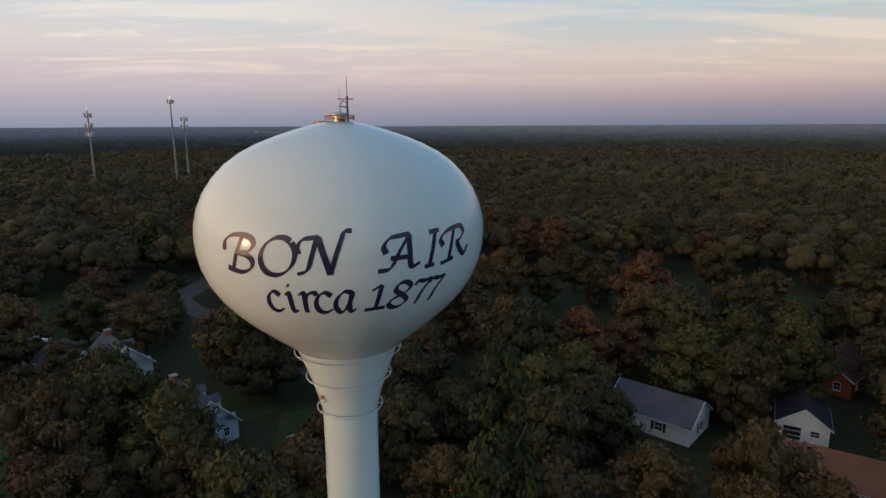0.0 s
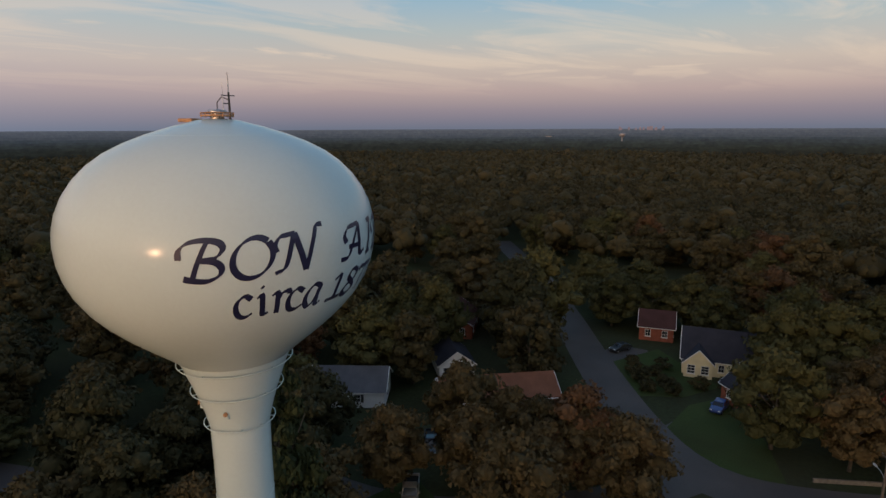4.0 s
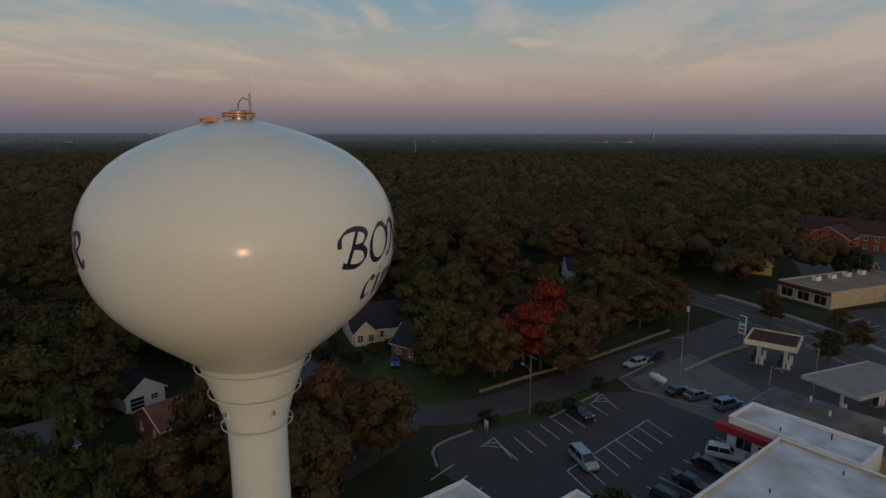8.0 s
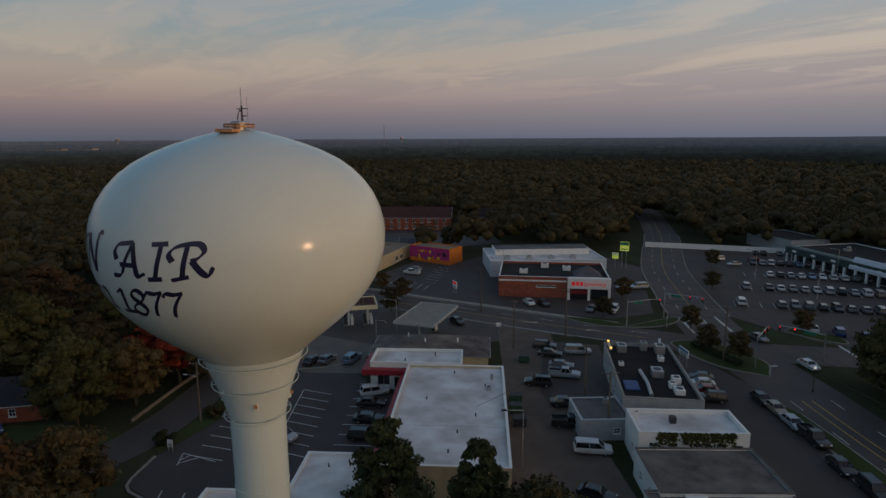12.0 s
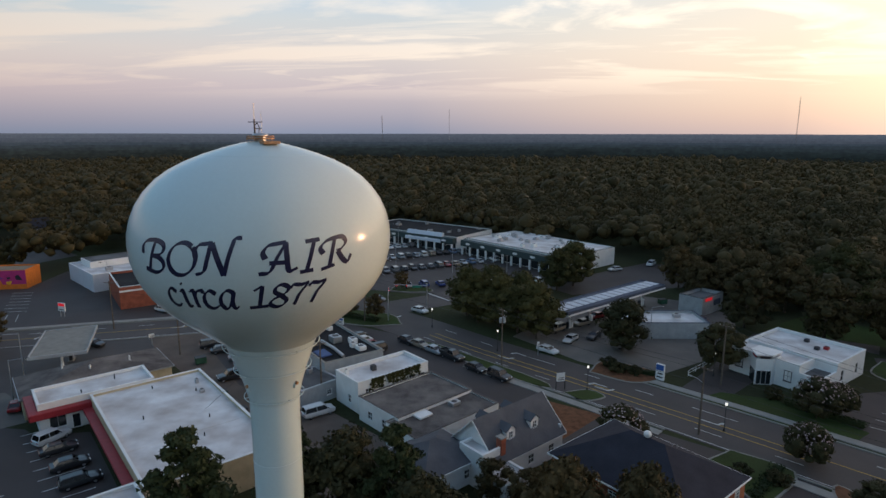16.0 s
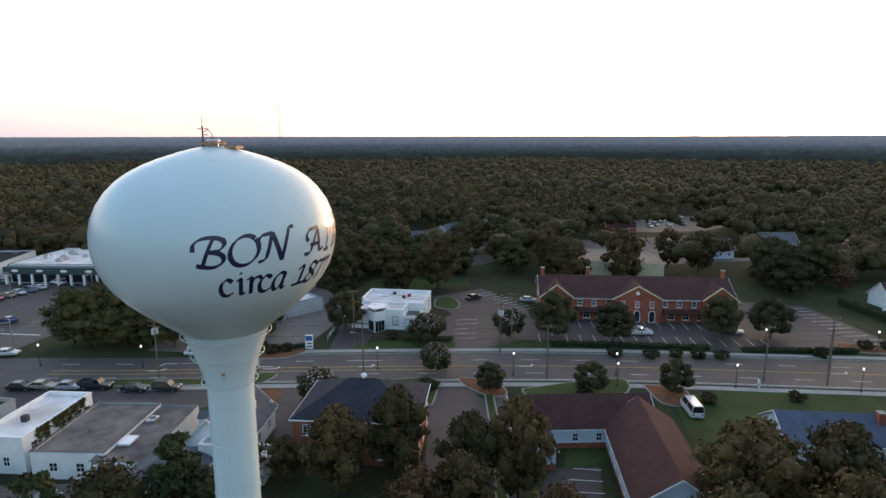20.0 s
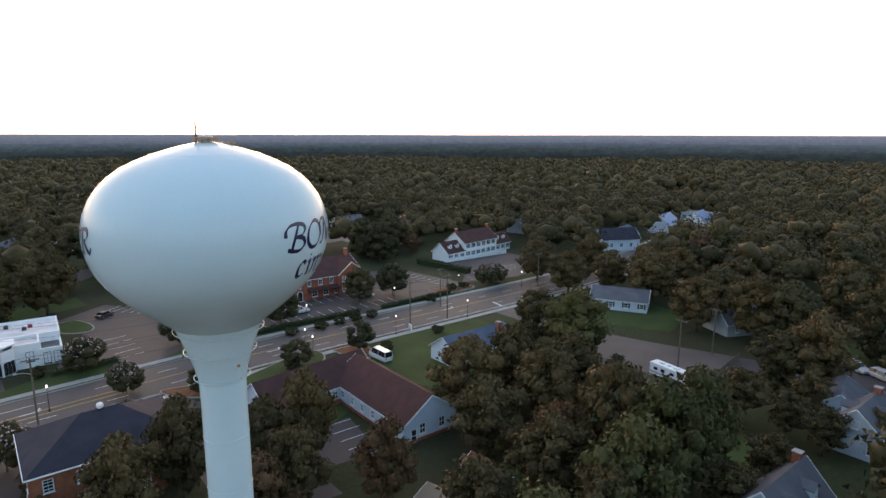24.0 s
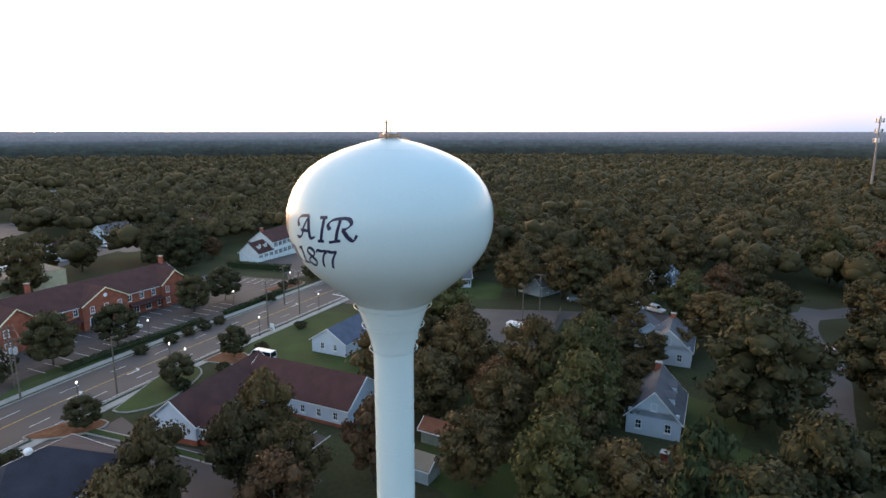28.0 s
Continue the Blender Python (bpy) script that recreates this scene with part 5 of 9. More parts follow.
# bank
bank = house("bank", -67.73, -80.97, 222.7, 11.8, 15.4, 4.2, 0, WHITE, ROOFW, "white modern bank with a flat white roof", "bank", "flat", parapet=0.45,
             windows=[(0, (-3.5, 2.5), 1.0, 1.3, 2.0, (1, 2)), (1, (-4.5, -1.5, 4), 0.8, 1.3, 2.2, (1, 2)), (2, (-3, 3), 0.8, 1.3, 2.2, (1, 2))])
part("front_block", box(-11.7, -4.2, 0, -5.905, 7.7, 4.2), WHITE, bank)
bm = bmesh.new()
for x0, y0, x1, y1 in ((-11.72, -4.22, -11.42, 7.72), (-11.42, 7.42, -5.905, 7.72), (-11.42, -4.22, -5.905, -3.92)):
    add_box(bm, x0, y0, 4.203, x1, y1, 4.66)
part("front_parapet", bm, WHITE, bank)
part("front_roof", box(-11.4, -3.9, 4.203, -5.91, 7.4, 4.23), ROOFW, bank)
porch = part("porch_block", box(-11.7, -7.7, 0, -5.905, -4.205, 2.9), WHITE, bank, "lower white entrance porch")
part("porch_roof", box(-11.4, -7.4, 2.903, -6.2, -4.4, 2.94), ROOFG, porch)
bm = bmesh.new()
for x0, y0, x1, y1 in ((-11.75, -7.75, -11.45, -4.21), (-11.45, -7.75, -5.91, -7.45)):
    add_box(bm, x0, y0, 2.903, x1, y1, 3.3)
part("porch_parapet", bm, WHITE, porch)
for y0 in (-6.8, -5.2):
    place_window(porch, Matrix.Translation((-11.72, y0, 0.3)) @ Matrix.Rotation(radians(-90), 4, "Z"), 1.2, 2.2, (2, 1), fm=DARKSTEEL)
for y0 in (5.9, -2.5):
    place_window(bank, Matrix.Translation((-11.72, y0, 1.2)) @ Matrix.Rotation(radians(-90), 4, "Z"), 1.3, 1.9, (2, 2), fm=DARKSTEEL)
tw = part("bank_turret", prism([(-1.9, -2.3), (1.9, -2.3), (1.9, 0.6), (0.0, 2.6), (-1.9, 0.6)], 0, 4.6), WHITE, bank)
tw.matrix_basis = Matrix.Translation((-12.0, 1.6, 0)) @ Matrix.Rotation(radians(90), 4, "Z")
part("turret_band", prism([(-1.7, -2.1), (1.7, -2.1), (1.7, 0.5), (0.0, 2.3), (-1.7, 0.5)], 4.603, 5.25), GREYWALL, tw, "recessed sign band with red and dark letters")
part("turret_roof", prism([(-2.05, -2.4), (2.05, -2.4), (2.05, 0.7), (0.0, 2.8), (-2.05, 0.7)], 5.253, 5.5), WHITE, tw)
for s_ in (-1, 1):
    m_ = Matrix.Translation((s_ * 0.98, 1.63, 0)) @ Matrix.Rotation(radians(-46.5 * s_), 4, "Z")
    for q in (-0.8, 0.0, 0.8):
        part("door_pane", box(q - 0.34, -0.02, 0.15, q + 0.34, 0.06, 2.5), GLASS, tw).matrix_basis = m_
    part("sign_bar", box(-0.9, -0.2, 4.75, 0.7, -0.02, 5.1), REDTRIM if s_ > 0 else DARKSTEEL, tw, "small wall sign").matrix_basis = m_
for x, y_ in ((0, -2), (1.5, -3), (3, 1)):
    roof_unit(bank, x, y_, 4.2, 0.8, 0.8, 0.6, REDTRIM if x == 1.5 else DARKSTEEL)
FOOTPRINTS.append([(-52, -76), (-58, -68), (-68, -72), (-62, -82)])
# long brick offices
br = house("brick_offices", -112.9, -45.5, 135.9, 44.6, 14, 5.6, 9.2, BRICK, SHING_B, "long two-storey brick office row with white windows", "office", "gable",
           windows=[(0, spread(-19.5, -6.5, 5), 3.6, 1.1, 1.5), (0, spread(6.5, 19.5, 5), 3.6, 1.1, 1.5), (0, spread(-18, -8, 4), 0.6, 1.6, 1.7, (2, 2)), (0, spread(8, 18, 4), 0.6, 1.6, 1.7, (2, 2)), (3, (-3.5, 3.5), 3.6, 1.1, 1.5), (3, (-3.5, 3.5), 0.9, 1.1, 1.5),
                    (1, (-4, 4), 3.6, 1.1, 1.5), (1, (-4, 4), 0.9, 1.1, 1.5)], chimneys=[(-21.4, 0, 11.0), (21.4, 0, 11.0), (-10, 3, 10.6)])
for x, w in ((0.0, 11.0), (-18.6, 7.6), (18.6, 7.6)):
    g = bmesh.new()
    add_box(g, -w / 2, -0.85, 0, w / 2, 0.02, 5.6)
    v = [g.verts.new(q) for q in ((-w / 2, -0.85, 5.6), (w / 2, -0.85, 5.6), (0, -0.85, 8.6), (-w / 2, 4, 5.6), (w / 2, 4, 5.6), (0, 5.5, 8.6))]
    for f in ((0, 1, 2), (0, 2, 5, 3), (1, 4, 5, 2)):
        g.faces.new([v[i] for i in f])
    bay = part("gabled_bay", g, BRICK, br)
    bay.matrix_basis = pose(x, -7.0, 0)
    rf = bmesh.new()
    for s in (-1, 1):
        q = [rf.verts.new(c_) for c_ in ((s * (w / 2 + 0.4), -1.2, 5.45), (0, -1.2, 8.75), (0, 6.0, 8.75), (s * (w / 2 + 0.4), 4.0, 5.45))]
        p2 = [rf.verts.new(Vector(c_.co) + Vector((0, 0, 0.14))) for c_ in q]
        rf.faces.new(q)
        rf.faces.new(p2)
        for i in range(4):
            rf.faces.new((q[i], q[(i + 1) % 4], p2[(i + 1) % 4], p2[i]))
    bmesh.ops.recalc_face_normals(rf, faces=rf.faces)
    part("bay_roof", rf, SHING_B, bay)
    tr = bmesh.new()
    for s in (-1, 1):
        tube(tr, [(s * (w / 2 + 0.35), -1.25, 5.5), (0, -1.25, 8.75)], 0.14, 4)
    part("bay_cornice", tr, CREAM, bay)
    for a in spread(-w * 0.3, w * 0.3, 3 if w > 9 else 2):
        place_window(bay, pose(a, -0.9, 3.6), 1.05, 1.5)
        if w < 9:
            place_window(bay, pose(a, -0.9, 0.9), 1.05, 1.5)
    if w > 9:
        part("round_vent", lathe([(0, 0), (0.45, 0), (0.45, 0.08), (0, 0.08)], 16), WHITE, bay).matrix_basis = pose(0, -0.86, 7.0, 90, 0, 0)
        for a in (-3.4, 0.0, 3.4):
            arch = prism([(0.75 * math.cos(t_), 0.9 + 1.3 + 0.75 * math.sin(t_)) for t_ in spread(0, math.pi, 9)] + [(-0.75, 0.1), (0.75, 0.1)], 0, 0.08)
            part("arched_window", arch, WHITE, bay).matrix_basis = pose(a, -0.86, 0, 90, 0, 0)
            arch = prism([(0.6 * math.cos(t_), 0.9 + 1.3 + 0.6 * math.sin(t_)) for t_ in spread(0, math.pi, 9)] + [(-0.6, 0.25), (0.6, 0.25)], 0, 0.03)
            part("arched_pane", arch, GLASS, bay).matrix_basis = pose(a, -0.945, 0, 90, 0, 0)
for a, b in ((-15, -6), (6, 15)):
    part("pent_roof", prism([(-7.0, 3.1), (-8.6, 2.5), (-8.6, 2.35), (-7.0, 2.35)], 0, b - a), SHING_B, br).matrix_basis = Matrix.Translation((a, 0, 0)) @ Matrix(((0, 0, 1, 0), (1, 0, 0, 0), (0, 1, 0, 0), (0, 0, 0, 1)))
for k in range(9):
    roof_unit(br, -17 + 4.2 * k, 3.6, 7.3, 0.9, 0.9, 0.9)
ft = house("tan_flat_block", -148, -74, 128.7, 25.6, 22, 5.0, 0, TANWALL, ROOFT, "broad low block with a tan gravel roof", "shop", "flat", parapet=0.4, trim=ROOFT, windows=[(2, spread(-9, 9, 5), 0.8, 2.0, 1.8, (2, 1))])
for x, y_ in ((2, 3), (5, 4), (-3, -2)):
    roof_unit(ft, x, y_, 5.0, 2.2, 1.4, 1.2, WHITE)
# colonial house and neighbours
SHUT = material("black_shutter", (0.03, 0.03, 0.035), 0.6)
house("colonial_house", -181.0, 1.1, 144, 18, 9, 5.5, 8.8, WHITE, SHING_B, "white two-storey colonial house with black shutters", "house", "gable", windows=[(0, spread(-7, 7, 6), 0.8, 1.0, 1.5), (0, spread(-7, 7, 6), 3.5, 1.0, 1.5), (3, (-2, 2), 3.5, 0.9, 1.4)], chimneys=[(-8.4, 0, 10.0), (8.4, 0, 10.0)], shutters=SHUT)
house("colonial_wing", -170.0, -6.0, 144, 8.5, 7.5, 3.0, 6.2, WHITE, SHING_B, "low white wing with two dormers", "house", "gable", windows=[(0, spread(-3, 3, 3), 0.8, 0.9, 1.4)], dormers=[(-1.8, -1), (1.8, -1)], shutters=SHUT)
house("colonial_wing", -191.5, 9.3, 144, 8.5, 7.5, 3.0, 6.2, WHITE, SHING_B, "low white wing with dormers beside the colonial house", "house", "gable", windows=[(0, spread(-3, 3, 3), 0.8, 0.9, 1.4)], dormers=[(-1.8, -1), (1.8, -1)], shutters=SHUT)
house("town_house", -198, -32, 144, 13, 9, 5.6, 9.0, BLUEWHITE, SHING_B, "two-storey town house with a red brick chimney wall", "house", "gable", windows=[(0, spread(-5, 5, 4), 0.8, 1.0, 1.4), (0, spread(-5, 5, 4), 3.5, 1.0, 1.4)], dormers=[(-3, -1), (0, -1), (3, -1)], chimneys=[(6.6, 0, 10.4)], gable_wall=BRICK)
house("gabled_cottage", -195, -68, 150, 14, 9, 3.0, 6.6, BLUEWHITE, SHING_B, "pale cottage with two dormers", "house", "gable", windows=[(0, spread(-5, 5, 4), 0.9, 1.0, 1.3)], dormers=[(-3, -1), (3, -1)])
# shopping centre
m1 = house("mall_building", 22, -206, 149.7, 49, 24, 5.2, 0, WHITE, ROOFD, "long mall building with dark fascia and white columns", "mall", "flat", parapet=0.3, trim=DARKGREEN)
m2 = house("mall_building", -22.0, -175.4, 137.7, 45, 26, 5.4, 0, WHITE, ROOFW, "mall building with a white roof and dark green fascia", "mall", "flat", parapet=0.3, trim=DARKGREEN, windows=[(3, (-9, -5, -1, 3, 7), 0.4, 3.0, 2.4, (1, 1))])
for m_, ln, wd, n in ((m1, 49, 24, 13), (m2, 45, 26, 12)):
    part("fascia", box(-ln / 2, -wd / 2 - 2.6, 3.2, ln / 2, -wd / 2 - 0.06, 5.3, 0.03), DARKGREEN, m_, "dark green shop fascia")
    part("shop_glazing", box(-ln / 2 + 0.5, -wd / 2 - 0.12, 0.2, ln / 2 - 0.5, -wd / 2 - 0.004, 3.0), GLASS, m_)
    for k in range(n):
        x = -ln / 2 + 0.6 + (ln - 1.2) * k / (n - 1)
        part("column", box(x - 0.28, -wd / 2 - 2.55, 0, x + 0.28, -wd / 2 - 2.0, 3.2), WHITE, m_)
    for k in range(6):
        part("sign_oval", lathe([(0, 0), (0.9, 0), (0.9, 0.06), (0, 0.06)], 20), WHITE, m_, "pale oval shop sign").matrix_basis = pose(-ln / 2 + ln * (k + 0.5) / 6, -wd / 2 - 2.61, 4.25, 90, 0, 0) @ Matrix.Diagonal((1.2, 0.45, 1, 1))
part("mansard", prism([(-2.7, 3.2), (-2.7, 4.0), (-1.0, 6.6), (-0.3, 6.6), (-0.3, 3.2)], 0, 17), BLUEWHITE, m1, "pale sloping shop front").matrix_basis = Matrix.Translation((2, -12.2, 0)) @ Matrix(((0, 0, 1, 0), (1, 0, 0, 0), (0, 1, 0, 0), (0, 0, 0, 1)))
part("end_fascia", box(-22.56 - 0.5, -12.9, 3.0, -22.56, 12.9, 5.6), DARKGREEN, m2)
for k in range(22):
    roof_unit(m2, rng_s.uniform(-20, 20), rng_s.uniform(-10, 11), 5.4, rng_s.uniform(0.8, 2.4), rng_s.uniform(0.8, 1.8), rng_s.uniform(0.6, 1.3), STEEL if k % 3 else WHITE)
for k in range(7):
    roof_unit(m1, rng_s.uniform(-22, 22), rng_s.uniform(-9, 10), 5.2, rng_s.uniform(0.8, 2.4), rng_s.uniform(0.8, 1.8), rng_s.uniform(0.6, 1.3))
house("mall_wing", 60, -232, 149.7, 24, 16, 5.0, 0, GREYWALL, ROOFD, "dark-roofed end wing of the mall", "mall", "flat", parapet=0.3, trim=DARKGREEN)
# houses north and east of the tower
house("cream_cottage", 92.0, 18.0, 118, 12.5, 9.5, 3.0, 7.0, CREAM, SHING_D, "cream cottage with a dark gabled roof and corner porch", "house", "gable", windows=[(2, (-4, 0, 4), 0.9, 1.0, 1.4), (3, (-2.5, 2.5), 0.9, 1.1, 1.5), (0, (-3, 3), 0.9, 1.0, 1.4), (1, (0,), 0.9, 1.0, 1.4)])
house("cottage_porch", 87.2, 19.6, 28, 5.5, 4.5, 2.8, 5.0, CREAM, SHING_D, "gabled cream porch with dark windows", "house", "gable", windows=[(3, (-1.1, 1.1), 0.7, 1.3, 1.6, (2, 3))])
house("brick_cottage", 81.0, 6.0, 62, 9.5, 7.5, 2.9, 5.8, BRICK, SHING_D, "brick cottage with a white gable end", "house", "gable", windows=[(3, (-1.6, 1.6), 0.9, 1.0, 1.4), (2, (-3, 0), 0.9, 1.0, 1.3)], gable_wall=WHITE)
house("red_roofed_house", 51.5, 33.5, -32, 17.5, 8.2, 2.8, 4.9, BRICK, SHING_R, "long brick house with a rust-coloured shingle roof", "house", "gable", windows=[(0, (-6, -2, 2, 6), 0.9, 1.6, 1.3, (2, 1)), (1, (0,), 0.9, 1.0, 1.3), (3, (-2, 2), 0.9, 1.0, 1.3)])
house("garage", 55.3, 48.3, 61, 8.0, 6.1, 2.6, 4.8, WHITE, SHING_D, "white gabled garage with grey gable and dark openings", "garage", "gable", windows=[(3, (1.4,), 0.9, 1.2, 1.0)], doors=[(3, (-1.3,), 0.0, 2.3, 2.1, (1, 3))])
house("white_cottage", 35.8, 50.2, -42, 11.5, 7.6, 2.8, 5.2, WHITE, SHING_G, "white cottage with a grey shingle roof and dark shutters", "house", "gable", windows=[(0, (-3.5, 1.5), 0.9, 1.2, 1.3), (1, (0,), 0.9, 1.0, 1.3)], shutters=SHUT)
house("brick_house", 98.8, 34.5, 120, 6.5, 7, 3.0, 5.4, BRICK, SHING_B, "red brick house half hidden by trees", "house", "gable", windows=[(2, (-1.6, 1.6), 0.9, 1.1, 1.4), (3, (-2, 2), 0.9, 1.1, 1.4)])
house("grey_cottage", 151, -29, 100, 9, 8, 3.0, 5.8, BLUEWHITE, SHING_D, "pale cottage between the trees", "house", "gable", windows=[(2, (-2, 2), 0.9, 1.0, 1.3), (3, (0,), 0.9, 1.0, 1.3)])
house("brick_house", 70, 64, 40, 11, 8, 3.0, 5.6, BRICK, SHING_B, "brick house among the trees", "house", "gable", windows=[(0, (-3, 3), 0.9, 1.1, 1.4), (3, (-2, 2), 0.9, 1.1, 1.4)])
# houses west and south of the tower
house("cape_cottage", -29.9, 47.7, 136.5, 10.8, 7.4, 2.9, 6.8, BLUEWHITE, SHING_G, "pale blue cape cottage with dormers and a brick chimney", "house", "gable", windows=[(3, (-2.0, 2.0), 0.9, 0.9, 1.4), (3, (0,), 3.9, 0.9, 1.2), (2, (-3, 2), 0.9, 0.9, 1.3)], dormers=[(-2.4, -1), (2.0, -1)], chimneys=[(4.6, 0.5, 7.5)])
house("cape_cottage", -51.0, 67.3, 136.5, 9.6, 8.0, 3.2, 6.8, BLUEWHITE, SHING_G, "pale cape cottage with a grey roof and dormers", "house", "gable", windows=[(3, (-2.0, 2.0), 0.9, 0.9, 1.4), (3, (0,), 4.0, 0.9, 1.2), (0, (-3, 2), 0.9, 0.9, 1.3)], dormers=[(-1.0, 1), (0.0, -1)], chimneys=[(3.6, 0.0, 7.6)])
house("brick_cape", -102, 67, 112, 11, 8, 3.0, 6.4, GREYWALL, SHING_G, "grey cape cottage with a dormer behind the trees", "house", "gable", windows=[(0, (-3, 0, 3), 0.9, 1.0, 1.3)], dormers=[(-2, -1), (2, -1)])
house("cape_cottage", -93, 98, 112, 10, 8, 3.0, 6.4, BLUEWHITE, SHING_BL, "pale cape cottage with a porch and dormer", "house", "gable", windows=[(0, (-3, 0, 3), 0.9, 1.0, 1.3), (1, (0,), 0.9, 1.0, 1.3)], dormers=[(-2, -1), (2, -1)], shutters=SHUT)
house("long_cottage", -117.2, 44.2, 74, 13.5, 7.5, 2.8, 5.0, BLUEWHITE, SHING_G, "long low cottage with black shutters", "house", "gable", windows=[(0, spread(-5.5, 5.5, 4), 0.9, 1.0, 1.3)], shutters=SHUT)
house("grey_shed", -34.0, 15.2, 42, 5.5, 3.0, 2.2, 3.2, material("green_grey_boards", (0.22, 0.25, 0.21), 0.8, var=0.15), SHING_R, "low garden shed with a rusty roof", "shed", "gable")
house("garden_shed", -27.0, 10.0, 42, 3.5, 3.0, 2.2, 3.3, GREYWALL, ROOFT, "small weathered garden shed", "shed", "gable", doors=[(3, (0,), 0, 1.0, 1.8, (1, 2))])
house("dark_roofed_house", -15.0, 33.0, 40, 9.5, 7, 2.6, 4.8, GREYWALL, SHING_D, "house with a dark shingle roof below the trees", "house", "gable", windows=[(0, (-3, 3), 0.9, 1.0, 1.3), (3, (0,), 0.9, 1.0, 1.3)], chimneys=[(3, 0.5, 6.2)])
house("pale_cottage", -60, 68.5, 150, 9, 7, 2.8, 5.2, BLUEWHITE, SHING_G, "pale cottage hidden among trees", "house", "gable", windows=[(0, (-2, 2), 0.9, 1.0, 1.3)])
for x, y_, tn, rf in ((-148, -158, 200, SHING_BL), (-130, -150, 170, SHING_G), (-160, -120, 230, SHING_B), (-215, -120, 140, SHING_B), (-230, -60, 140, SHING_G), (-235, 20, 150, SHING_G), (-215, 60, 150, SHING_BL), (-190, 90, 120, ROOFT)):
    house("far_house", x, y_, tn, 13, 9, 3.2, 6.2, BLUEWHITE if rf != SHING_B else BRICK, rf, "house between the trees with a shingled roof", "house", "gable", windows=[(s, (-3, 0, 3), 0.9, 1.1, 1.4) for s in (0, 2)])
for x, y_, tn, ln in ((-300, -30, 150, 40), (-310, 60, 160, 36), (-285, 110, 165, 34)):
    house("school_block", x, y_, tn, ln, 18, 5.5, 0, GREYWALL, ROOFT, "broad flat-roofed block among distant trees", "school", "flat", windows=[(s, spread(-ln / 2 + 3, ln / 2 - 3, 8), 1.2, 2.2, 1.6, (2, 1)) for s in (0, 2)])

for x, y_, tn, rf, wl in ((-244, 83, 150, BLUEMETAL, BLUEWHITE), (-256, 101, 150, BLUEMETAL, WHITE), (-234, -218, 140, SHING_B, BRICK), (-433, -165, 150, SHING_G, WHITE), (-168, -148, 170, SHING_G, WHITE), (-198, 55, 110, SHING_D, BLUEWHITE), (-226, -28, 144, SHING_B, BRICK)):
    house("far_house", x, y_, tn, 15, 9, 4.4, 8.0, wl, rf, "house in a clearing with a shingled roof", "house", "gable", windows=[(q, (-4, 0, 4), 1.4, 1.2, 1.6) for q in (0, 2)])
house("far_block", -383, -126, 150, 34, 14, 5.0, 0, GREYWALL, ROOFG, "flat-roofed block in a far clearing", "shop", "flat", windows=[(0, spread(-14, 14, 7), 1.0, 2.0, 1.8)])

# ---- trees ----
rng = np.random.default_rng(7)


def ico(sub):
    bm = bmesh.new()
    bmesh.ops.create_icosphere(bm, subdivisions=sub, radius=1.0)
    v = np.array([q.co[:] for q in bm.verts])
    f = np.array([[q.index for q in g.verts] for g in bm.faces])
    bm.free()
    return v, f


ICO1, ICO2 = ico(1), ico(2)


def to_mesh(name, verts, tris, quads, mat):
    me = bpy.data.meshes.new(name)
    faces = [tuple(t) for t in tris] + [tuple(q) for q in quads]
    me.from_pydata(verts.tolist(), [], faces)
    me.materials.append(mat)
    me.polygons.foreach_set("use_smooth", [True] * len(me.polygons))
    me.update()
    return me


def leaf_cards(centres, normals, size, r):
    """Small three-cornered leaf sprays."""
    n = len(centres)
    up = r.normal(size=(n, 3))
    a = np.cross(normals, up)
    a /= np.linalg.norm(a, axis=1)[:, None] + 1e-9
    b = np.cross(normals, a)
    s = size * r.uniform(0.6, 1.3, (n, 1))
    c = [centres + s * a - 0.4 * s * b, centres + 0.9 * s * b - 0.15 * s * normals, centres - s * a - 0.4 * s * b]
    verts = np.stack(c, 1).reshape(-1, 3)
    quads = np.arange(3 * n).reshape(-1, 3)
    return verts, quads


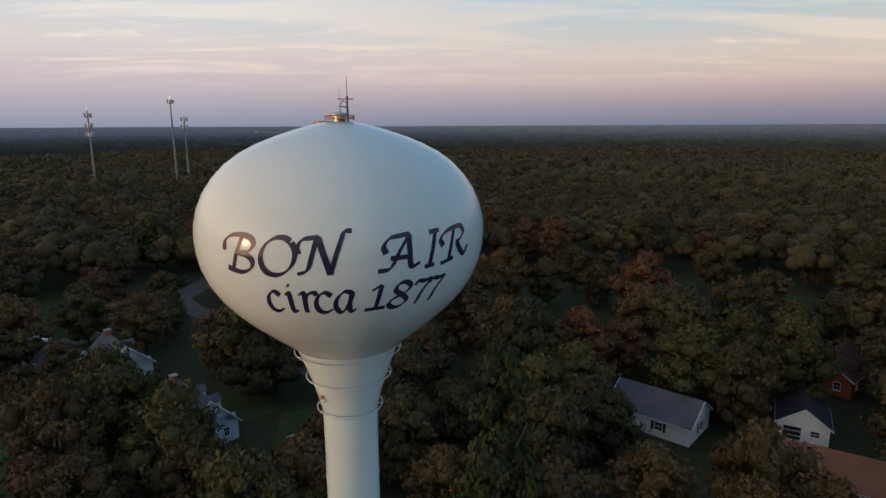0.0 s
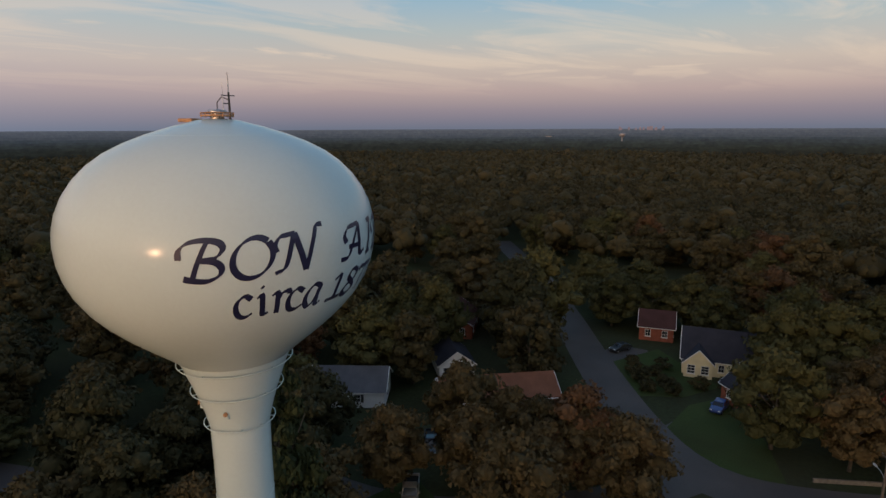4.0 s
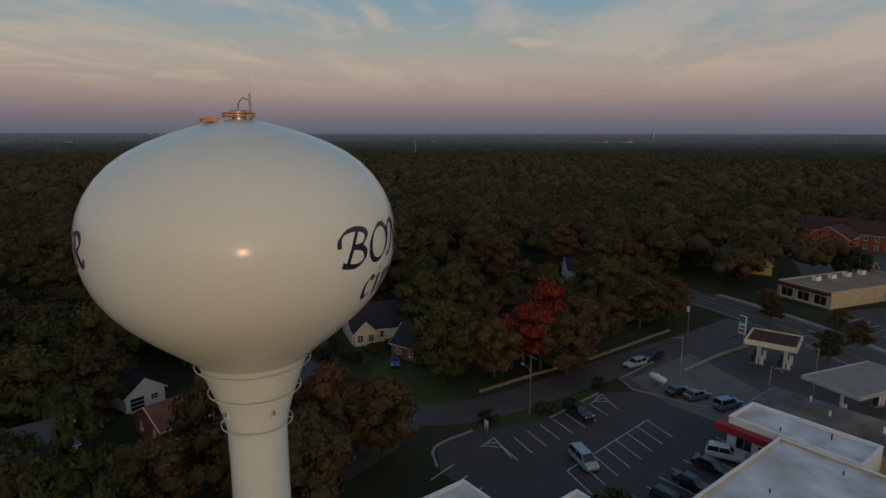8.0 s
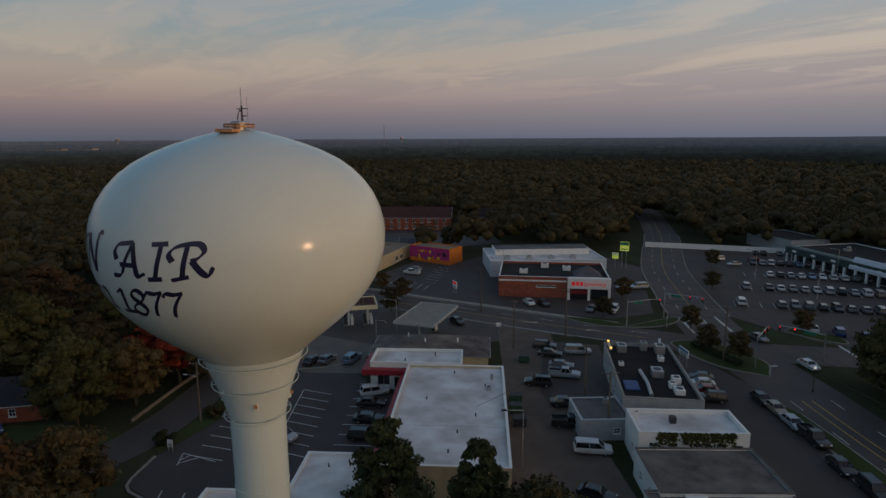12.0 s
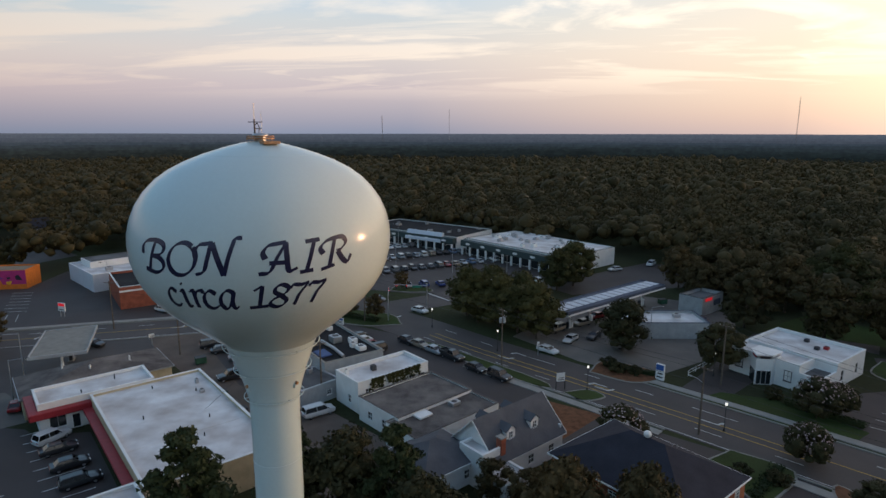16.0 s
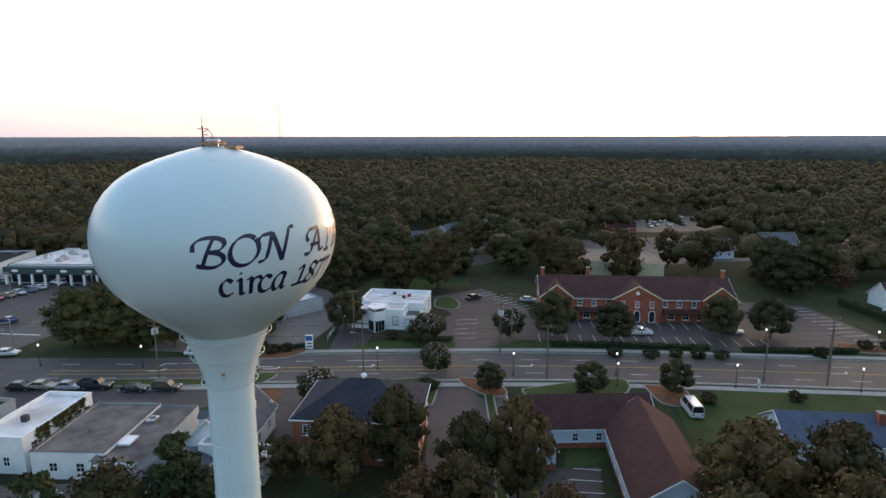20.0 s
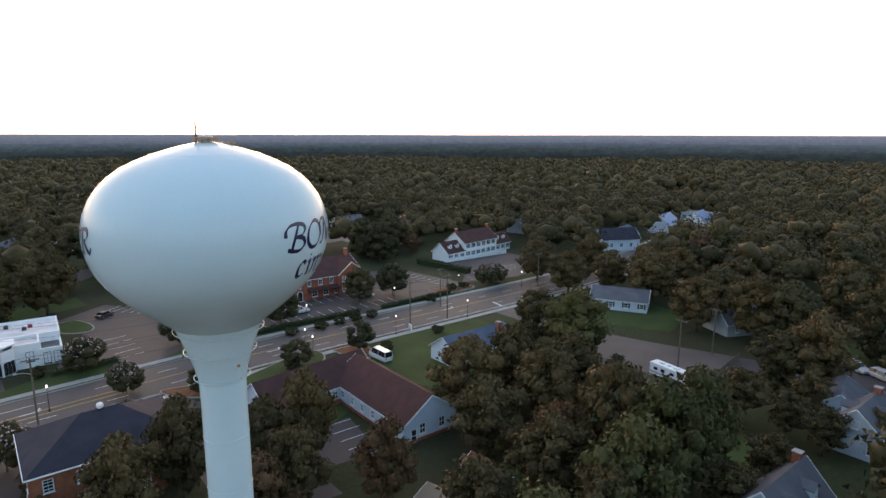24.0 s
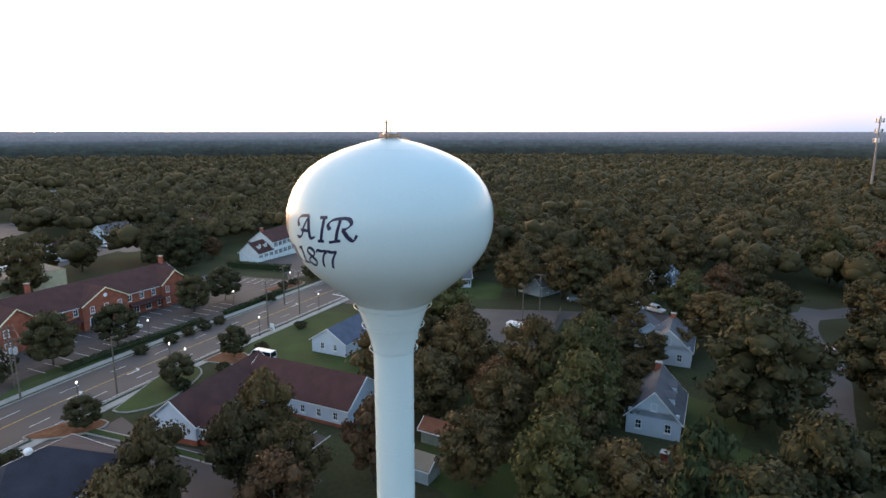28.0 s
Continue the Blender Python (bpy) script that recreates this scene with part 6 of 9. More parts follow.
def crown_mesh(name, mat, seed, radius, height, base, clumps, cards, card, squash=0.8, lean=0.0, cone=0.0, solid=0.72, inner=0.35):
    """A crown of many leafy clumps round a dome, with gaps between them."""
    r = np.random.default_rng(seed)
    V, T, Q, off = [], [], [], 0
    mid = base + height * 0.5
    for k in range(clumps):
        a = k * 2.39996 + r.uniform(-0.4, 0.4)
        h = (k + 0.5) / clumps
        h = np.clip(h + r.uniform(-0.08, 0.08), 0.02, 0.99)
        prof = math.sin(math.pi * (0.12 + 0.80 * h)) ** 0.7 if cone == 0 else (1.0 - cone * h)
        ring = radius * prof * r.uniform(inner, 1.0) * (1.0 if h < 0.85 else 0.6)
        c = np.array([ring * math.cos(a), ring * math.sin(a), base + h * height * 0.92])
        size = radius * r.uniform(0.23, 0.36) * (1.0 if cone == 0 else (1.15 - 0.6 * h))
        v, f = ICO1
        bump = 1 + 0.13 * r.standard_normal((len(v), 1))
        V.append(c + v * bump * size * np.array([1, 1, squash]) * solid)
        T.append(f + off)
        off += len(v)
        d = r.normal(size=(cards, 3))
        d[:, 2] = np.abs(d[:, 2]) * 0.9 + d[:, 2] * 0.25
        d /= np.linalg.norm(d, axis=1)[:, None]
        pos = c + d * size * np.array([1, 1, squash]) * r.uniform(0.62, 1.28, (cards, 1))
        nrm = d + 0.55 * r.normal(size=d.shape)
        nrm /= np.linalg.norm(nrm, axis=1)[:, None]
        lv, lq = leaf_cards(pos, nrm, card, r)
        V.append(lv)
        Q.append(lq + off)
        off += len(lv)
    return to_mesh(name, np.concatenate(V), np.concatenate(T), np.concatenate(Q), mat)


def trunk_mesh(seed, height, radius, reach, limbs):
    r = np.random.default_rng(seed)
    bm = bmesh.new()
    bend = r.uniform(-0.4, 0.4, 2)
    tube(bm, [(0, 0, -0.3), (bend[0] * 0.3, bend[1] * 0.3, height * 0.35), (bend[0], bend[1], height * 0.75)], radius, 8, radius * 0.5)
    for k in range(limbs):
        a = k * 2.4 + r.uniform(-0.3, 0.3)
        z0 = height * r.uniform(0.32, 0.62)
        d = reach * r.uniform(0.6, 0.95)
        tube(bm, [(bend[0] * 0.5, bend[1] * 0.5, z0), (0.5 * d * math.cos(a), 0.5 * d * math.sin(a), z0 + height * 0.13), (d * math.cos(a), d * math.sin(a), z0 + height * 0.3)], radius * 0.42, 5, radius * 0.12)
    return mesh_of("trunk", bm, BARK, True)


TREE_KINDS = {}


def tree_kind(key, mat, seed, radius, height, base, clumps, cards, card, label, trunk_r=0.32, limbs=6, category="tree", name="tree", **kw):
    TREE_KINDS[key] = (name, label, category, trunk_mesh(seed, base + height * 0.75, trunk_r, radius * 0.75, limbs),
                       crown_mesh("crown", mat, seed, radius, height, base, clumps, cards, card, **kw))


tree_kind("oak", LEAF, 11, 6.0, 11.5, 1.9, 48, 85, 0.33, "large broad-leaved tree with a dense dark green crown")
tree_kind("oak2", LEAF2, 12, 5.6, 11.0, 2.2, 44, 85, 0.33, "large broad-leaved tree with an olive green crown")
tree_kind("oak3", LEAFD, 13, 6.4, 12.0, 1.7, 51, 80, 0.35, "large broad-leaved tree with a very dark crown")
tree_kind("rusty", LEAFB, 14, 5.2, 10.5, 2.2, 41, 80, 0.32, "broad-leaved tree turning rusty brown in autumn")
tree_kind("scarlet", LEAFR, 15, 4.2, 9.0, 3.2, 34, 91, 0.29, "maple in bright scarlet autumn leaf")
tree_kind("pine", LEAFP, 16, 4.2, 11.0, 3.5, 54, 88, 0.28, "tall pine with dense tufted dark needles", name="pine_tree", cone=0.5, squash=0.7)
tree_kind("pear", LEAFD, 17, 3.4, 6.2, 1.7, 41, 104, 0.21, "round clipped street tree with dense dark leaves", trunk_r=0.16, name="street_tree", solid=0.95, inner=0.8)
tree_kind("myrtle", LEAFD, 18, 2.5, 3.6, 1.0, 28, 91, 0.17, "small rounded ornamental tree with pale blossom", trunk_r=0.10, name="ornamental_tree", solid=0.95, inner=0.75)
tree_kind("small", LEAF2, 19, 3.0, 5.5, 1.6, 28, 85, 0.22, "small broad-leaved tree with a loose green crown", trunk_r=0.16)
tree_kind("shrub", LEAFD, 20, 1.5, 1.7, 0.05, 16, 73, 0.14, "low rounded dark evergreen shrub", trunk_r=0.06, limbs=2, category="shrub", name="shrub")
tree_kind("wild", LEAFW, 21, 5.4, 11.0, 1.6, 35, 63, 0.38, "tall woodland tree with a rounded green crown")
tree_kind("wild2", LEAFW, 22, 6.2, 12.5, 1.5, 38, 63, 0.39, "broad woodland tree with a full green crown")
PROTO = {}


def tree(key, x, y, scale=1.0, tall=1.0, turn=None, group=""):
    name, label, category, trunk, crown = TREE_KINDS[key]
    if key not in PROTO:
        ob = thing(name, x, y, 0, 0, label, category, group)
        part("trunk", trunk, BARK, ob)
        part("crown", crown, BARK, ob)
        if key == "myrtle":
            r = np.random.default_rng(3)
            d = r.normal(size=(160, 3))
            d[:, 2] = np.abs(d[:, 2])
            d /= np.linalg.norm(d, axis=1)[:, None]
            lv, lq = leaf_cards(d * np.array([2.5, 2.5, 2.0]) + np.array([0, 0, 2.9]), d, 0.13, r)
            part("blossom", to_mesh("blossom", lv, [], lq, BLOOM), BLOOM, ob, "pale pink blossom sprays")
        PROTO[key] = ob
    else:
        ob = copy_thing(PROTO[key], Matrix())
        if group:
            ob["group"] = group
    turn = rng.uniform(0, 360) if turn is None else turn
    ob.matrix_basis = pose(x, y, 0, 0, 0, turn) @ Matrix.Diagonal((scale, scale, scale * tall, 1))
    return ob


PLANTED = []


def plant(key, *spots, scale=1.0, spread=0.12, group="", tall=1.0):
    for x, y in spots:
        s = scale * rng.uniform(1 - spread, 1 + spread)
        tree(key, x, y, s, tall * rng.uniform(0.9, 1.1), group=group)
        PLANTED.append((x, y, 5.0 * s))


# street trees and ornamentals
plant("pear", (-83.8, -44.7), (-92.3, -35.4), (-111.8, -22.1), (-119.7, -15.2), (-52, -78), scale=1.15, spread=0.08, group="street trees in front of the brick offices")
plant("myrtle", (-77.1, -51.4), (-29, -46.5), (-53, -46.5), (-64, -61.5), (-60.5, -60), (-139, 11), scale=1.2, group="ornamental trees beside the main road")
plant("myrtle", (-135, 9), (-139, 12), scale=1.3, group="ornamental trees beside the main road")
plant("pear", (-54.5, -33.5), (-77.7, -12.8), (-66.8, -21.9), scale=0.72, group="round trees on the kerb islands")
plant("small", (18, -100), (25, -102), (52, -105), (58, -122), (62, -178), (17, -128), (48, -150), (34, -112), (88, -69), scale=0.8)
plant("small", (112, -68), (108, -80), (120, -70), (96, -78), scale=0.75)
plant("oak3", (-36, -86.5), scale=0.78, spread=0.02)
plant("oak", (-6, -101), (-11, -98), (-15, -94.5), (-19, -91), (-9, -106), (-16, -101), (-3, -106), (-31, -138), (-26, -132), scale=0.92)
plant("oak2", (-62, -126), (-68, -128), (-60, -138), (-72, -118), (-79, -132), scale=0.9)
# round the foot of the tower
plant("pine", (19, -20.5), scale=1.0, spread=0.02)
plant("pine", (10, -25.5), scale=0.84, spread=0.02)
plant("pine", (-2, -25), scale=0.85)
tree("pine", 9.8, 19.2, 0.92, 1.82)
PLANTED.append((9.8, 19.2, 4.0))
plant("oak2", (-26.5, -20.5), (-19.5, -23.0), (-35.5, -8.5), scale=0.66, tall=1.4, spread=0.06)
plant("oak2", (-24.5, -6), (-31, -12), scale=0.62, tall=1.25)
plant("small", (20, -12), (-12, -32), (-23, -36), (-16, -30), scale=0.8)
plant("oak3", (4, -27), (-5, -22), scale=0.7)
plant("rusty", (-20, -8), scale=0.78)
plant("small", (-31, 43), (-56.7, 52.5), (-38, 50), scale=1.0)
plant("oak2", (-51, 11.5), scale=1.0, tall=1.1, spread=0.04)
plant("oak2", (-57, 18), (-47, 23), (-58, 27.5), (-38, 31), scale=0.85, tall=1.3)
plant("oak2", (-31, 23), (-21.5, 28), (-40, 15), (-22, 15), scale=0.78, tall=1.15)
plant("oak", (-37, 40.5), (-24.5, 31), (-33, 35.5), scale=0.85, tall=1.3)
plant("oak2", (-7.5, 35.5), scale=0.75)
plant("oak3", (-1, 44.5), scale=0.85, tall=1.2)
plant("wild", (-15, 83), (-7, 76), (-27, 99), scale=0.9)
plant("oak", (-14, 21), scale=0.85)
plant("oak3", (-23, 60), scale=1.34, spread=0.01)
plant("small", (-49, 67), (-58, 63), (-52, 57), scale=1.0)
plant("rusty", (-36, 24), (-28, 4), scale=0.72, tall=1.3)
plant("oak2", (9, 26), (5, 27), (26, 25), (33, 18), (43, 11), (44, 5), (30, 10), scale=0.85)
plant("oak2", (16, 24), (42, 16), (39, 13), (46, 9), scale=0.74)
plant("oak3", (12, 46), (16, 32), (0, 37), (6, 41), (23.5, 40), scale=0.8)
plant("oak", (24, 52), (17, 44), (42, 54), (52, 60), (57, 55), scale=0.95)
plant("rusty", (27, 62), (35, 66), (22, 70), (44, 12), scale=0.95)
plant("oak2", (40.0, 19.5), scale=0.72, tall=1.1)
plant("small", (39.5, 23), (36.5, 26), scale=0.95)
plant("scarlet", (79, -13), (83, -17), (76, -16), scale=1.05)
plant("rusty", (128, -8), scale=1.0)
plant("oak2", (72, -8), (84, -5), (90, -14), (88, -24), (82, -22), (96, -30), (104, -38), (95, -6), (75, -20.5), (110, -45), scale=0.85)
plant("oak", (92, 8), (96, 2), (104, 10), (100, -10), (108, -18), (112, -32), (120, -42), (70, 0.5), scale=0.95)
plant("shrub", (84, 13), (88, 11), (81, 16), (56, -8), (60, -16.5), (71, -25.5), (-79, -7.5), (-70.5, 13.5), (-66, 9.5), (-74, 15), (-91, 1), (-60, -19), (-64.5, -21), (-70, -14.5),
      (-57, -66.5), (-62, -64), (-85, -30), (-94, -22), (-100, -16), (-116, -4), (-90, -25), (-97, -19), (-128, 0), (-131, 3), (-43, -42), (-47, -40.5), (-32, -77), (-36, -74), (-33, -74.5))
plant("pear", (155, -105), (145, -137), (228, -112), (215, -130), (168, -72), scale=1.2)
plant("oak2", (-128, 32), (-120, 52), (-100, 58), (-112, 66), (-142, 24), (-150, 40), (-134, 44), (-132, 62), (-144, 56), scale=0.95)
plant("oak3", (-168, -36), (-178, -28), (-160, -28), scale=0.95)
plant("rusty", (-176, -20), scale=0.6)
plant("oak", (-92, -132), (-108, -104), (-122, -94), (-97, -112), (-86, -124), (-104, -120), (-130, -108), (-116, -128), scale=0.8)
plant("small", (-54, 50), (-47, 60), scale=0.9)


def clear_of(x, y, margin):
    if any(((x - cx) / (rx + 2)) ** 2 + ((y - cy) / (ry + 2)) ** 2 < 1 for cx, cy, rx, ry, mat in CLEARINGS):
        return False
    if math.hypot(x, y) > 290:
        return True
    for line, width in ROADS.values():
        for p in line[::2]:
            if (p.x - x) ** 2 + (p.y - y) ** 2 < (width / 2 + margin) ** 2:
                return False
    for poly in OPEN_GROUND:
        if inside(x, y, poly):
            return False
    return True


def grown(poly, d):
    c = sum((Vector(p) for p in poly), Vector((0, 0))) / len(poly)
    return [tuple(Vector(p) + (Vector(p) - c).normalized() * d) for p in poly]


OPEN_GROUND = [grown(p, 2.0) for p in LOTS.values()] + [grown(p, 0.5) for p in LAWNS.values()] + [grown(p, 3.5) for p in FOOTPRINTS] + [
    [(-14, -6), (-8, -16), (8, -18), (16, -8), (12, 12), (-4, 16), (-14, 8)], [(-75, -10), (-20, -10), (-20, 30), (-34, 46), (-60, 56), (-96, 66), (-98, 34), (-75, 30)], [(10, 8), (50, 8), (46, 50), (24, 50)],
    [(40, -5), (75, -30), (110, -60), (130, -110), (110, -170), (60, -225), (-60, -180), (-60, -120), (-30, -80), (0, -40), (28, -20)],
    [(-50, -70), (-110, -100), (-110, -60), (-150, -60), (-190, -20), (-190, 20), (-150, 30), (-110, 20), (-60, -10), (-30, -40)]]
plant("wild", (-14, 80), (-22, 92), (-32, 104), (-8, 70), (-42, 112), (-58, 101), (2, 60), (-50, 118), (-20, 104), (-6, 84), scale=0.9)
plant("oak", (-66, 84), (-52, 88), (-30, 114), scale=0.8)
plant("oak", (97, 44), (106, 52), (112, 62), (106, 40), (114, 48), (80, 53), (88, 65), (103, 24), (108, 32), scale=0.85)
plant("shrub", (74, 21), (76.5, 24), (79, 27), (76, 18), (80.5, 24), (82, 29), (78, 20.5), (84, 24.5), scale=1.0)
# woods between the houses, single trees
count = 0
for x, y in zip(rng.uniform(-190, 190, 6000), rng.uniform(-190, 190, 6000)):
    r = math.hypot(x, y)
    if r > 185 or r < 34 or count >= 175:
        continue
    if not clear_of(x, y, 3.5) or any((x - a) ** 2 + (y - b) ** 2 < (0.62 * (s + 5.0)) ** 2 for a, b, s in PLANTED):
        continue
    key = ("wild", "wild2", "oak", "oak3", "oak2", "rusty", "wild", "wild2", "wild", "oak2")[int(rng.integers(10))]
    s = rng.uniform(0.8, 1.15)
    tree(key, x, y, s, rng.uniform(0.9, 1.15))
    PLANTED.append((x, y, 5.0 * s))
    count += 1
# along the back lane
for key, x, y, wide, tall, turned in (("wild", -12.5, 76, 0.95, 1.0, 1.0), ("oak3", -24, 86, 0.95, 1.1, 2.2), ("oak2", -10, 27.5, 0.8, 1.0, 0.4), ("oak", -9, 64.5, 0.6, 0.7, 4.1),
                                    ("oak2", 35.8, 23.6, 0.82, 1.3, 3.0), ("oak", 80, 50, 1.3, 1.05, 0.8), ("oak3", 71.5, 48, 1.15, 1.1, 2.0)):
    tree(key, x, y, wide, tall, turned)
    PLANTED.append((x, y, 5.0 * wide))


def woods(name, r0, r1, spacing, blobs, sub, cards, card, seed, size, label):
    """Joined woodland: lumpy crowns with loose leaf sprays, each tree of its own height."""
    r = np.random.default_rng(seed)
    g = np.arange(-r1, r1, spacing)
    X, Y = np.meshgrid(g, g)
    P = np.stack([X.ravel(), Y.ravel()], 1) + r.uniform(-0.42, 0.42, (X.size, 2)) * spacing
    R = np.hypot(P[:, 0], P[:, 1])
    P = P[(R > r0) & (R < r1)]
    if r0 < 800:
        near = np.array(PLANTED)
        keep = []
        for x, y in P:
            if math.hypot(x, y) < 200 and ((near[:, 0] - x) ** 2 + (near[:, 1] - y) ** 2).min() < 36:
                continue
            if clear_of(x, y, 3.0):
                keep.append((x, y))
        P = np.array(keep)
    n = len(P)
    tall = r.uniform(0.8, 1.2, n) * (1 + 0.16 * np.sin(P[:, 0] * 0.011 + 1.0) * np.cos(P[:, 1] * 0.013))
    v0, f0 = ICO1 if sub == 1 else ICO2
    V, T = [], []
    off = 0
    for b in range(blobs):
        a = r.uniform(0, 6.28, n)
        d = (0.0 if b == 0 else 0.62) * size * r.uniform(0.6, 1.2, n)
        z = (9.0 if b == 0 else 8.0) * tall + r.uniform(-2, 1.5, n)
        c = np.stack([P[:, 0] + d * np.cos(a), P[:, 1] + d * np.sin(a), z], 1)
        s = size * r.uniform(0.45, 0.66, n) * (1.0 if b == 0 else 0.62)
        vv = v0[None] * (1 + 0.2 * r.standard_normal((n, len(v0), 1)))
        vv = vv * s[:, None, None] * np.array([1, 1, 0.85]) + c[:, None]
        V.append(vv.reshape(-1, 3))
        T.append((f0[None] + (np.arange(n) * len(v0))[:, None, None]).reshape(-1, 3) + off)
        off += n * len(v0)
    Q = np.zeros((0, 3), int)
    if cards:
        d = r.normal(size=(n, cards, 3))
        d[..., 2] = np.abs(d[..., 2])
        d /= np.linalg.norm(d, axis=2)[..., None]
        pos = np.stack([P[:, 0], P[:, 1], 9.0 * tall], 1)[:, None] + d * size * np.array([1.0, 1.0, 0.8]) * r.uniform(0.55, 1.12, (n, cards, 1))
        nr = d + 0.5 * r.normal(size=d.shape)
        nr /= np.linalg.norm(nr, axis=2)[..., None]
        lv, lq = leaf_cards(pos.reshape(-1, 3), nr.reshape(-1, 3), card, r)
        V.append(lv)
        Q = lq + off
    ob = new(name, to_mesh(name, np.concatenate(V), np.concatenate(T), Q, LEAFW))
    return tagged(ob, label, "woodland", "", "stuff")


woods("near_woods", 150, 330, 9.5, 6, 1, 95, 0.58, 31, 6.0, "dense green woodland between the roads")
woods("middle_woods", 330, 800, 12.0, 2, 1, 16, 1.1, 32, 7.6, "unbroken green woodland")


# wooded ridges, one behind the other, distance haze put in as ever bluer glow
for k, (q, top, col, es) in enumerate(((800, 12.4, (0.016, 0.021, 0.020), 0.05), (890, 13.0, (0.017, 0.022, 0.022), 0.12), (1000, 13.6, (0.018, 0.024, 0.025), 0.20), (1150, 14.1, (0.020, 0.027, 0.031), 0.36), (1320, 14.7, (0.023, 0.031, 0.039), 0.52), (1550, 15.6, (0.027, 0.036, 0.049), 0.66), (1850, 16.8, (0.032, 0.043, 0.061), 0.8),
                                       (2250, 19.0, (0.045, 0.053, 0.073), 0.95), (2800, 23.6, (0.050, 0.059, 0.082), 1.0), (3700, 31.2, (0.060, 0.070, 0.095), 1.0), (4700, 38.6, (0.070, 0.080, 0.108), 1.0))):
    m = material("haze_glow_ridge_%s" % "abcdefghijk"[k], (0.030, 0.038, 0.034), 0.95, var=0.35, scale=0.03, fine=0.12, emit=col, emit_s=es)
    bm = bmesh.new()
    segs = 1500 - 120 * k
    rows = []
    for i in range(segs):
        a = 2 * math.pi * i / segs
        h = top + (1.5 - 0.1 * k) * rng.uniform(-1, 1) + 0.8 * math.sin(5 * a + k) + 0.6 * math.sin(13 * a + 2 * k)
        rows.append([bm.verts.new((q * math.cos(a), q * math.sin(a), z)) for z in (-2, h)])
    for r0, r1 in zip(rows, rows[1:] + rows[:1]):
        bm.faces.new((r0[0], r1[0], r1[1], r0[1]))
    tagged(new("backdrop", mesh_of("backdrop", bm, m)), "wooded ridge towards the horizon, its blue haze painted as glow", "backdrop", "", "structure")

# ---- water tower ----
tower = thing("water_tower", 0, 0, 0, 0, "tall white water tower with navy lettering on its bulb", "water tower")
PROFILE = [(0.0, 42.45), (0.5, 42.43), (1.0, 42.36), (2.0, 42.1), (3.0, 41.78), (3.9, 41.42), (4.7, 41.0), (5.35, 40.52), (5.9, 39.95), (6.35, 39.3), (6.66, 38.6),
           (6.83, 37.9), (6.87, 37.3), (6.82, 36.6), (6.66, 35.9), (6.38, 35.2), (5.95, 34.5), (5.4, 33.85), (4.7, 33.18), (3.95, 32.55), (3.2, 31.95), (2.62, 31.45)]
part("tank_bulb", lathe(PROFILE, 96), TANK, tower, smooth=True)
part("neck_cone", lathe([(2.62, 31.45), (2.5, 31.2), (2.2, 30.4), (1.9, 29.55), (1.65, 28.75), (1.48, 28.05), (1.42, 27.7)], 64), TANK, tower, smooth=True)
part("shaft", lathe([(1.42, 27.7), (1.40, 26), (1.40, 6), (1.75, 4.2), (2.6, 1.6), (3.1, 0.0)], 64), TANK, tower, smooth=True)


def hoop(z, r, thick):
    bm = bmesh.new()
    n = 72
    rings = []
    for k in range(n):
        a = 2 * math.pi * k / n
        rings.append([bm.verts.new(((r + thick * math.cos(b)) * math.cos(a), (r + thick * math.cos(b)) * math.sin(a), z + thick * math.sin(b))) for b in (0.0, 1.57, 3.14, 4.71)])
    for i in range(n):
        p, q = rings[i], rings[(i + 1) % n]
        for k in range(4):
            bm.faces.new((p[k], q[k], q[(k + 1) % 4], p[(k + 1) % 4]))
    return bm


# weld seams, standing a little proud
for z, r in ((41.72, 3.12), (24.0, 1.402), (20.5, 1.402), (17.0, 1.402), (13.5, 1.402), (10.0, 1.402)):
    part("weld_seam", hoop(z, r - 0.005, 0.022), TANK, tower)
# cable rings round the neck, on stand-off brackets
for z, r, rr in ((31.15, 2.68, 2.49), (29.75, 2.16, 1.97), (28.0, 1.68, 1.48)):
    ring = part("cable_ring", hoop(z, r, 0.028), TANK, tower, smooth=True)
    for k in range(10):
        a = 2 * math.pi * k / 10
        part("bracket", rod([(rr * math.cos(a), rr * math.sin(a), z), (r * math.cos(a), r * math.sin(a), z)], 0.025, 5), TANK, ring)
for a in (radians(156), radians(-130), radians(60)):
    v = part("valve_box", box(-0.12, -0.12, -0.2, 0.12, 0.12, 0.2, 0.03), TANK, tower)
    v.matrix_basis = Matrix.Rotation(a, 4, "Z") @ pose(1.66, 0, 28.9)
    w = part("valve_wheel", rod([(0, 0, 0), (0.12, 0, 0)], 0.1, 10), RUST, v, "small rust-red valve")
    w.matrix_basis = pose(0.1, 0, 0.1)
# hatch, vent and mast on the crown
part("roof_platform", lathe([(0.0, 42.55), (0.72, 42.55), (0.72, 42.62), (0.0, 42.62)], 24), RUST, tower, "rust-streaked round roof platform")
part("vent_cap", lathe([(0.0, 42.86), (0.35, 42.84), (0.42, 42.76), (0.42, 42.7), (0.3, 42.68), (0.3, 42.4), (0.0, 42.4)], 20), STEEL, tower)
hatch = part("hatch", box(-0.45, -0.35, 0, 0.45, 0.35, 0.16, 0.03), RUST, tower, "rusty roof hatch")
hatch.matrix_basis = pose(-0.9, 0.9, 42.3, 0, 0, 40)
rail = bmesh.new()
for k in range(12):
    a = 2 * math.pi * k / 12
    tube(rail, [(0.7 * math.cos(a), 0.7 * math.sin(a), 42.5), (0.7 * math.cos(a), 0.7 * math.sin(a), 42.7)], 0.02, 5)
part("rail_posts", rail, RUST, tower)
part("rail_hoop", hoop(42.7, 0.7, 0.025), RUST, tower)
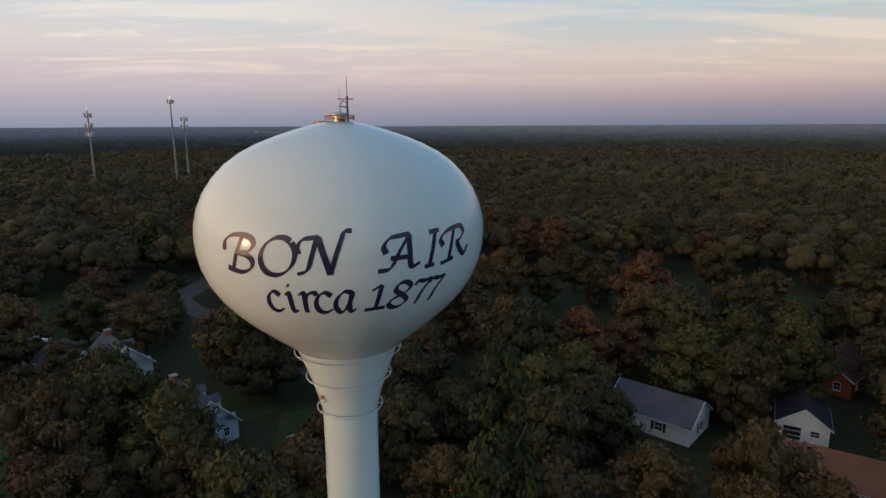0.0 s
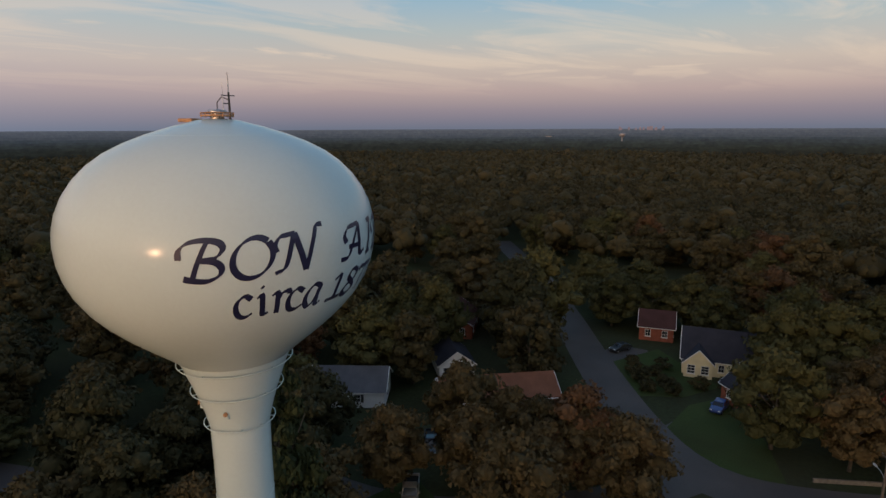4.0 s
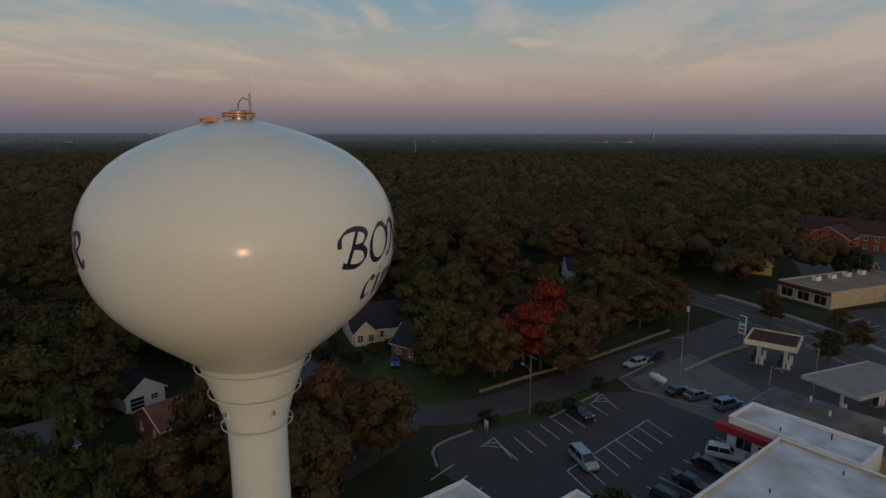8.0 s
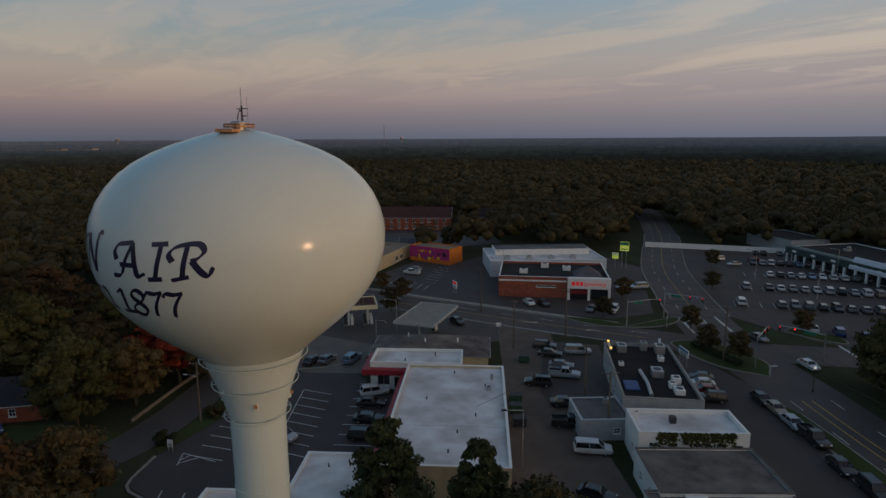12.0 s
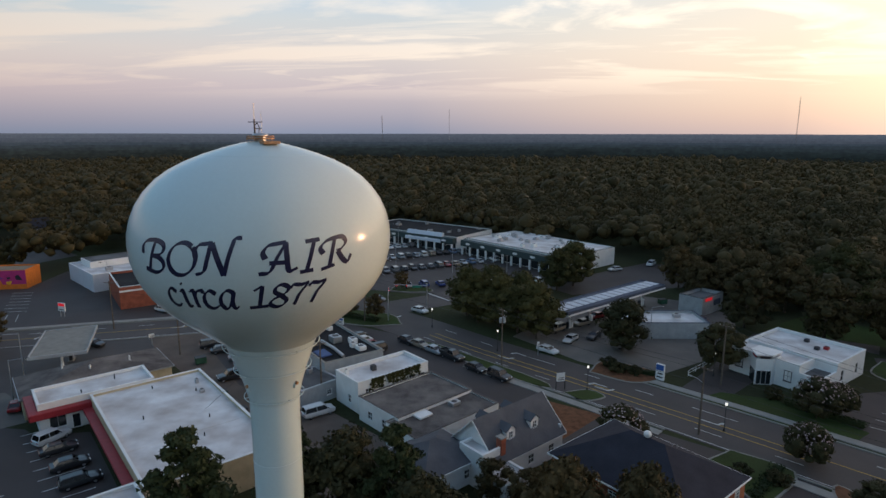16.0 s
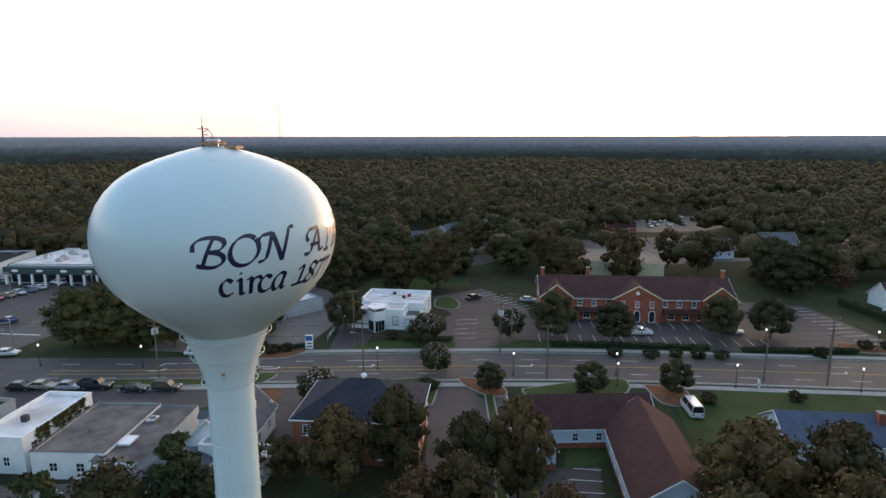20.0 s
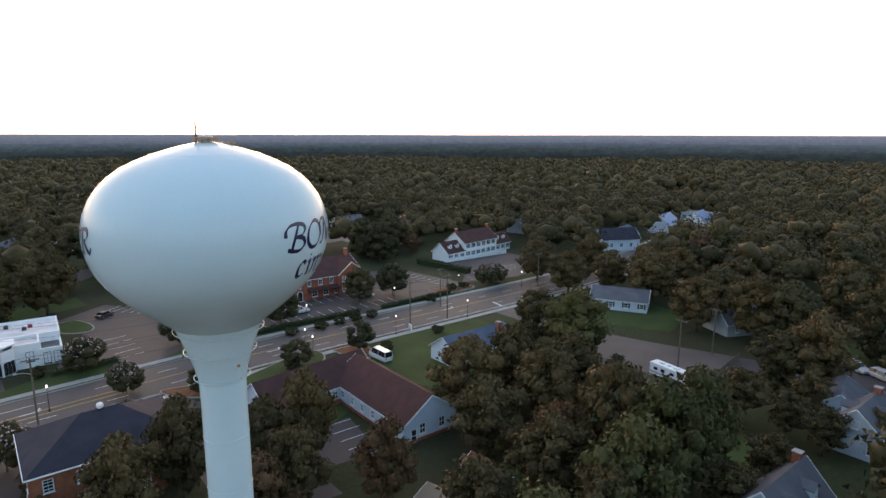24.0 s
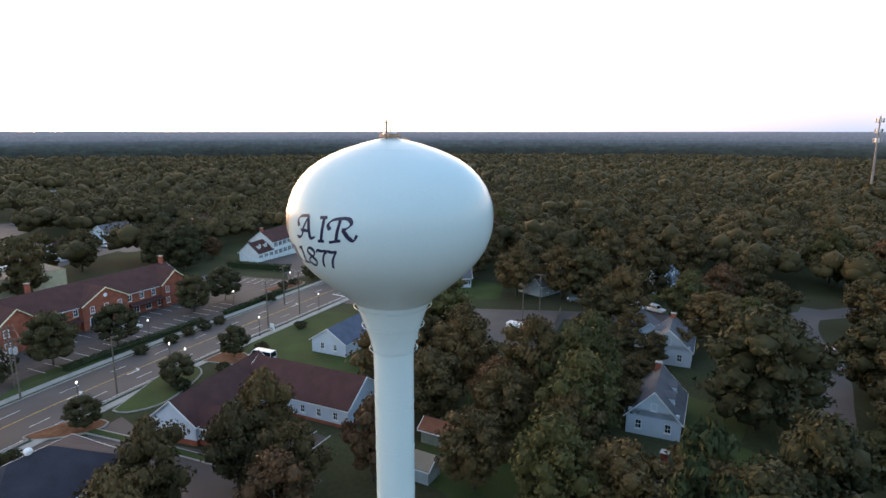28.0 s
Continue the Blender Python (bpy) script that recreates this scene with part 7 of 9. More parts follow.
mast = part("mast", rod([(0.45, -0.35, 42.3), (0.45, -0.35, 43.6)], 0.06, 8, 0.045), DARKSTEEL, tower)
part("whip", rod([(0.45, -0.35, 43.5), (0.45, -0.35, 44.45)], 0.03, 6, 0.018), STEEL, mast)
part("whip", rod([(0.12, -0.5, 42.5), (0.12, -0.5, 44.0)], 0.02, 6, 0.01), STEEL, mast)
part("cross_arm", rod([(0.05, -0.5, 43.45), (0.75, -0.23, 43.45)], 0.022, 6), DARKSTEEL, mast)
part("cross_arm", rod([(0.12, -0.5, 43.1), (0.45, -0.35, 43.1)], 0.025, 6), DARKSTEEL, mast)
part("cable_loop", rod([(0.45, -0.35, 43.25), (0.2, -0.15, 43.4), (0.03, 0.0, 43.15), (0.05, 0.05, 42.85), (0.25, 0.0, 42.55)], 0.025, 6), DARKSTEEL, mast)


def tank_radius(z):
    for (r0, z0), (r1, z1) in zip(PROFILE, PROFILE[1:]):
        if z1 <= z <= z0:
            return r0 + (r1 - r0) * (z0 - z) / (z0 - z1)
    return 6.8


# broad-pen italics: every letter as pen strokes in its own box
GLYPHS = {
    "B": [[(.02, .55), (.05, .78), (.25, .95), (.60, 1.0), (.90, .93), (.97, .78), (.80, .58), (.45, .52)], [(.66, 1.0), (.52, .70), (.38, .35), (.28, .06)],
          [(.10, .10), (.30, .04), (.60, .02), (.85, .14), (.92, .32), (.80, .47), (.5, .53)]],
    "O": [[(.5 + .44 * math.cos(.39 * k + .9) + .10 * math.sin(.39 * k + .9), .5 + .49 * math.sin(.39 * k + .9)) for k in range(17)]],
    "N": [[(.05, .49), (.03, .63), (.13, .80), (.29, .84), (.42, .86)], [(.38, .84), (.29, .46), (.19, .14), (.01, .04)], [(.40, .86), (.51, .41), (.60, .03)],
          [(.60, .03), (.71, .47), (.82, .84), (.87, .96), (1.0, .98)]],
    "A": [[(.20, .50), (.15, .69), (.29, .89), (.53, .94), (.75, .97)], [(.73, .94), (.5, .54), (.29, .11), (.01, .05)], [(.73, .97), (.74, .49), (.78, .11), (1.0, .17)],
          [(.29, .37), (.73, .37)]],
    "I": [[(.74, .97), (.32, .03)], [(.32, .94), (1.0, .97)], [(.02, .02), (.63, .05)]],
    "R": [[(.10, .51), (.03, .69), (.18, .87), (.48, .96), (.74, .95), (.82, .78), (.67, .60), (.51, .54)], [(.48, .96), (.35, .46), (.28, .08)], [(.03, .02), (.44, .12)],
          [(.54, .54), (.71, .25), (.87, .15), (.99, .37)]],
    "c": [[(.95, .82), (.6, .98), (.22, .75), (.1, .4), (.25, .08), (.6, .02), (.98, .18)]],
    "i": [[(.1, .82), (.45, .95), (.5, .5), (.55, .06), (.95, .12)], [(.38, 1.22), (.62, 1.34)]],
    "r": [[(.05, .85), (.35, .97), (.36, .5), (.35, .0)], [(.38, .65), (.6, .92), (.95, .98), (.98, .82)]],
    "a": [[(.85, .9), (.5, 1.0), (.15, .7), (.05, .3), (.25, .0), (.5, .15), (.75, .6), (.85, .95)], [(.82, .98), (.7, .4), (.72, .08), (.85, .03), (1.0, .15)]],
    "1": [[(.30, .8), (.72, 1.0)], [(.72, 1.0), (.62, .55), (.5, .05)], [(.0, .02), (.95, .07)]],
    "8": [[(.6, .52), (.3, .70), (.4, .93), (.7, 1.0), (.95, .85), (.85, .65), (.6, .52), (.2, .36), (.05, .15), (.3, .0), (.65, .05), (.85, .28), (.62, .5)]],
    "7": [[(.05, .80), (.2, .95), (.6, .93), (1.0, 1.0)], [(.98, 1.0), (.52, .5), (.28, .0)]],
}


def letter(ch, a0, a1, z0, z1, pen):
    """One painted letter between two compass angles, bent round the bulb and a few millimetres proud."""
    bm = bmesh.new()
    wide = radians(a1 - a0) * 6.75
    for k, stroke in enumerate(GLYPHS[ch]):
        line = spline([Vector((x * wide, z0 + y * (z1 - z0))) for x, y in stroke], 0.07)
        rows = []
        for i, p in enumerate(line):
            d = (line[min(i + 1, len(line) - 1)] - line[max(i - 1, 0)]).normalized()
            half = pen * (0.17 + 0.42 * abs(d.x * 0.62 - d.y * 0.78))
            row = []
            for s in (-1, -0.33, 0.33, 1):
                q = p + s * half * Vector((-d.y, d.x))
                r = tank_radius(q.y) + 0.010 + 0.002 * k
                a = radians(a0) + q.x / 6.75
                row.append(bm.verts.new((r * math.cos(a), r * math.sin(a), q.y)))
            rows.append(row)
        for r0, r1 in zip(rows, rows[1:]):
            for s in range(3):
                bm.faces.new((r0[s], r1[s], r1[s + 1], r0[s + 1]))
    part("lettering", bm, NAVY, tower, "navy painted lettering")


CAPS, LOWER, FIGURES = (36.58, 38.1), (34.94, 35.9), (34.94, 36.08)
for caps, small in (((-124, -110.5, -109, -95.5, -96, -77.8, -70, -54.5, -52.8, -46, -46, -30.0), (-109, -103, -102, -97.5, -97, -90.5, -91.5, -85, -84.5, -77, -74, -66, -65.5, -57, -56, -48.5, -49.5, -42)),
                    ((60.5, 73.7, 74.6, 88.0, 86.5, 105, 110, 124.6, 125.3, 134, 133.6, 148.2), (70, 76, 77, 81.5, 81.5, 88, 87, 93.5, 94, 101.5, 105.5, 113.5, 113.5, 121.5, 121.5, 129.3, 129, 136.8))):
    for k, ch in enumerate("BONAIR"):
        letter(ch, caps[2 * k], caps[2 * k + 1], CAPS[0], 38.36 if ch == "N" else CAPS[1], 0.235)
    for k, ch in enumerate("circa1877"):
        z0, z1 = LOWER if k < 5 else FIGURES
        letter(ch, small[2 * k], small[2 * k + 1], z0, z1, 0.22)

lv, lq = leaf_cards(VINE_LATER[1], VINE_LATER[2], 0.22, np.random.default_rng(6))
part("vine", to_mesh("vine", lv, [], lq, LEAF), LEAF, VINE_LATER[0], "green creeper hanging over the wall")

# ---- vehicles ----
# length, width, shoulder, roof height, then the cabin: base front and back, roof front and back (fractions of the length, from the nose)
CAR_SHAPES = {
    "sedan": (4.6, 1.82, 0.93, 1.45, 0.27, 0.90, 0.42, 0.76),
    "wagon": (4.80, 1.84, 0.95, 1.55, 0.29, 0.97, 0.42, 0.92),
    "suv": (4.75, 1.92, 1.05, 1.76, 0.28, 0.98, 0.40, 0.92),
    "minivan": (5.10, 1.98, 1.02, 1.78, 0.19, 0.98, 0.36, 0.94),
    "pickup": (5.60, 1.98, 1.06, 1.84, 0.27, 0.60, 0.37, 0.57),
    "van": (5.60, 2.02, 1.20, 2.25, 0.12, 0.99, 0.24, 0.97),
}
WHEEL_R = 0.335
tyre_mesh = mesh_of("tyre", lathe([(0.20, -0.10), (0.30, -0.11), (WHEEL_R, -0.07), (WHEEL_R, 0.07), (0.30, 0.11), (0.20, 0.10)], 11), TYRE, True)
rim_mesh = mesh_of("rim", lathe([(0.0, 0.085), (0.06, 0.095), (0.10, 0.075), (0.205, 0.095), (0.21, 0.0), (0.0, -0.02)], 12), RIM)


def cabin_corners(shape, inset=0.0):
    L, W, zs, zr, b0, b1, r0, r1 = shape
    lo = [(L * (0.5 - b0) - inset, W * 0.46 - inset), (L * (0.5 - b1) + inset, W * 0.46 - inset)]
    hi = [(L * (0.5 - r0) - inset, W * 0.37 - inset), (L * (0.5 - r1) + inset, W * 0.37 - inset)]
    return lo, hi


def car_body(kind, shape):
    L, W, zs, zr, b0, b1, r0, r1 = shape
    h, w = L / 2, W / 2
    hood = zs - (0.05 if kind in ("sedan", "wagon") else 0.02)
    stations = [(h, 0.80, 0.42, hood - 0.32), (h - 0.10, 0.90, 0.30, hood - 0.16), (h - 0.45, 0.985, 0.25, hood - 0.07), (L * (0.5 - b0), 1.0, 0.24, zs), (0.0, 1.0, 0.24, zs + 0.01),
                (-h + 0.55, 1.0, 0.25, zs), (-h + 0.12, 0.95, 0.30, zs - 0.03), (-h, 0.86, 0.42, zs - 0.14)]
    bm = bmesh.new()
    rings = []
    for x, f, zb, zt in stations:
        y = w * f
        rings.append([bm.verts.new(c) for c in ((x, -y * 0.90, zb), (x, -y, zb + 0.16), (x, -y, (zb + zt) / 2 + 0.12), (x, -y * 0.93, zt), (x, 0, zt + 0.025), (x, y * 0.93, zt), (x, y, (zb + zt) / 2 + 0.12), (x, y, zb + 0.16), (x, y * 0.90, zb))])
    for p, q in zip(rings, rings[1:]):
        for k in range(9):
            bm.faces.new((p[k], p[(k + 1) % 9], q[(k + 1) % 9], q[k]))
    bm.faces.new(rings[0])
    bm.faces.new(rings[-1][::-1])
    # mirrors
    for s in (-1, 1):
        add_box(bm, L * (0.5 - b0) - 0.55, s * w - 0.02 if s > 0 else -w - 0.20, zs + 0.02, L * (0.5 - b0) - 0.40, s * w + 0.20 if s > 0 else -w + 0.02, zs + 0.17)
    bmesh.ops.recalc_face_normals(bm, faces=bm.faces)
    return bm


def car_roof(kind, shape):
    """The painted roof panel with its pillars."""
    L, W, zs, zr, b0, b1, r0, r1 = shape
    lo, hi = cabin_corners(shape)
    bm = bmesh.new()
    (fx, fy), (bx, by) = hi
    ring0 = [bm.verts.new(c) for c in ((fx + 0.05, -fy - 0.03, zr - 0.07), (fx + 0.05, fy + 0.03, zr - 0.07), (bx - 0.05, by + 0.03, zr - 0.07), (bx - 0.05, -by - 0.03, zr - 0.07))]
    ring1 = [bm.verts.new(c) for c in ((fx - 0.08, -fy + 0.10, zr), (fx - 0.08, fy - 0.10, zr), (bx + 0.08, by - 0.10, zr), (bx + 0.08, -by + 0.10, zr))]
    for k in range(4):
        bm.faces.new((ring0[k], ring0[(k + 1) % 4], ring1[(k + 1) % 4], ring1[k]))
    bm.faces.new(ring1)
    bm.faces.new(ring0[::-1])
    for s in (-1, 1):
        for (x0, y0), (x1, y1) in ((lo[0], hi[0]), (lo[1], hi[1])):
            tube(bm, [(x0, s * y0, zs - 0.02), (x1, s * y1, zr - 0.06)], 0.05, 5)
        m = (lo[0][0] + lo[1][0]) / 2 - 0.1
        tube(bm, [(m, s * lo[0][1], zs - 0.02), (m, s * hi[0][1], zr - 0.06)], 0.045, 5)
        if kind in ("suv", "minivan", "wagon"):
            tube(bm, [(fx - 0.3, s * (fy - 0.04), zr + 0.03), (bx + 0.2, s * (by - 0.04), zr + 0.03)], 0.02, 5)
    bmesh.ops.recalc_face_normals(bm, faces=bm.faces)
    return bm


def pane(quad, thick=0.03):
    """A slab of glass from four corners, thickened inwards."""
    bm = bmesh.new()
    q = [Vector(p) for p in quad]
    n = (q[1] - q[0]).cross(q[3] - q[0]).normalized() * thick
    a = [bm.verts.new(p) for p in q]
    b = [bm.verts.new(p - n) for p in q]
    bm.faces.new(a)
    bm.faces.new(b[::-1])
    for k in range(4):
        bm.faces.new((a[k], b[k], b[(k + 1) % 4], a[(k + 1) % 4]))
    bmesh.ops.recalc_face_normals(bm, faces=bm.faces)
    return bm


CAR_WORDS = {"sedan": "sedan", "wagon": "estate car", "suv": "sport utility car", "minivan": "minivan", "pickup": "pickup truck", "van": "panel van"}
CAR_NAMES = {"sedan": "car", "wagon": "car", "suv": "car", "minivan": "minivan", "pickup": "pickup_truck", "van": "van"}
COLOUR_WORDS = {"white": "white", "silver": "silver", "grey": "dark grey", "dark": "black", "blue": "bright blue", "steel_blue": "pale blue", "red": "dark red", "tan": "beige"}
CAR_MESH, CARS = {}, {}


def car_meshes(kind):
    if kind in CAR_MESH:
        return CAR_MESH[kind]
    s = CAR_SHAPES[kind]
    L, W, zs, zr, b0, b1, r0, r1 = s
    lo, hi = cabin_corners(s, 0.012)
    (x0, y0), (x1, y1) = lo
    (u0, v0), (u1, v1) = hi
    a, b = zs - 0.03, zr - 0.07
    glass = {"windscreen": [pane([(x0, -y0, a), (x0, y0, a), (u0, v0, b), (u0, -v0, b)])], "rear_window": [pane([(x1, y1, a), (x1, -y1, a), (u1, -v1, b), (u1, v1, b)])],
             "side_window": [pane([(x0, y0, a), (x1, y1, a), (u1, v1, b), (u0, v0, b)]), pane([(x1, -y1, a), (x0, -y0, a), (u0, -v0, b), (u1, -v1, b)])]}
    CAR_MESH[kind] = {n: [mesh_of(n, g, CARGLASS) for g in l] for n, l in glass.items()}
    return CAR_MESH[kind]


def car(kind, colour, x, y, turn, far=False, note="parked on asphalt", group=""):
    key = (kind, colour, far)
    m = pose(x, y, 0.03, 0, 0, turn)
    label = "%s %s %s" % (COLOUR_WORDS[colour], CAR_WORDS[kind], note)
    if key in CARS:
        ob = copy_thing(CARS[key], Matrix())
        ob.matrix_basis = m
        return tagged(ob, label, "car" if kind not in ("pickup", "van", "minivan") else kind, group)
    s = CAR_SHAPES[kind]
    L, W, zs, zr = s[:4]
    paint = CARPAINT[colour]
    ob = thing(CAR_NAMES[kind], 0, 0, 0, 0, label, "car" if kind not in ("pickup", "van", "minivan") else kind, group)
    ob.matrix_basis = m
    part("body", car_body(kind, s), paint, ob)
    part("roof", car_roof(kind, s), paint, ob)
    gl = car_meshes(kind)
    for n in gl:
        for me in gl[n]:
            part(n, me, CARGLASS, ob)
    if kind == "pickup":
        bm = bmesh.new()
        add_box(bm, -L / 2 + 0.10, -W / 2 + 0.10, zs + 0.028, -L * 0.12, W / 2 - 0.10, zs + 0.034)
        part("bed_liner", bm, TYRE, ob, "black bed liner")
        bm = bmesh.new()
        for c in ((-L / 2 + 0.02, -W / 2 + 0.03, -L * 0.11, -W / 2 + 0.12), (-L / 2 + 0.02, W / 2 - 0.12, -L * 0.11, W / 2 - 0.03), (-L / 2 + 0.02, -W / 2 + 0.12, -L / 2 + 0.10, W / 2 - 0.12)):
            add_box(bm, c[0], c[1], zs - 0.1, c[2], c[3], zs + 0.34)
        part("bed_side", bm, paint, ob)
    for fx in (0.31, -0.30):
        for sy in (-1, 1):
            w = part("wheel", tyre_mesh, TYRE, ob)
            w.matrix_basis = pose(fx * L, sy * (W / 2 - 0.11), WHEEL_R - 0.03, -90 * sy, 0, 0)
            if not far:
                part("rim", rim_mesh, RIM, w)
    if not far:
        for sy in (-1, 1):
            y0 = sy * W * 0.33
            part("headlight", box(L / 2 - 0.16, y0 - 0.17, zs - 0.30, L / 2 - 0.015, y0 + 0.17, zs - 0.14, 0.02), HEADW, ob)
            part("tail_light", box(-L / 2 - 0.012, y0 - 0.13, zs - 0.40, -L / 2 + 0.12, y0 + 0.17, zs - 0.12, 0.02), TAILRED, ob)
    CARS[key] = ob
    return ob


SHOPS = "cars parked at the white-roofed shops"
for kind, colour, x, y, turn in (("minivan", "silver", 46.6, -21.0, 205), ("suv", "white", 50.5, -39.5, -110), ("pickup", "dark", 60.4, -21.4, 214), ("sedan", "dark", 43.0, -33.5, 226), ("wagon", "dark", 39.0, -30.2, 226),
                                 ("sedan", "dark", 47.3, -36.8, 226)):
    car(kind, colour, x, y, turn, note="in a painted stall", group=SHOPS)
for kind, colour, x, y, turn in (("wagon", "silver", 81.5, -33.3, 130), ("suv", "dark", 85.4, -37.2, 130), ("sedan", "dark", 70.1, -38.3, -60), ("sedan", "grey", 68.9, -40.8, -60), ("suv", "steel_blue", 66.1, -44.6, -60),
                                 ("sedan", "red", 63.6, -48.0, -60)):
    car(kind, colour, x, y, turn, note="beside the filling station kiosk", group="cars at the filling station")
for kind, colour, x, y, turn in (("pickup", "silver", 34.9, -69.5, 215), ("sedan", "grey", 38.0, -72.4, 215), ("minivan", "silver", 40.7, -80.8, 225), ("suv", "dark", 46.8, -78.0, 215), ("sedan", "dark", 43.4, -75.6, 215), ("suv", "dark", 35.5, -63.2, 40),
                                 ("pickup", "dark", 22.4, -55.4, 225), ("minivan", "white", 15.7, -51.8, 222), ("sedan", "dark", 9.0, -43.5, 200), ("sedan", "dark", 27.4, -60.4, 225)):
    car(kind, colour, x, y, turn, note="in the yard behind the shops", group="vehicles in the back yard")
for kind, colour, x, y, turn in (("sedan", "dark", 18.6, -86.4, 40), ("sedan", "white", 17.2, -84.0, 40), ("sedan", "red", 15.4, -81.8, 40), ("suv", "dark", 13.2, -79.6, 40), ("sedan", "dark", 7.8, -85.4, 140),
                                 ("sedan", "tan", 4.9, -83.5, 140), ("sedan", "silver", 1.3, -80.4, 140), ("pickup", "dark", -2.4, -77.8, 140), ("sedan", "dark", -7.4, -72.3, 138), ("suv", "dark", -11.8, -69.2, 138)):
    car(kind, colour, x, y, turn, note="on the roadside parking strip", group="cars on the roadside strip")
for kind, colour, x, y, turn in (("sedan", "white", 71.0, -100.0, 155), ("sedan", "dark", 68.0, -102.2, 155), ("sedan", "grey", 57.0, -107.0, 115), ("suv", "white", 52.9, -110.5, 115), ("minivan", "silver", 61.8, -135.5, 60),
                                 ("pickup", "white", 118.5, -98.0, 20), ("wagon", "silver", 122.0, -101.5, 20), ("sedan", "dark", 64.0, -131.0, 60)):
    car(kind, colour, x, y, turn, far=True, note="in the pharmacy car park", group="cars round the pharmacy")
for kind, colour, x, y, turn in (("suv", "dark", 200, -111, 30), ("suv", "silver", 194, -108, 30), ("sedan", "dark", 188, -104, 30), ("sedan", "white", 182, -120, 30)):
    car(kind, colour, x, y, turn, far=True, note="in the school car park", group="cars at the school")
for kind, colour, x, y, turn in (("sedan", "dark", 71.0, -75.6, 172), ("sedan", "white", 141, -236, 60), ("sedan", "white", 8.5, -107.0, 145), ("suv", "white", 66, -190, 60), ("sedan", "silver", 58.5, -186, 60), ("sedan", "red", 57.5, -199, 240),
                                 ("sedan", "grey", 21, -115.8, 150), ("sedan", "white", -21.0, -83.3, 140), ("sedan", "white", -46, -159, 30), ("suv", "white", -59, -168, 60)):
    car(kind, colour, x, y, turn, far=True, note="on the open road", group="cars on the road")
for kind, colour, x, y, turn in (("sedan", "white", -26.1, -90.5, 60), ("sedan", "dark", -31.2, -93.2, 60), ("suv", "tan", -23.6, -96.8, 50), ("minivan", "silver", -36.5, -88.5, 30), ("sedan", "dark", -37.6, -112.8, 40), ("pickup", "grey", -41, -119.7, 40),
                                 ("sedan", "dark", -57.5, -107, 80), ("sedan", "red", -33.5, -107.5, 40), ("sedan", "tan", -29.6, -101.8, 40)):
    car(kind, colour, x, y, turn, far=True, note="on the second forecourt", group="cars at the second filling station")
for kind, colour, x, y, turn, note in (("pickup", "white", -100.5, -34.6, 135, "before the brick offices"), ("van", "white", -73.8, -7.7, 228, "beside the brown-roofed building"), ("sedan", "white", -117, -22, 130, "before the brick offices"),
                                       ("sedan", "white", -110, -52.5, 135, "behind the brick offices"), ("sedan", "red", -41.5, 97.6, 134, "on the side street"), ("sedan", "silver", -36.2, 92.6, 134, "on the side street"),
                                       ("sedan", "blue", 76.0, 10.3, 190, "on a cottage driveway"), ("sedan", "dark", 86.0, 34.4, 170, "on the cream house driveway"), ("sedan", "blue", -12.2, 61.0, 160, "on a driveway under trees"),
                                       ("pickup", "dark", 35.7, 29.8, 230, "beside a shed under trees"), ("pickup", "tan", 27.0, 22.8, 230, "beside a shed under trees"), ("suv", "white", -80.0, 81.0, 20, "on a cottage driveway"),
                                       ("suv", "white", -76.0, 83.5, 20, "on a cottage driveway"), ("sedan", "grey", -90.0, 70.0, 60, "beside the side street"), ("sedan", "dark", -91.5, -79.0, 175, "in the bank car park"),
                                       ("sedan", "silver", -101, -68, 135, "behind the brick offices")):
    car(kind, colour, x, y, turn, note=note)
pick = random.Random(5)
for k in range(5):
    o = Vector((36, -138)) + k * Vector((6.5, -17.5))
    for i in range(18):
        spot = o + Vector((-46, -30)) * (1.0 - 0.04 * k) * ((i + 0.5) / 18) + Vector((1.3, -2.3))
        full = 0.96 if 2 < i < 15 and k < 4 else 0.7
        if pick.random() > full:
            continue
        car(pick.choice(("sedan", "suv", "sedan", "wagon", "suv", "minivan", "sedan")), pick.choice(("white", "silver", "dark", "grey", "silver", "white", "red", "steel_blue", "dark", "tan")), spot.x, spot.y,
            -60.5 + 180 * (pick.random() < 0.4) + pick.uniform(-3, 3), far=True, note="in the mall car park", group="cars in the mall car park")
for i in range(11):
    q = Vector((30, -124)) + Vector((-4.6, -1.3)) * i
    if i % 4 != 3:
        car(pick.choice(("sedan", "suv", "wagon")), pick.choice(("white", "silver", "dark", "blue", "grey")), q.x - 14, q.y - 7, -62, far=True, note="in the mall car park", group="cars in the mall car park")
for i in range(16):
    q = Vector((-196, -72)) + Vector((-2.4, 2.1)) * i
    if pick.random() < 0.7:
        car(pick.choice(("sedan", "suv")), pick.choice(("white", "silver", "dark", "grey")), q.x, q.y, 40, far=True, note="behind the brick offices", group="cars behind the offices")

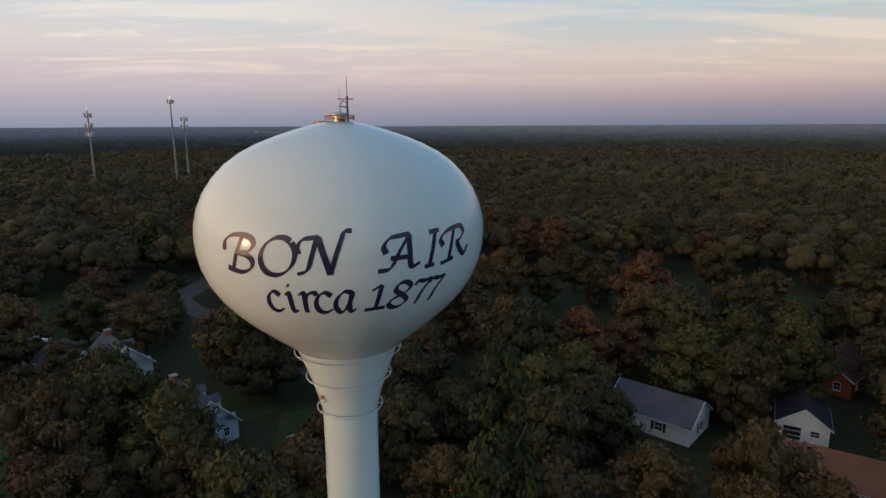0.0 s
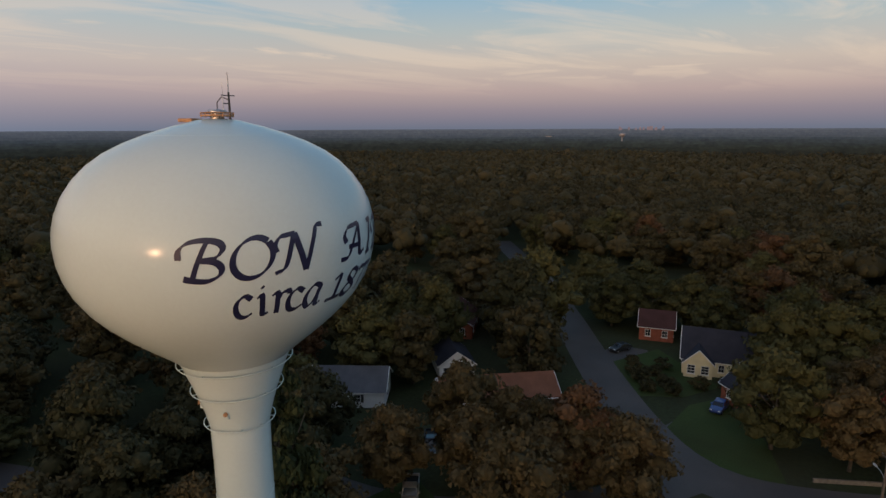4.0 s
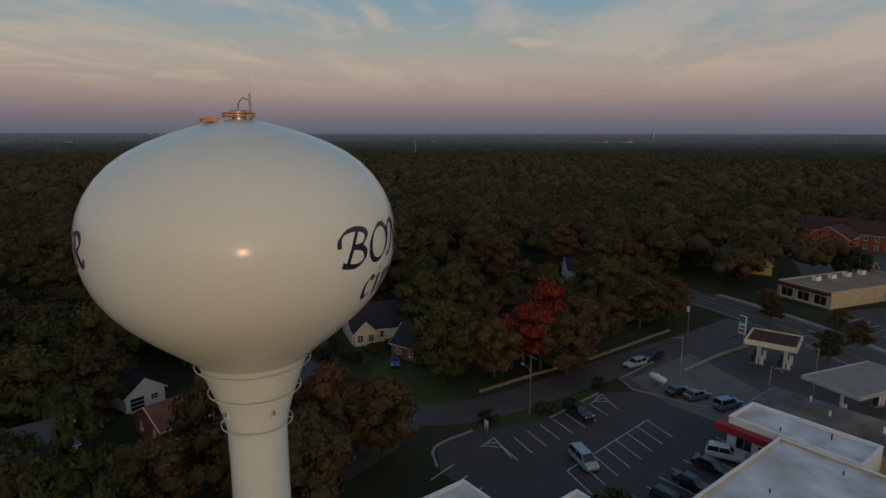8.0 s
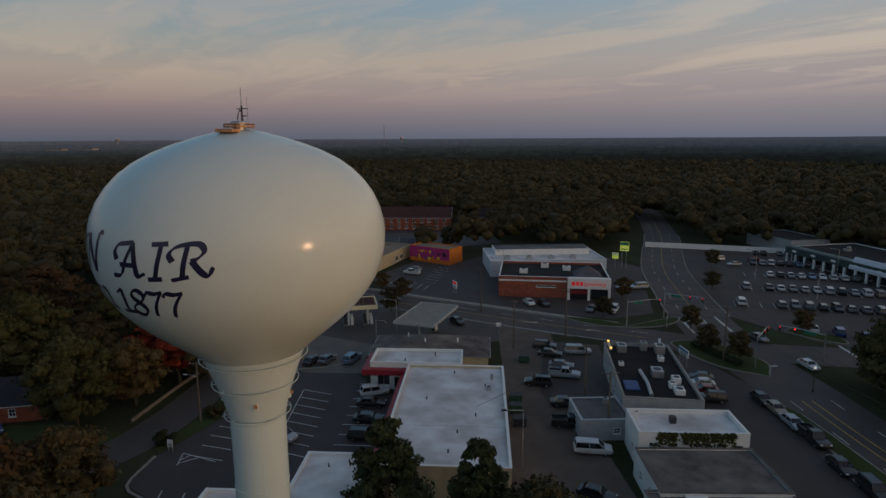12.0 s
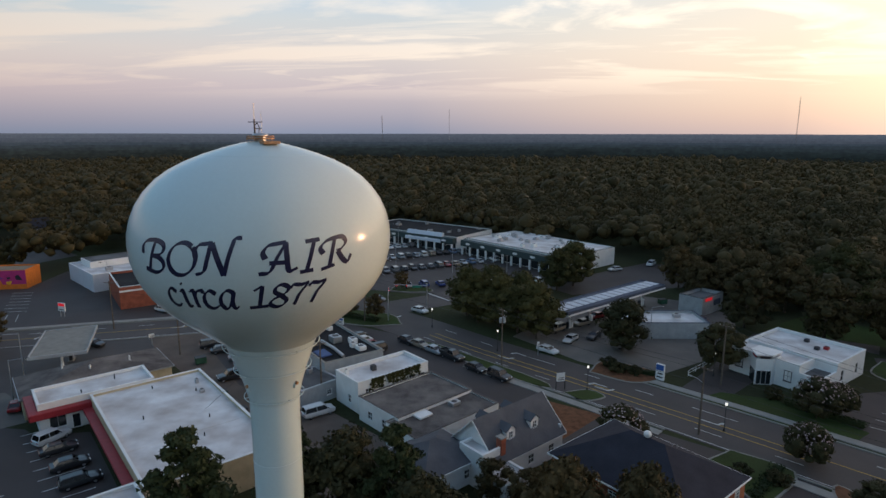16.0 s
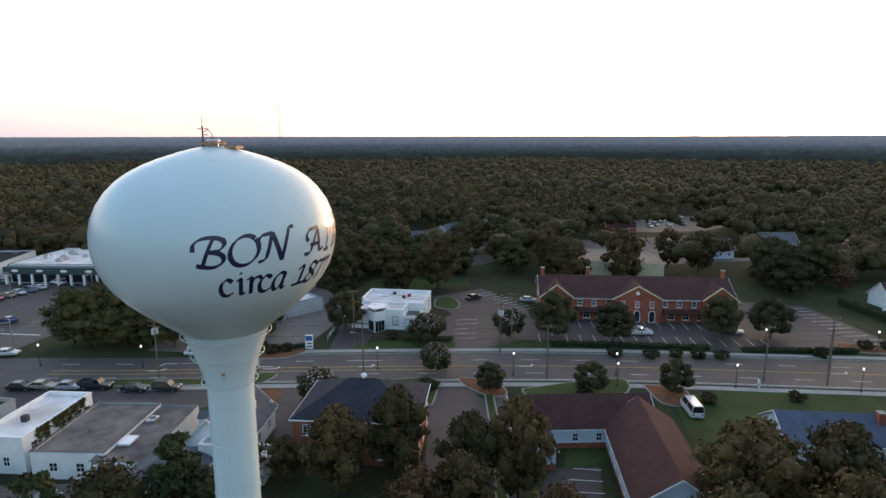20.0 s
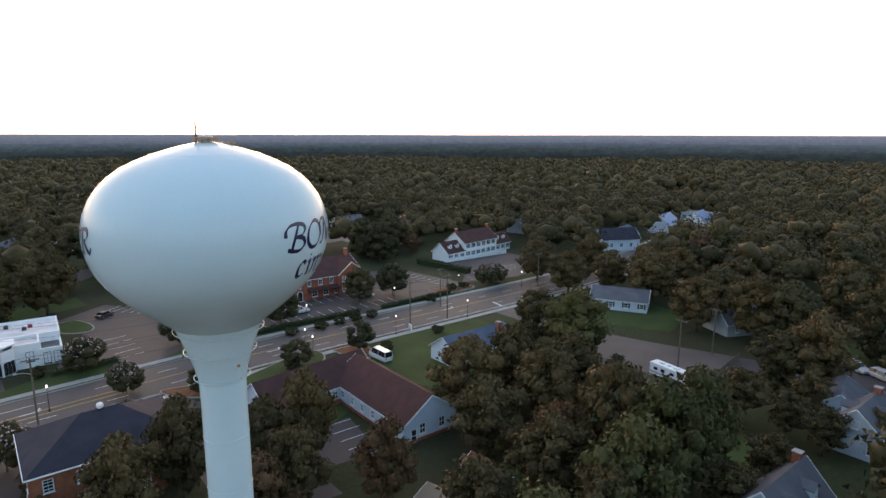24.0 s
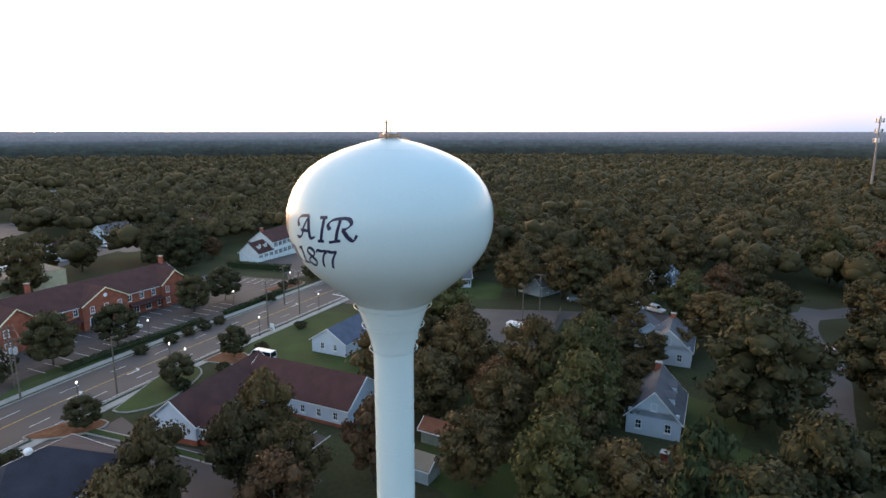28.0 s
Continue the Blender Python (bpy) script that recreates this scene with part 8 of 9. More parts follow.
# motor home at the turning court
rv = thing("motor_home", -70.5, 45.5, 0.02, 38, "white motor home with pale blue stripes on a court", "motor home")
rv.matrix_basis = pose(-70.5, 45.5, 0.02, 0, 0, 38) @ Matrix.Scale(0.86, 4)
bm = box(-4.3, -1.2, 0.55, 4.3, 1.2, 3.1, 0.12)
part("body", bm, SIGNW, rv, smooth=False)
part("windscreen", box(4.28, -1.0, 1.5, 4.34, 1.0, 2.5, 0.02), CARGLASS, rv)
for s in (-1, 1):
    part("stripe", box(-4.1, s * 1.2 - 0.015, 1.05, 4.1, s * 1.2 + 0.015, 1.3), CARPAINT["steel_blue"], rv, "pale blue stripe")
    for x in (-3.2, -1.4, 0.8, 3.0):
        part("window", box(x, s * 1.2 - 0.02, 1.75, x + 1.0, s * 1.2 + 0.02, 2.35, 0.01), CARGLASS, rv)
    for x in (-2.6, 2.9):
        w = part("wheel", tyre_mesh, TYRE, rv)
        w.matrix_basis = pose(x, s * 1.1, 0.42, -90 * s, 0, 0) @ Matrix.Scale(1.25, 4)
for x in (-2.0, 1.5):
    part("roof_unit", box(x - 0.6, -0.4, 3.1, x + 0.6, 0.4, 3.4, 0.08), SIGNW, rv, "white roof cooling unit")
part("roof_hatch", box(-0.6, -0.3, 3.1, 0.0, 0.3, 3.2, 0.03), GREYWALL, rv)

# ---- street furniture ----
STREET_LAMPS = []


def street_lamp(x, y, tall=4.2):
    m = pose(x, y, 0)
    if STREET_LAMPS:
        ob = copy_thing(STREET_LAMPS[0], Matrix())
        ob.matrix_basis = m
        return
    ob = thing("street_lamp", x, y, 0, 0, "black post lamp with a glowing white globe", "street lamp", "globe lamps along the main road")
    part("base", lathe([(0.0, 0.5), (0.10, 0.5), (0.14, 0.35), (0.17, 0.1), (0.22, 0.08), (0.22, -0.05), (0.0, -0.05)], 10), BLACKPOST, ob)
    part("post", rod([(0, 0, 0.4), (0, 0, tall - 0.25)], 0.06, 8, 0.045), BLACKPOST, ob)
    part("collar", lathe([(0.0, tall - 0.2), (0.14, tall - 0.2), (0.11, tall - 0.3), (0.05, tall - 0.36), (0.0, tall - 0.36)], 10), BLACKPOST, ob)
    part("globe", lathe([(0.0, tall + 0.30), (0.09, tall + 0.26), (0.15, tall + 0.15), (0.165, tall + 0.03), (0.14, tall - 0.11), (0.1, tall - 0.2), (0.0, tall - 0.2)], 12), LAMPGLOW, ob, "glowing white globe", True)
    part("finial", lathe([(0.0, tall + 0.42), (0.04, tall + 0.35), (0.07, tall + 0.29), (0.0, tall + 0.29)], 8), BLACKPOST, ob)
    STREET_LAMPS.append(ob)


for x, y in ((-11, -82.9), (-26.7, -66), (-45, -54), (-62.6, -35.9), (-73.1, -21), (-88.4, -7.7), (-103, 6.6), (-128, 1.9), (-93.6, -29.7), (-77, -24), (-134.7, 19.4), (-60, -62), (4, -96), (-50, -75), (-112, -13)):
    street_lamp(x, y)


def lamp_on_arm(x, y, tall, turn, reach=2.4, label="tall steel lamp post with a box head"):
    ob = thing("street_lamp", x, y, 0, turn, label, "street lamp")
    part("pole", rod([(0, 0, -0.05), (0, 0, tall)], 0.09, 8, 0.06), STEEL, ob)
    part("arm", rod([(0, 0, tall - 0.1), (reach, 0, tall + 0.15)], 0.04, 6), STEEL, ob)
    head = part("lamp_head", box(reach - 0.15, -0.17, tall + 0.05, reach + 0.5, 0.17, tall + 0.25, 0.03), DARKSTEEL, ob)
    part("lens", box(reach - 0.05, -0.12, tall + 0.02, reach + 0.4, 0.12, tall + 0.05), LAMPGLOW, head)


for x, y, tall, turn in ((78.5, -40.5, 7.0, 120), (66.5, -50.5, 7.0, 200), (73, -60, 8.0, 40), (19.3, -41.8, 8.0, 60), (25, -160, 9.0, 30), (5, -150, 9.0, 30), (45, -170, 9.0, 30), (30, -190, 9.0, 30), (-12, -140, 8.0, 60), (-43, -94, 7.0, 200),
                         (98, -118, 8, 90)):
    lamp_on_arm(x, y, tall, turn)


def utility_pole(x, y, tall=10.5, turn=0.0, transformers=0, arms=1, lamp=False):
    words = "brown timber utility pole with cross-arm" if not transformers else "brown timber utility pole carrying grey transformers"
    ob = thing("utility_pole", x, y, 0, turn, words, "utility pole", "utility poles along the roads")
    part("pole", rod([(0, 0, -0.2), (0, 0, tall)], 0.16, 9, 0.11), WOODPOLE, ob)
    for k in range(arms):
        z = tall - 0.35 - 0.9 * k
        arm = part("cross_arm", box(-1.2, -0.13, z - 0.06, 1.2, -0.02, z + 0.06, 0.01), WOODPOLE, ob)
        for xx in (-1.1, -0.45, 0.45, 1.1):
            part("insulator", lathe([(0.0, z + 0.24), (0.04, z + 0.22), (0.05, z + 0.15), (0.03, z + 0.12), (0.03, z + 0.06), (0.0, z + 0.06)], 7), STEEL, arm).matrix_basis = pose(xx, -0.07, 0)
    for k in range(transformers):
        a = radians(90 + 110 * k)
        t = part("transformer", lathe([(0.0, 1.05), (0.20, 1.03), (0.27, 0.96), (0.27, 0.05), (0.22, 0.0), (0.0, 0.0)], 14), GREYWALL, ob, "grey drum transformer")
        t.matrix_basis = pose(0.42 * math.cos(a), 0.42 * math.sin(a), tall - 2.6)
    if lamp:
        part("lamp_arm", rod([(0, 0, tall - 2.5), (0.9, 0, tall - 2.1), (1.8, 0, tall - 2.05)], 0.03, 6), STEEL, ob)
        part("lamp_head", box(1.7, -0.12, tall - 2.14, 2.25, 0.12, tall - 1.98, 0.03), GREYWALL, ob)
    return Vector((x, y, tall - 0.15))


POLE_SPOTS = {
    "a": (-50, -71, 11, -45, 0, 1), "b": (-74.6, -48.2, 11, -45, 0, 2), "c": (-66.4, -31.2, 10, -45, 0, 1), "d": (-94.6, -5.7, 10.5, -40, 0, 1), "e": (-101.8, 1.9, 10.5, -40, 0, 2),
    "f": (-12, -75.5, 11, -50, 3, 2), "g": (-41, -52.5, 10.5, -45, 0, 1), "h": (-68.7, -45.6, 10.5, -45, 3, 2), "i": (-111, -1, 10, -40, 0, 1), "j": (59.4, -14.1, 9.5, 40, 0, 1),
    "k": (90, -44.3, 11, 40, 1, 1), "l": (51, -73.3, 10, 50, 0, 1), "m": (25.6, -63, 10, 50, 0, 1), "n": (48.6, -86.7, 10.5, 20, 0, 1), "o": (16.7, -56.6, 10, 50, 0, 1), "p": (-77, 48.5, 9.5, 40, 0, 1),
    "q": (-85, 57, 9.5, 40, 0, 1), "r": (20, -98, 11, 20, 0, 1), "s": (74, -86, 11, 10, 0, 1), "u": (-134, 24, 10, -40, 0, 1)}
POLE_TOPS = {k: utility_pole(*v[:4], v[4], v[5], k in "jg") for k, v in POLE_SPOTS.items()}


def wire(p, q, sag, r=0.022):
    bm = bmesh.new()
    tube(bm, [p + (q - p) * t - Vector((0, 0, 4 * sag * t * (1 - t))) for t in [i / 10 for i in range(11)]], r, 4)
    tagged(new("overhead_wire", mesh_of("overhead_wire", bm, BLACKPOST)), "thin black overhead wire between poles", "wire", "overhead wires")


for a, b in (("f", "g"), ("g", "c"), ("c", "d"), ("d", "e"), ("e", "i"), ("a", "h"), ("h", "b"), ("r", "f"), ("n", "r"), ("n", "s"), ("k", "j"), ("l", "m"), ("m", "o"), ("p", "q"), ("i", "u"), ("l", "n")):
    p, q = POLE_TOPS[a], POLE_TOPS[b]
    side = Vector(((q - p).y, -(q - p).x, 0)).normalized()
    for off, low in ((-1.0, 0.0), (1.0, 0.0), (0.12, 2.3)):
        wire(p + side * off - Vector((0, 0, low)), q + side * off - Vector((0, 0, low)), 0.012 * (q - p).length)
wire(Vector((25.6, -63, 9.2)), Vector((28.5, -42.0, 5.0)), 0.3)
wire(Vector((16.7, -56.6, 9.2)), Vector((20.0, -46.0, 5.0)), 0.2)


def traffic_signal(x, y, turn, reach, lamp, heads=2):
    ob = thing("traffic_signal", x, y, 0, turn, "grey mast arm with hanging traffic lights", "traffic light", "traffic lights at the crossing")
    part("pole", rod([(0, 0, -0.05), (0, 0, 6.4)], 0.14, 10, 0.10), STEEL, ob)
    arm = part("mast_arm", rod([(0, 0, 5.8), (reach * 0.5, 0, 6.1), (reach, 0, 6.2)], 0.09, 8, 0.05), STEEL, ob)
    part("street_sign", box(1.5, -0.03, 5.35, 3.6, 0.03, 5.85), SIGNG, arm, "green street name sign")
    for k in range(heads):
        xx = reach * (0.95 - 0.32 * k)
        h = part("signal_head", box(xx - 0.18, -0.16, 5.1, xx + 0.18, 0.16, 6.1, 0.03), BLACKPOST, ob)
        for i, z in enumerate((5.92, 5.6, 5.28)):
            mat = TLRED if (i == 0 and lamp == "red") else TLGREEN if (i == 2 and lamp == "green") else DARKSTEEL
            for s in (-1, 1):
                part("lens", lathe([(0.0, 0.03), (0.10, 0.02), (0.11, 0.0), (0.0, 0.0)], 10), mat, h).matrix_basis = pose(xx, s * 0.16, z, -90 * s, 0, 0)


traffic_signal(42.7, -115.8, 190, 9, "red")
traffic_signal(14.7, -99.2, -80, 8, "red")
traffic_signal(7.3, -110.5, 10, 8, "red")
traffic_signal(44.0, -102.5, -120, 8, "red", 1)


def post_sign(name, x, y, turn, posts, panel, z0, z1, mat, label, thick=0.12, band=None, lines=0, post_mat=None):
    ob = thing(name, x, y, 0, turn, label, "sign")
    w = panel / 2
    for px in posts:
        part("post", box(px - 0.06, -0.06, -0.05, px + 0.06, 0.06, z0 + 0.1), post_mat or STEEL, ob)
    pan = part("panel", box(-w, -thick, z0, w, thick, z1, 0.02), mat, ob)
    if band:
        for s in (-1, 1):
            part("colour_band", box(-w + 0.06, s * thick - 0.012, z0 + (z1 - z0) * 0.62, w - 0.06, s * thick + 0.012, z1 - 0.08), band, pan)
    for k in range(lines):
        for s in (-1, 1):
            zz = z0 + (z1 - z0) * (0.15 + 0.22 * k)
            part("text_bar", box(-w * 0.75, s * thick - 0.01, zz, w * (0.7 - 0.2 * (k % 2)), s * thick + 0.01, zz + (z1 - z0) * 0.09), BLACKPOST, pan)
    return ob


post_sign("pylon_sign", 80.5, -156, 20, (-0.7, 0.7), 2.8, 5.6, 8.6, SIGNLIT, "tall lit green and yellow pylon sign", 0.2, SIGNG, 1)
post_sign("pylon_sign", 82.5, -154, 20, (0.0,), 2.0, 3.0, 5.0, SIGNLIT, "lit yellow-green roadside sign panel", 0.2, SIGNW)
post_sign("hanging_sign", -22.2, -65.8, 20, (-0.8, 0.8), 1.5, 1.5, 3.0, SIGNW, "white shop sign between two posts", 0.06, None, 2, BLACKPOST)
post_sign("monument_sign", -40, -72, -40, (0.0,), 1.5, 0.1, 3.0, SIGNW, "white monument sign beside the forecourt", 0.25, SIGNBLUE, 2)
post_sign("monument_sign", -91, -5, 35, (-0.5, 0.5), 1.4, 0.3, 1.7, SIGNW, "small white lawn sign on posts", 0.08, None, 2)
post_sign("billboard", 24, -90.5, -35, (-1.3, 1.3), 3.6, 2.0, 3.4, SIGNW, "white and blue shop sign on posts", 0.1, SIGNBLUE, 2)
post_sign("lot_sign", 59.5, -77.5, 50, (0.0,), 1.1, 1.6, 2.5, SIGNW, "small white sign beside the gravel lane", 0.04, None, 2)
post_sign("road_sign", 92, -93, 170, (-0.6, 0.6), 2.0, 1.4, 3.4, SIGNW, "white and red pharmacy road sign", 0.15, REDSIGN, 1)
post_sign("bollard_sign", 53, -8, 40, (-0.3, 0.3), 0.8, 0.7, 1.8, SIGNW, "small white notice beside the stalls", 0.05, None, 2)
post_sign("directory_sign", 96.5, -56.5, 30, (-0.5, 0.5), 1.6, 2.2, 6.0, SIGNW, "white filling station price sign", 0.15, SIGNG, 2)
post_sign("road_sign", -19, -81.5, 40, (0.0,), 0.7, 2.0, 2.8, SIGNW, "small white road sign on a post", 0.02, None, 2)
post_sign("road_sign", 38, -109, 100, (0.0,), 0.7, 2.0, 2.8, SIGNW, "small white road sign on a post", 0.02, None, 2)
stop = thing("stop_sign", 56.6, 11.5, 0, 150, "red stop sign on a steel post", "sign")
part("post", rod([(0, 0, -0.05), (0, 0, 2.3)], 0.035, 6), STEEL, stop)
octo = part("panel", rod([(0, -0.015, 2.2), (0, 0.015, 2.2)], 0.40, 8), SIGNRED, stop)
for word_turn in (0, 180):
    cu = bpy.data.curves.new("word", "FONT")
    cu.body, cu.size, cu.align_x, cu.align_y = "STOP", 0.24, "CENTER", "CENTER"
    tmp = new("word", cu)
    bpy.context.view_layer.update()
    me = bpy.data.meshes.new_from_object(tmp.evaluated_get(bpy.context.evaluated_depsgraph_get()))
    bpy.data.objects.remove(tmp)
    me.materials.clear()
    me.materials.append(SIGNW)
    part("word", me, SIGNW, octo).matrix_basis = Matrix.Rotation(radians(word_turn), 4, "Z") @ pose(0, -0.02, 2.2, 90, 0, 0)

# propane tank beside the kiosk
tank2 = thing("propane_tank", 73.8, -35.7, 0, 35, "white horizontal propane tank on steel saddles", "gas tank")
shell = lathe([(0.0, -1.75), (0.25, -1.7), (0.45, -1.55), (0.55, -1.3), (0.55, 1.3), (0.45, 1.55), (0.25, 1.7), (0.0, 1.75)], 18)
part("shell", shell, SIGNW, tank2, smooth=True).matrix_basis = pose(0, 0, 1.15, 0, 90, 0)
for x in (-0.9, 0.9):
    part("saddle", box(x - 0.12, -0.5, -0.05, x + 0.12, 0.5, 0.75, 0.02), CONCRETE, tank2)
part("valve_dome", lathe([(0.0, 1.95), (0.14, 1.93), (0.18, 1.85), (0.18, 1.66), (0.0, 1.66)], 10), SIGNW, tank2)
for x in (-1.9, 1.9):
    for y in (-1.0, 1.0):
        part("bollard", rod([(x, y, -0.05), (x, y, 1.1)], 0.09, 8), LINEY, tank2, "yellow steel bollard")


def bin_box(x, y, turn, mat, label):
    ob = thing("dumpster", x, y, 0.0, turn, label, "dumpster")
    bm = box(-0.95, -0.75, 0.12, 0.95, 0.75, 1.25, 0.03)
    part("body", bm, mat, ob)
    part("lid", box(-0.98, -0.78, 1.25, 0.98, 0.78, 1.33, 0.03), BLACKPOST, ob)
    for sx in (-0.8, 0.8):
        for sy in (-0.6, 0.6):
            part("caster", rod([(sx, sy - 0.04, 0.07), (sx, sy + 0.04, 0.07)], 0.08, 8), TYRE, ob)
        part("side_sleeve", box(sx * 1.23 - 0.04, -0.4, 0.8, sx * 1.23 + 0.04, 0.4, 0.95), mat, ob)


for x, y, turn, mat, label in ((33.5, -55.5, 48, BINGREEN, "green steel dumpster behind the shops"), (27.5, -50.0, 48, DARKSTEEL, "dark steel dumpster behind the shops"), (31.0, -52.8, 48, BINGREEN, "green steel dumpster behind the shops"),
                               (-88.5, -90, 30, DARKSTEEL, "dark dumpster behind the bank"), (44.6, -69.5, 40, BINGREEN, "green dumpster beside the gravel lane"), (-52, -122, 20, BINGREEN, "green dumpster behind the forecourt")):
    bin_box(x, y, turn, mat, label)


# ---- walls, fences, hedges ----
def low_wall(points, high, thick, mat, label, cap=None):
    line = [Vector(p) for p in points]
    setting("retaining_wall", strip(bmesh.new(), offset(line, thick / 2), offset(line, -thick / 2), -0.1, high), mat, label, "wall")
    if cap:
        setting("wall_coping", strip(bmesh.new(), offset(line, thick / 2 + 0.05), offset(line, -thick / 2 - 0.05), high, high + 0.07), cap, "pale coping on a low wall", "wall")


low_wall([(66, -6), (75, -15.5), (84, -26), (94, -35.5), (103, -44)], 0.5, 0.25, TIMBER, "low weathered timber wall beside the street")
low_wall([(97, -195), (75, -209), (53, -222)], 2.0, 0.25, WHITE, "white wall along the mall car park")
low_wall([(80, -41.5), (88, -49), (95.5, -57.5)], 0.5, 0.3, CONCRETE, "pale concrete kerb wall of the kiosk")


def fence(points, high, mat, label, step=2.2, slat=0.28):
    line = [Vector(p) for p in points]
    ob = thing("fence", 0, 0, 0, 0, label, "fence")
    post_me = mesh_of("post", box(-0.06, -0.06, -0.05, 0.06, 0.06, high + 0.08, 0.01), mat)
    slat_me = mesh_of("slat", box(-slat * 0.42, -0.015, 0.1, slat * 0.42, 0.015, high), mat)
    for a, b in zip(line, line[1:]):
        d = b - a
        turn = math.degrees(math.atan2(d.y, d.x))
        n = max(1, int(d.length / step))
        for i in range(n + 1):
            p = a + d * i / n
            part("post", post_me, mat, ob).matrix_basis = pose(p.x, p.y, 0, 0, 0, turn)
        m = min(int(d.length / slat), 60)
        for i in range(m):
            p = a + d * (i + 0.5) / m + Vector((-d.y, d.x)).normalized() * 0.05
            part("slat", slat_me, mat, ob).matrix_basis = pose(p.x, p.y, 0, 0, 0, turn) @ Matrix.Diagonal((d.length / m / slat, 1, 1, 1))
        for z in (0.35, high - 0.3):
            rail = rod([(a.x, a.y, z), (b.x, b.y, z)], 0.035, 4)
            part("rail", rail, mat, ob)
    return ob


fence([(-162.7, -6.6), (-172, 3.0), (-182.4, 13.7)], 1.5, WHITE, "white board fence beside the car park", slat=0.45)
fence([(-82, 61), (-73, 54.5), (-64, 48)], 1.7, TIMBER, "grey timber board fence along the court", slat=0.3)
fence([(-24, 35.5), (-20.7, 32.7)], 1.2, WHITE, "short white picket fence", slat=0.2)


def railing(points, high, label):
    ob = thing("railing", 0, 0, 0, 0, label, "railing")
    line = [Vector(p) for p in points]
    for a, b in zip(line, line[1:]):
        n = max(1, int((b - a).length / 2.4))
        for i in range(n + 1):
            p = a + (b - a) * i / n
            part("post", rod([(p.x, p.y, -0.05), (p.x, p.y, high)], 0.05, 5), WHITE, ob)
        for z in (high * 0.5, high):
            part("rail", rod([(a.x, a.y, z), (b.x, b.y, z)], 0.05, 5), WHITE, ob)


railing([(-45.5, -74.5), (-55, -85), (-62, -97)], 1.0, "pale rail along the bank drive")


def hedge(points, width, high, label):
    line = spline(points, 0.8)
    r = np.random.default_rng(len(PLANTED) + int(abs(points[0][0])))
    bm = bmesh.new()
    strip(bm, [p + Vector(r.uniform(-0.1, 0.1, 2)) for p in offset(line, width * 0.42)], [p + Vector(r.uniform(-0.1, 0.1, 2)) for p in offset(line, -width * 0.42)], 0.0, high * 0.9)
    ob = thing("hedge", 0, 0, 0, 0, label, "hedge")
    part("foliage_core", bm, HEDGE, ob)
    n = min(3500, int(len(line) * 55))
    k = r.integers(0, len(line), n)
    side = r.uniform(-0.5, 0.5, n) * width
    z = high * np.sqrt(r.uniform(0.05, 1.1, n))
    edge = r.random(n) < 0.5
    side[edge] = np.sign(side[edge]) * width * 0.47
    z[~edge] = high * r.uniform(0.88, 1.05, (~edge).sum())
    lines = np.array([[p.x, p.y] for p in line])
    t = np.gradient(lines, axis=0)
    t /= np.linalg.norm(t, axis=1)[:, None]
    c = np.stack([lines[k, 0] - t[k, 1] * side + r.normal(0, 0.3, n), lines[k, 1] + t[k, 0] * side + r.normal(0, 0.3, n), z], 1)
    d = r.normal(size=(n, 3)) + np.array([0, 0, 0.6])
    d /= np.linalg.norm(d, axis=1)[:, None]
    lv, lq = leaf_cards(c, d, 0.16, r)
    part("leaves", to_mesh("leaves", lv, [], lq, HEDGE), HEDGE, ob)


hedge([(-161, -15), (-155, -6), (-149, 3)], 2.2, 1.8, "tall clipped dark green hedge")
hedge([(-32, -77.5), (-37, -74.5), (-40, -73.5)], 1.2, 0.9, "low clipped hedge round the corner bed")
hedge([(-80, -42), (-92, -31), (-103, -20)], 1.4, 0.9, "low clipped hedge before the office car park")
hedge([(-107, -15), (-116, -7), (-124, -0.5)], 1.4, 0.9, "low clipped hedge before the office car park")
hedge([(-58, -64.5), (-66, -57.5)], 1.2, 0.8, "low hedge beside the bank lawn")
hedge([(-48.5, -44), (-43, -37)], 1.0, 0.7, "low shrub border on a lawn island")
hedge([(-58.5, 26), (-70, 34), (-78, 38)], 1.8, 1.6, "dark overgrown hedge behind the court")
hedge([(17, -98), (28, -102)], 1.6, 1.0, "low rounded hedge on the verge")


# ---- far landmarks ----
def monopole(x, y, top, tiers, label):
    ob = thing("radio_mast", x, y, 0, 0, label, "radio mast")
    part("pole", rod([(0, 0, -1), (0, 0, top)], 0.75, 10, 0.35), MASTGREY, ob)
    for z in tiers:
        ring = part("antenna_ring", lathe([(1.6, z), (1.75, z), (1.75, z + 0.15), (1.6, z + 0.15)], 12), STEEL, ob)
        for k in range(9):
            a = 2 * math.pi * k / 9
            part("antenna", box(-0.2, -0.3, -1.1, 0.2, 0.3, 1.2, 0.05), SIGNW if k % 3 else MASTGREY, ring).matrix_basis = Matrix.Translation((1.85 * math.cos(a), 1.85 * math.sin(a), z)) @ Matrix.Rotation(a, 4, "Z")
    part("whip", rod([(0, 0, top), (0, 0, top + 2.0)], 0.08, 5), STEEL, ob)
    return ob


monopole(-196, 317, 51, (48.5, 43.0, 38.0), "grey monopole mast with three antenna rings")
monopole(-157, 336, 58, (56.8,), "grey monopole mast with an antenna crown")
monopole(-151, 339, 47.5, (46.5, 42.0), "slim grey monopole mast with antennas")


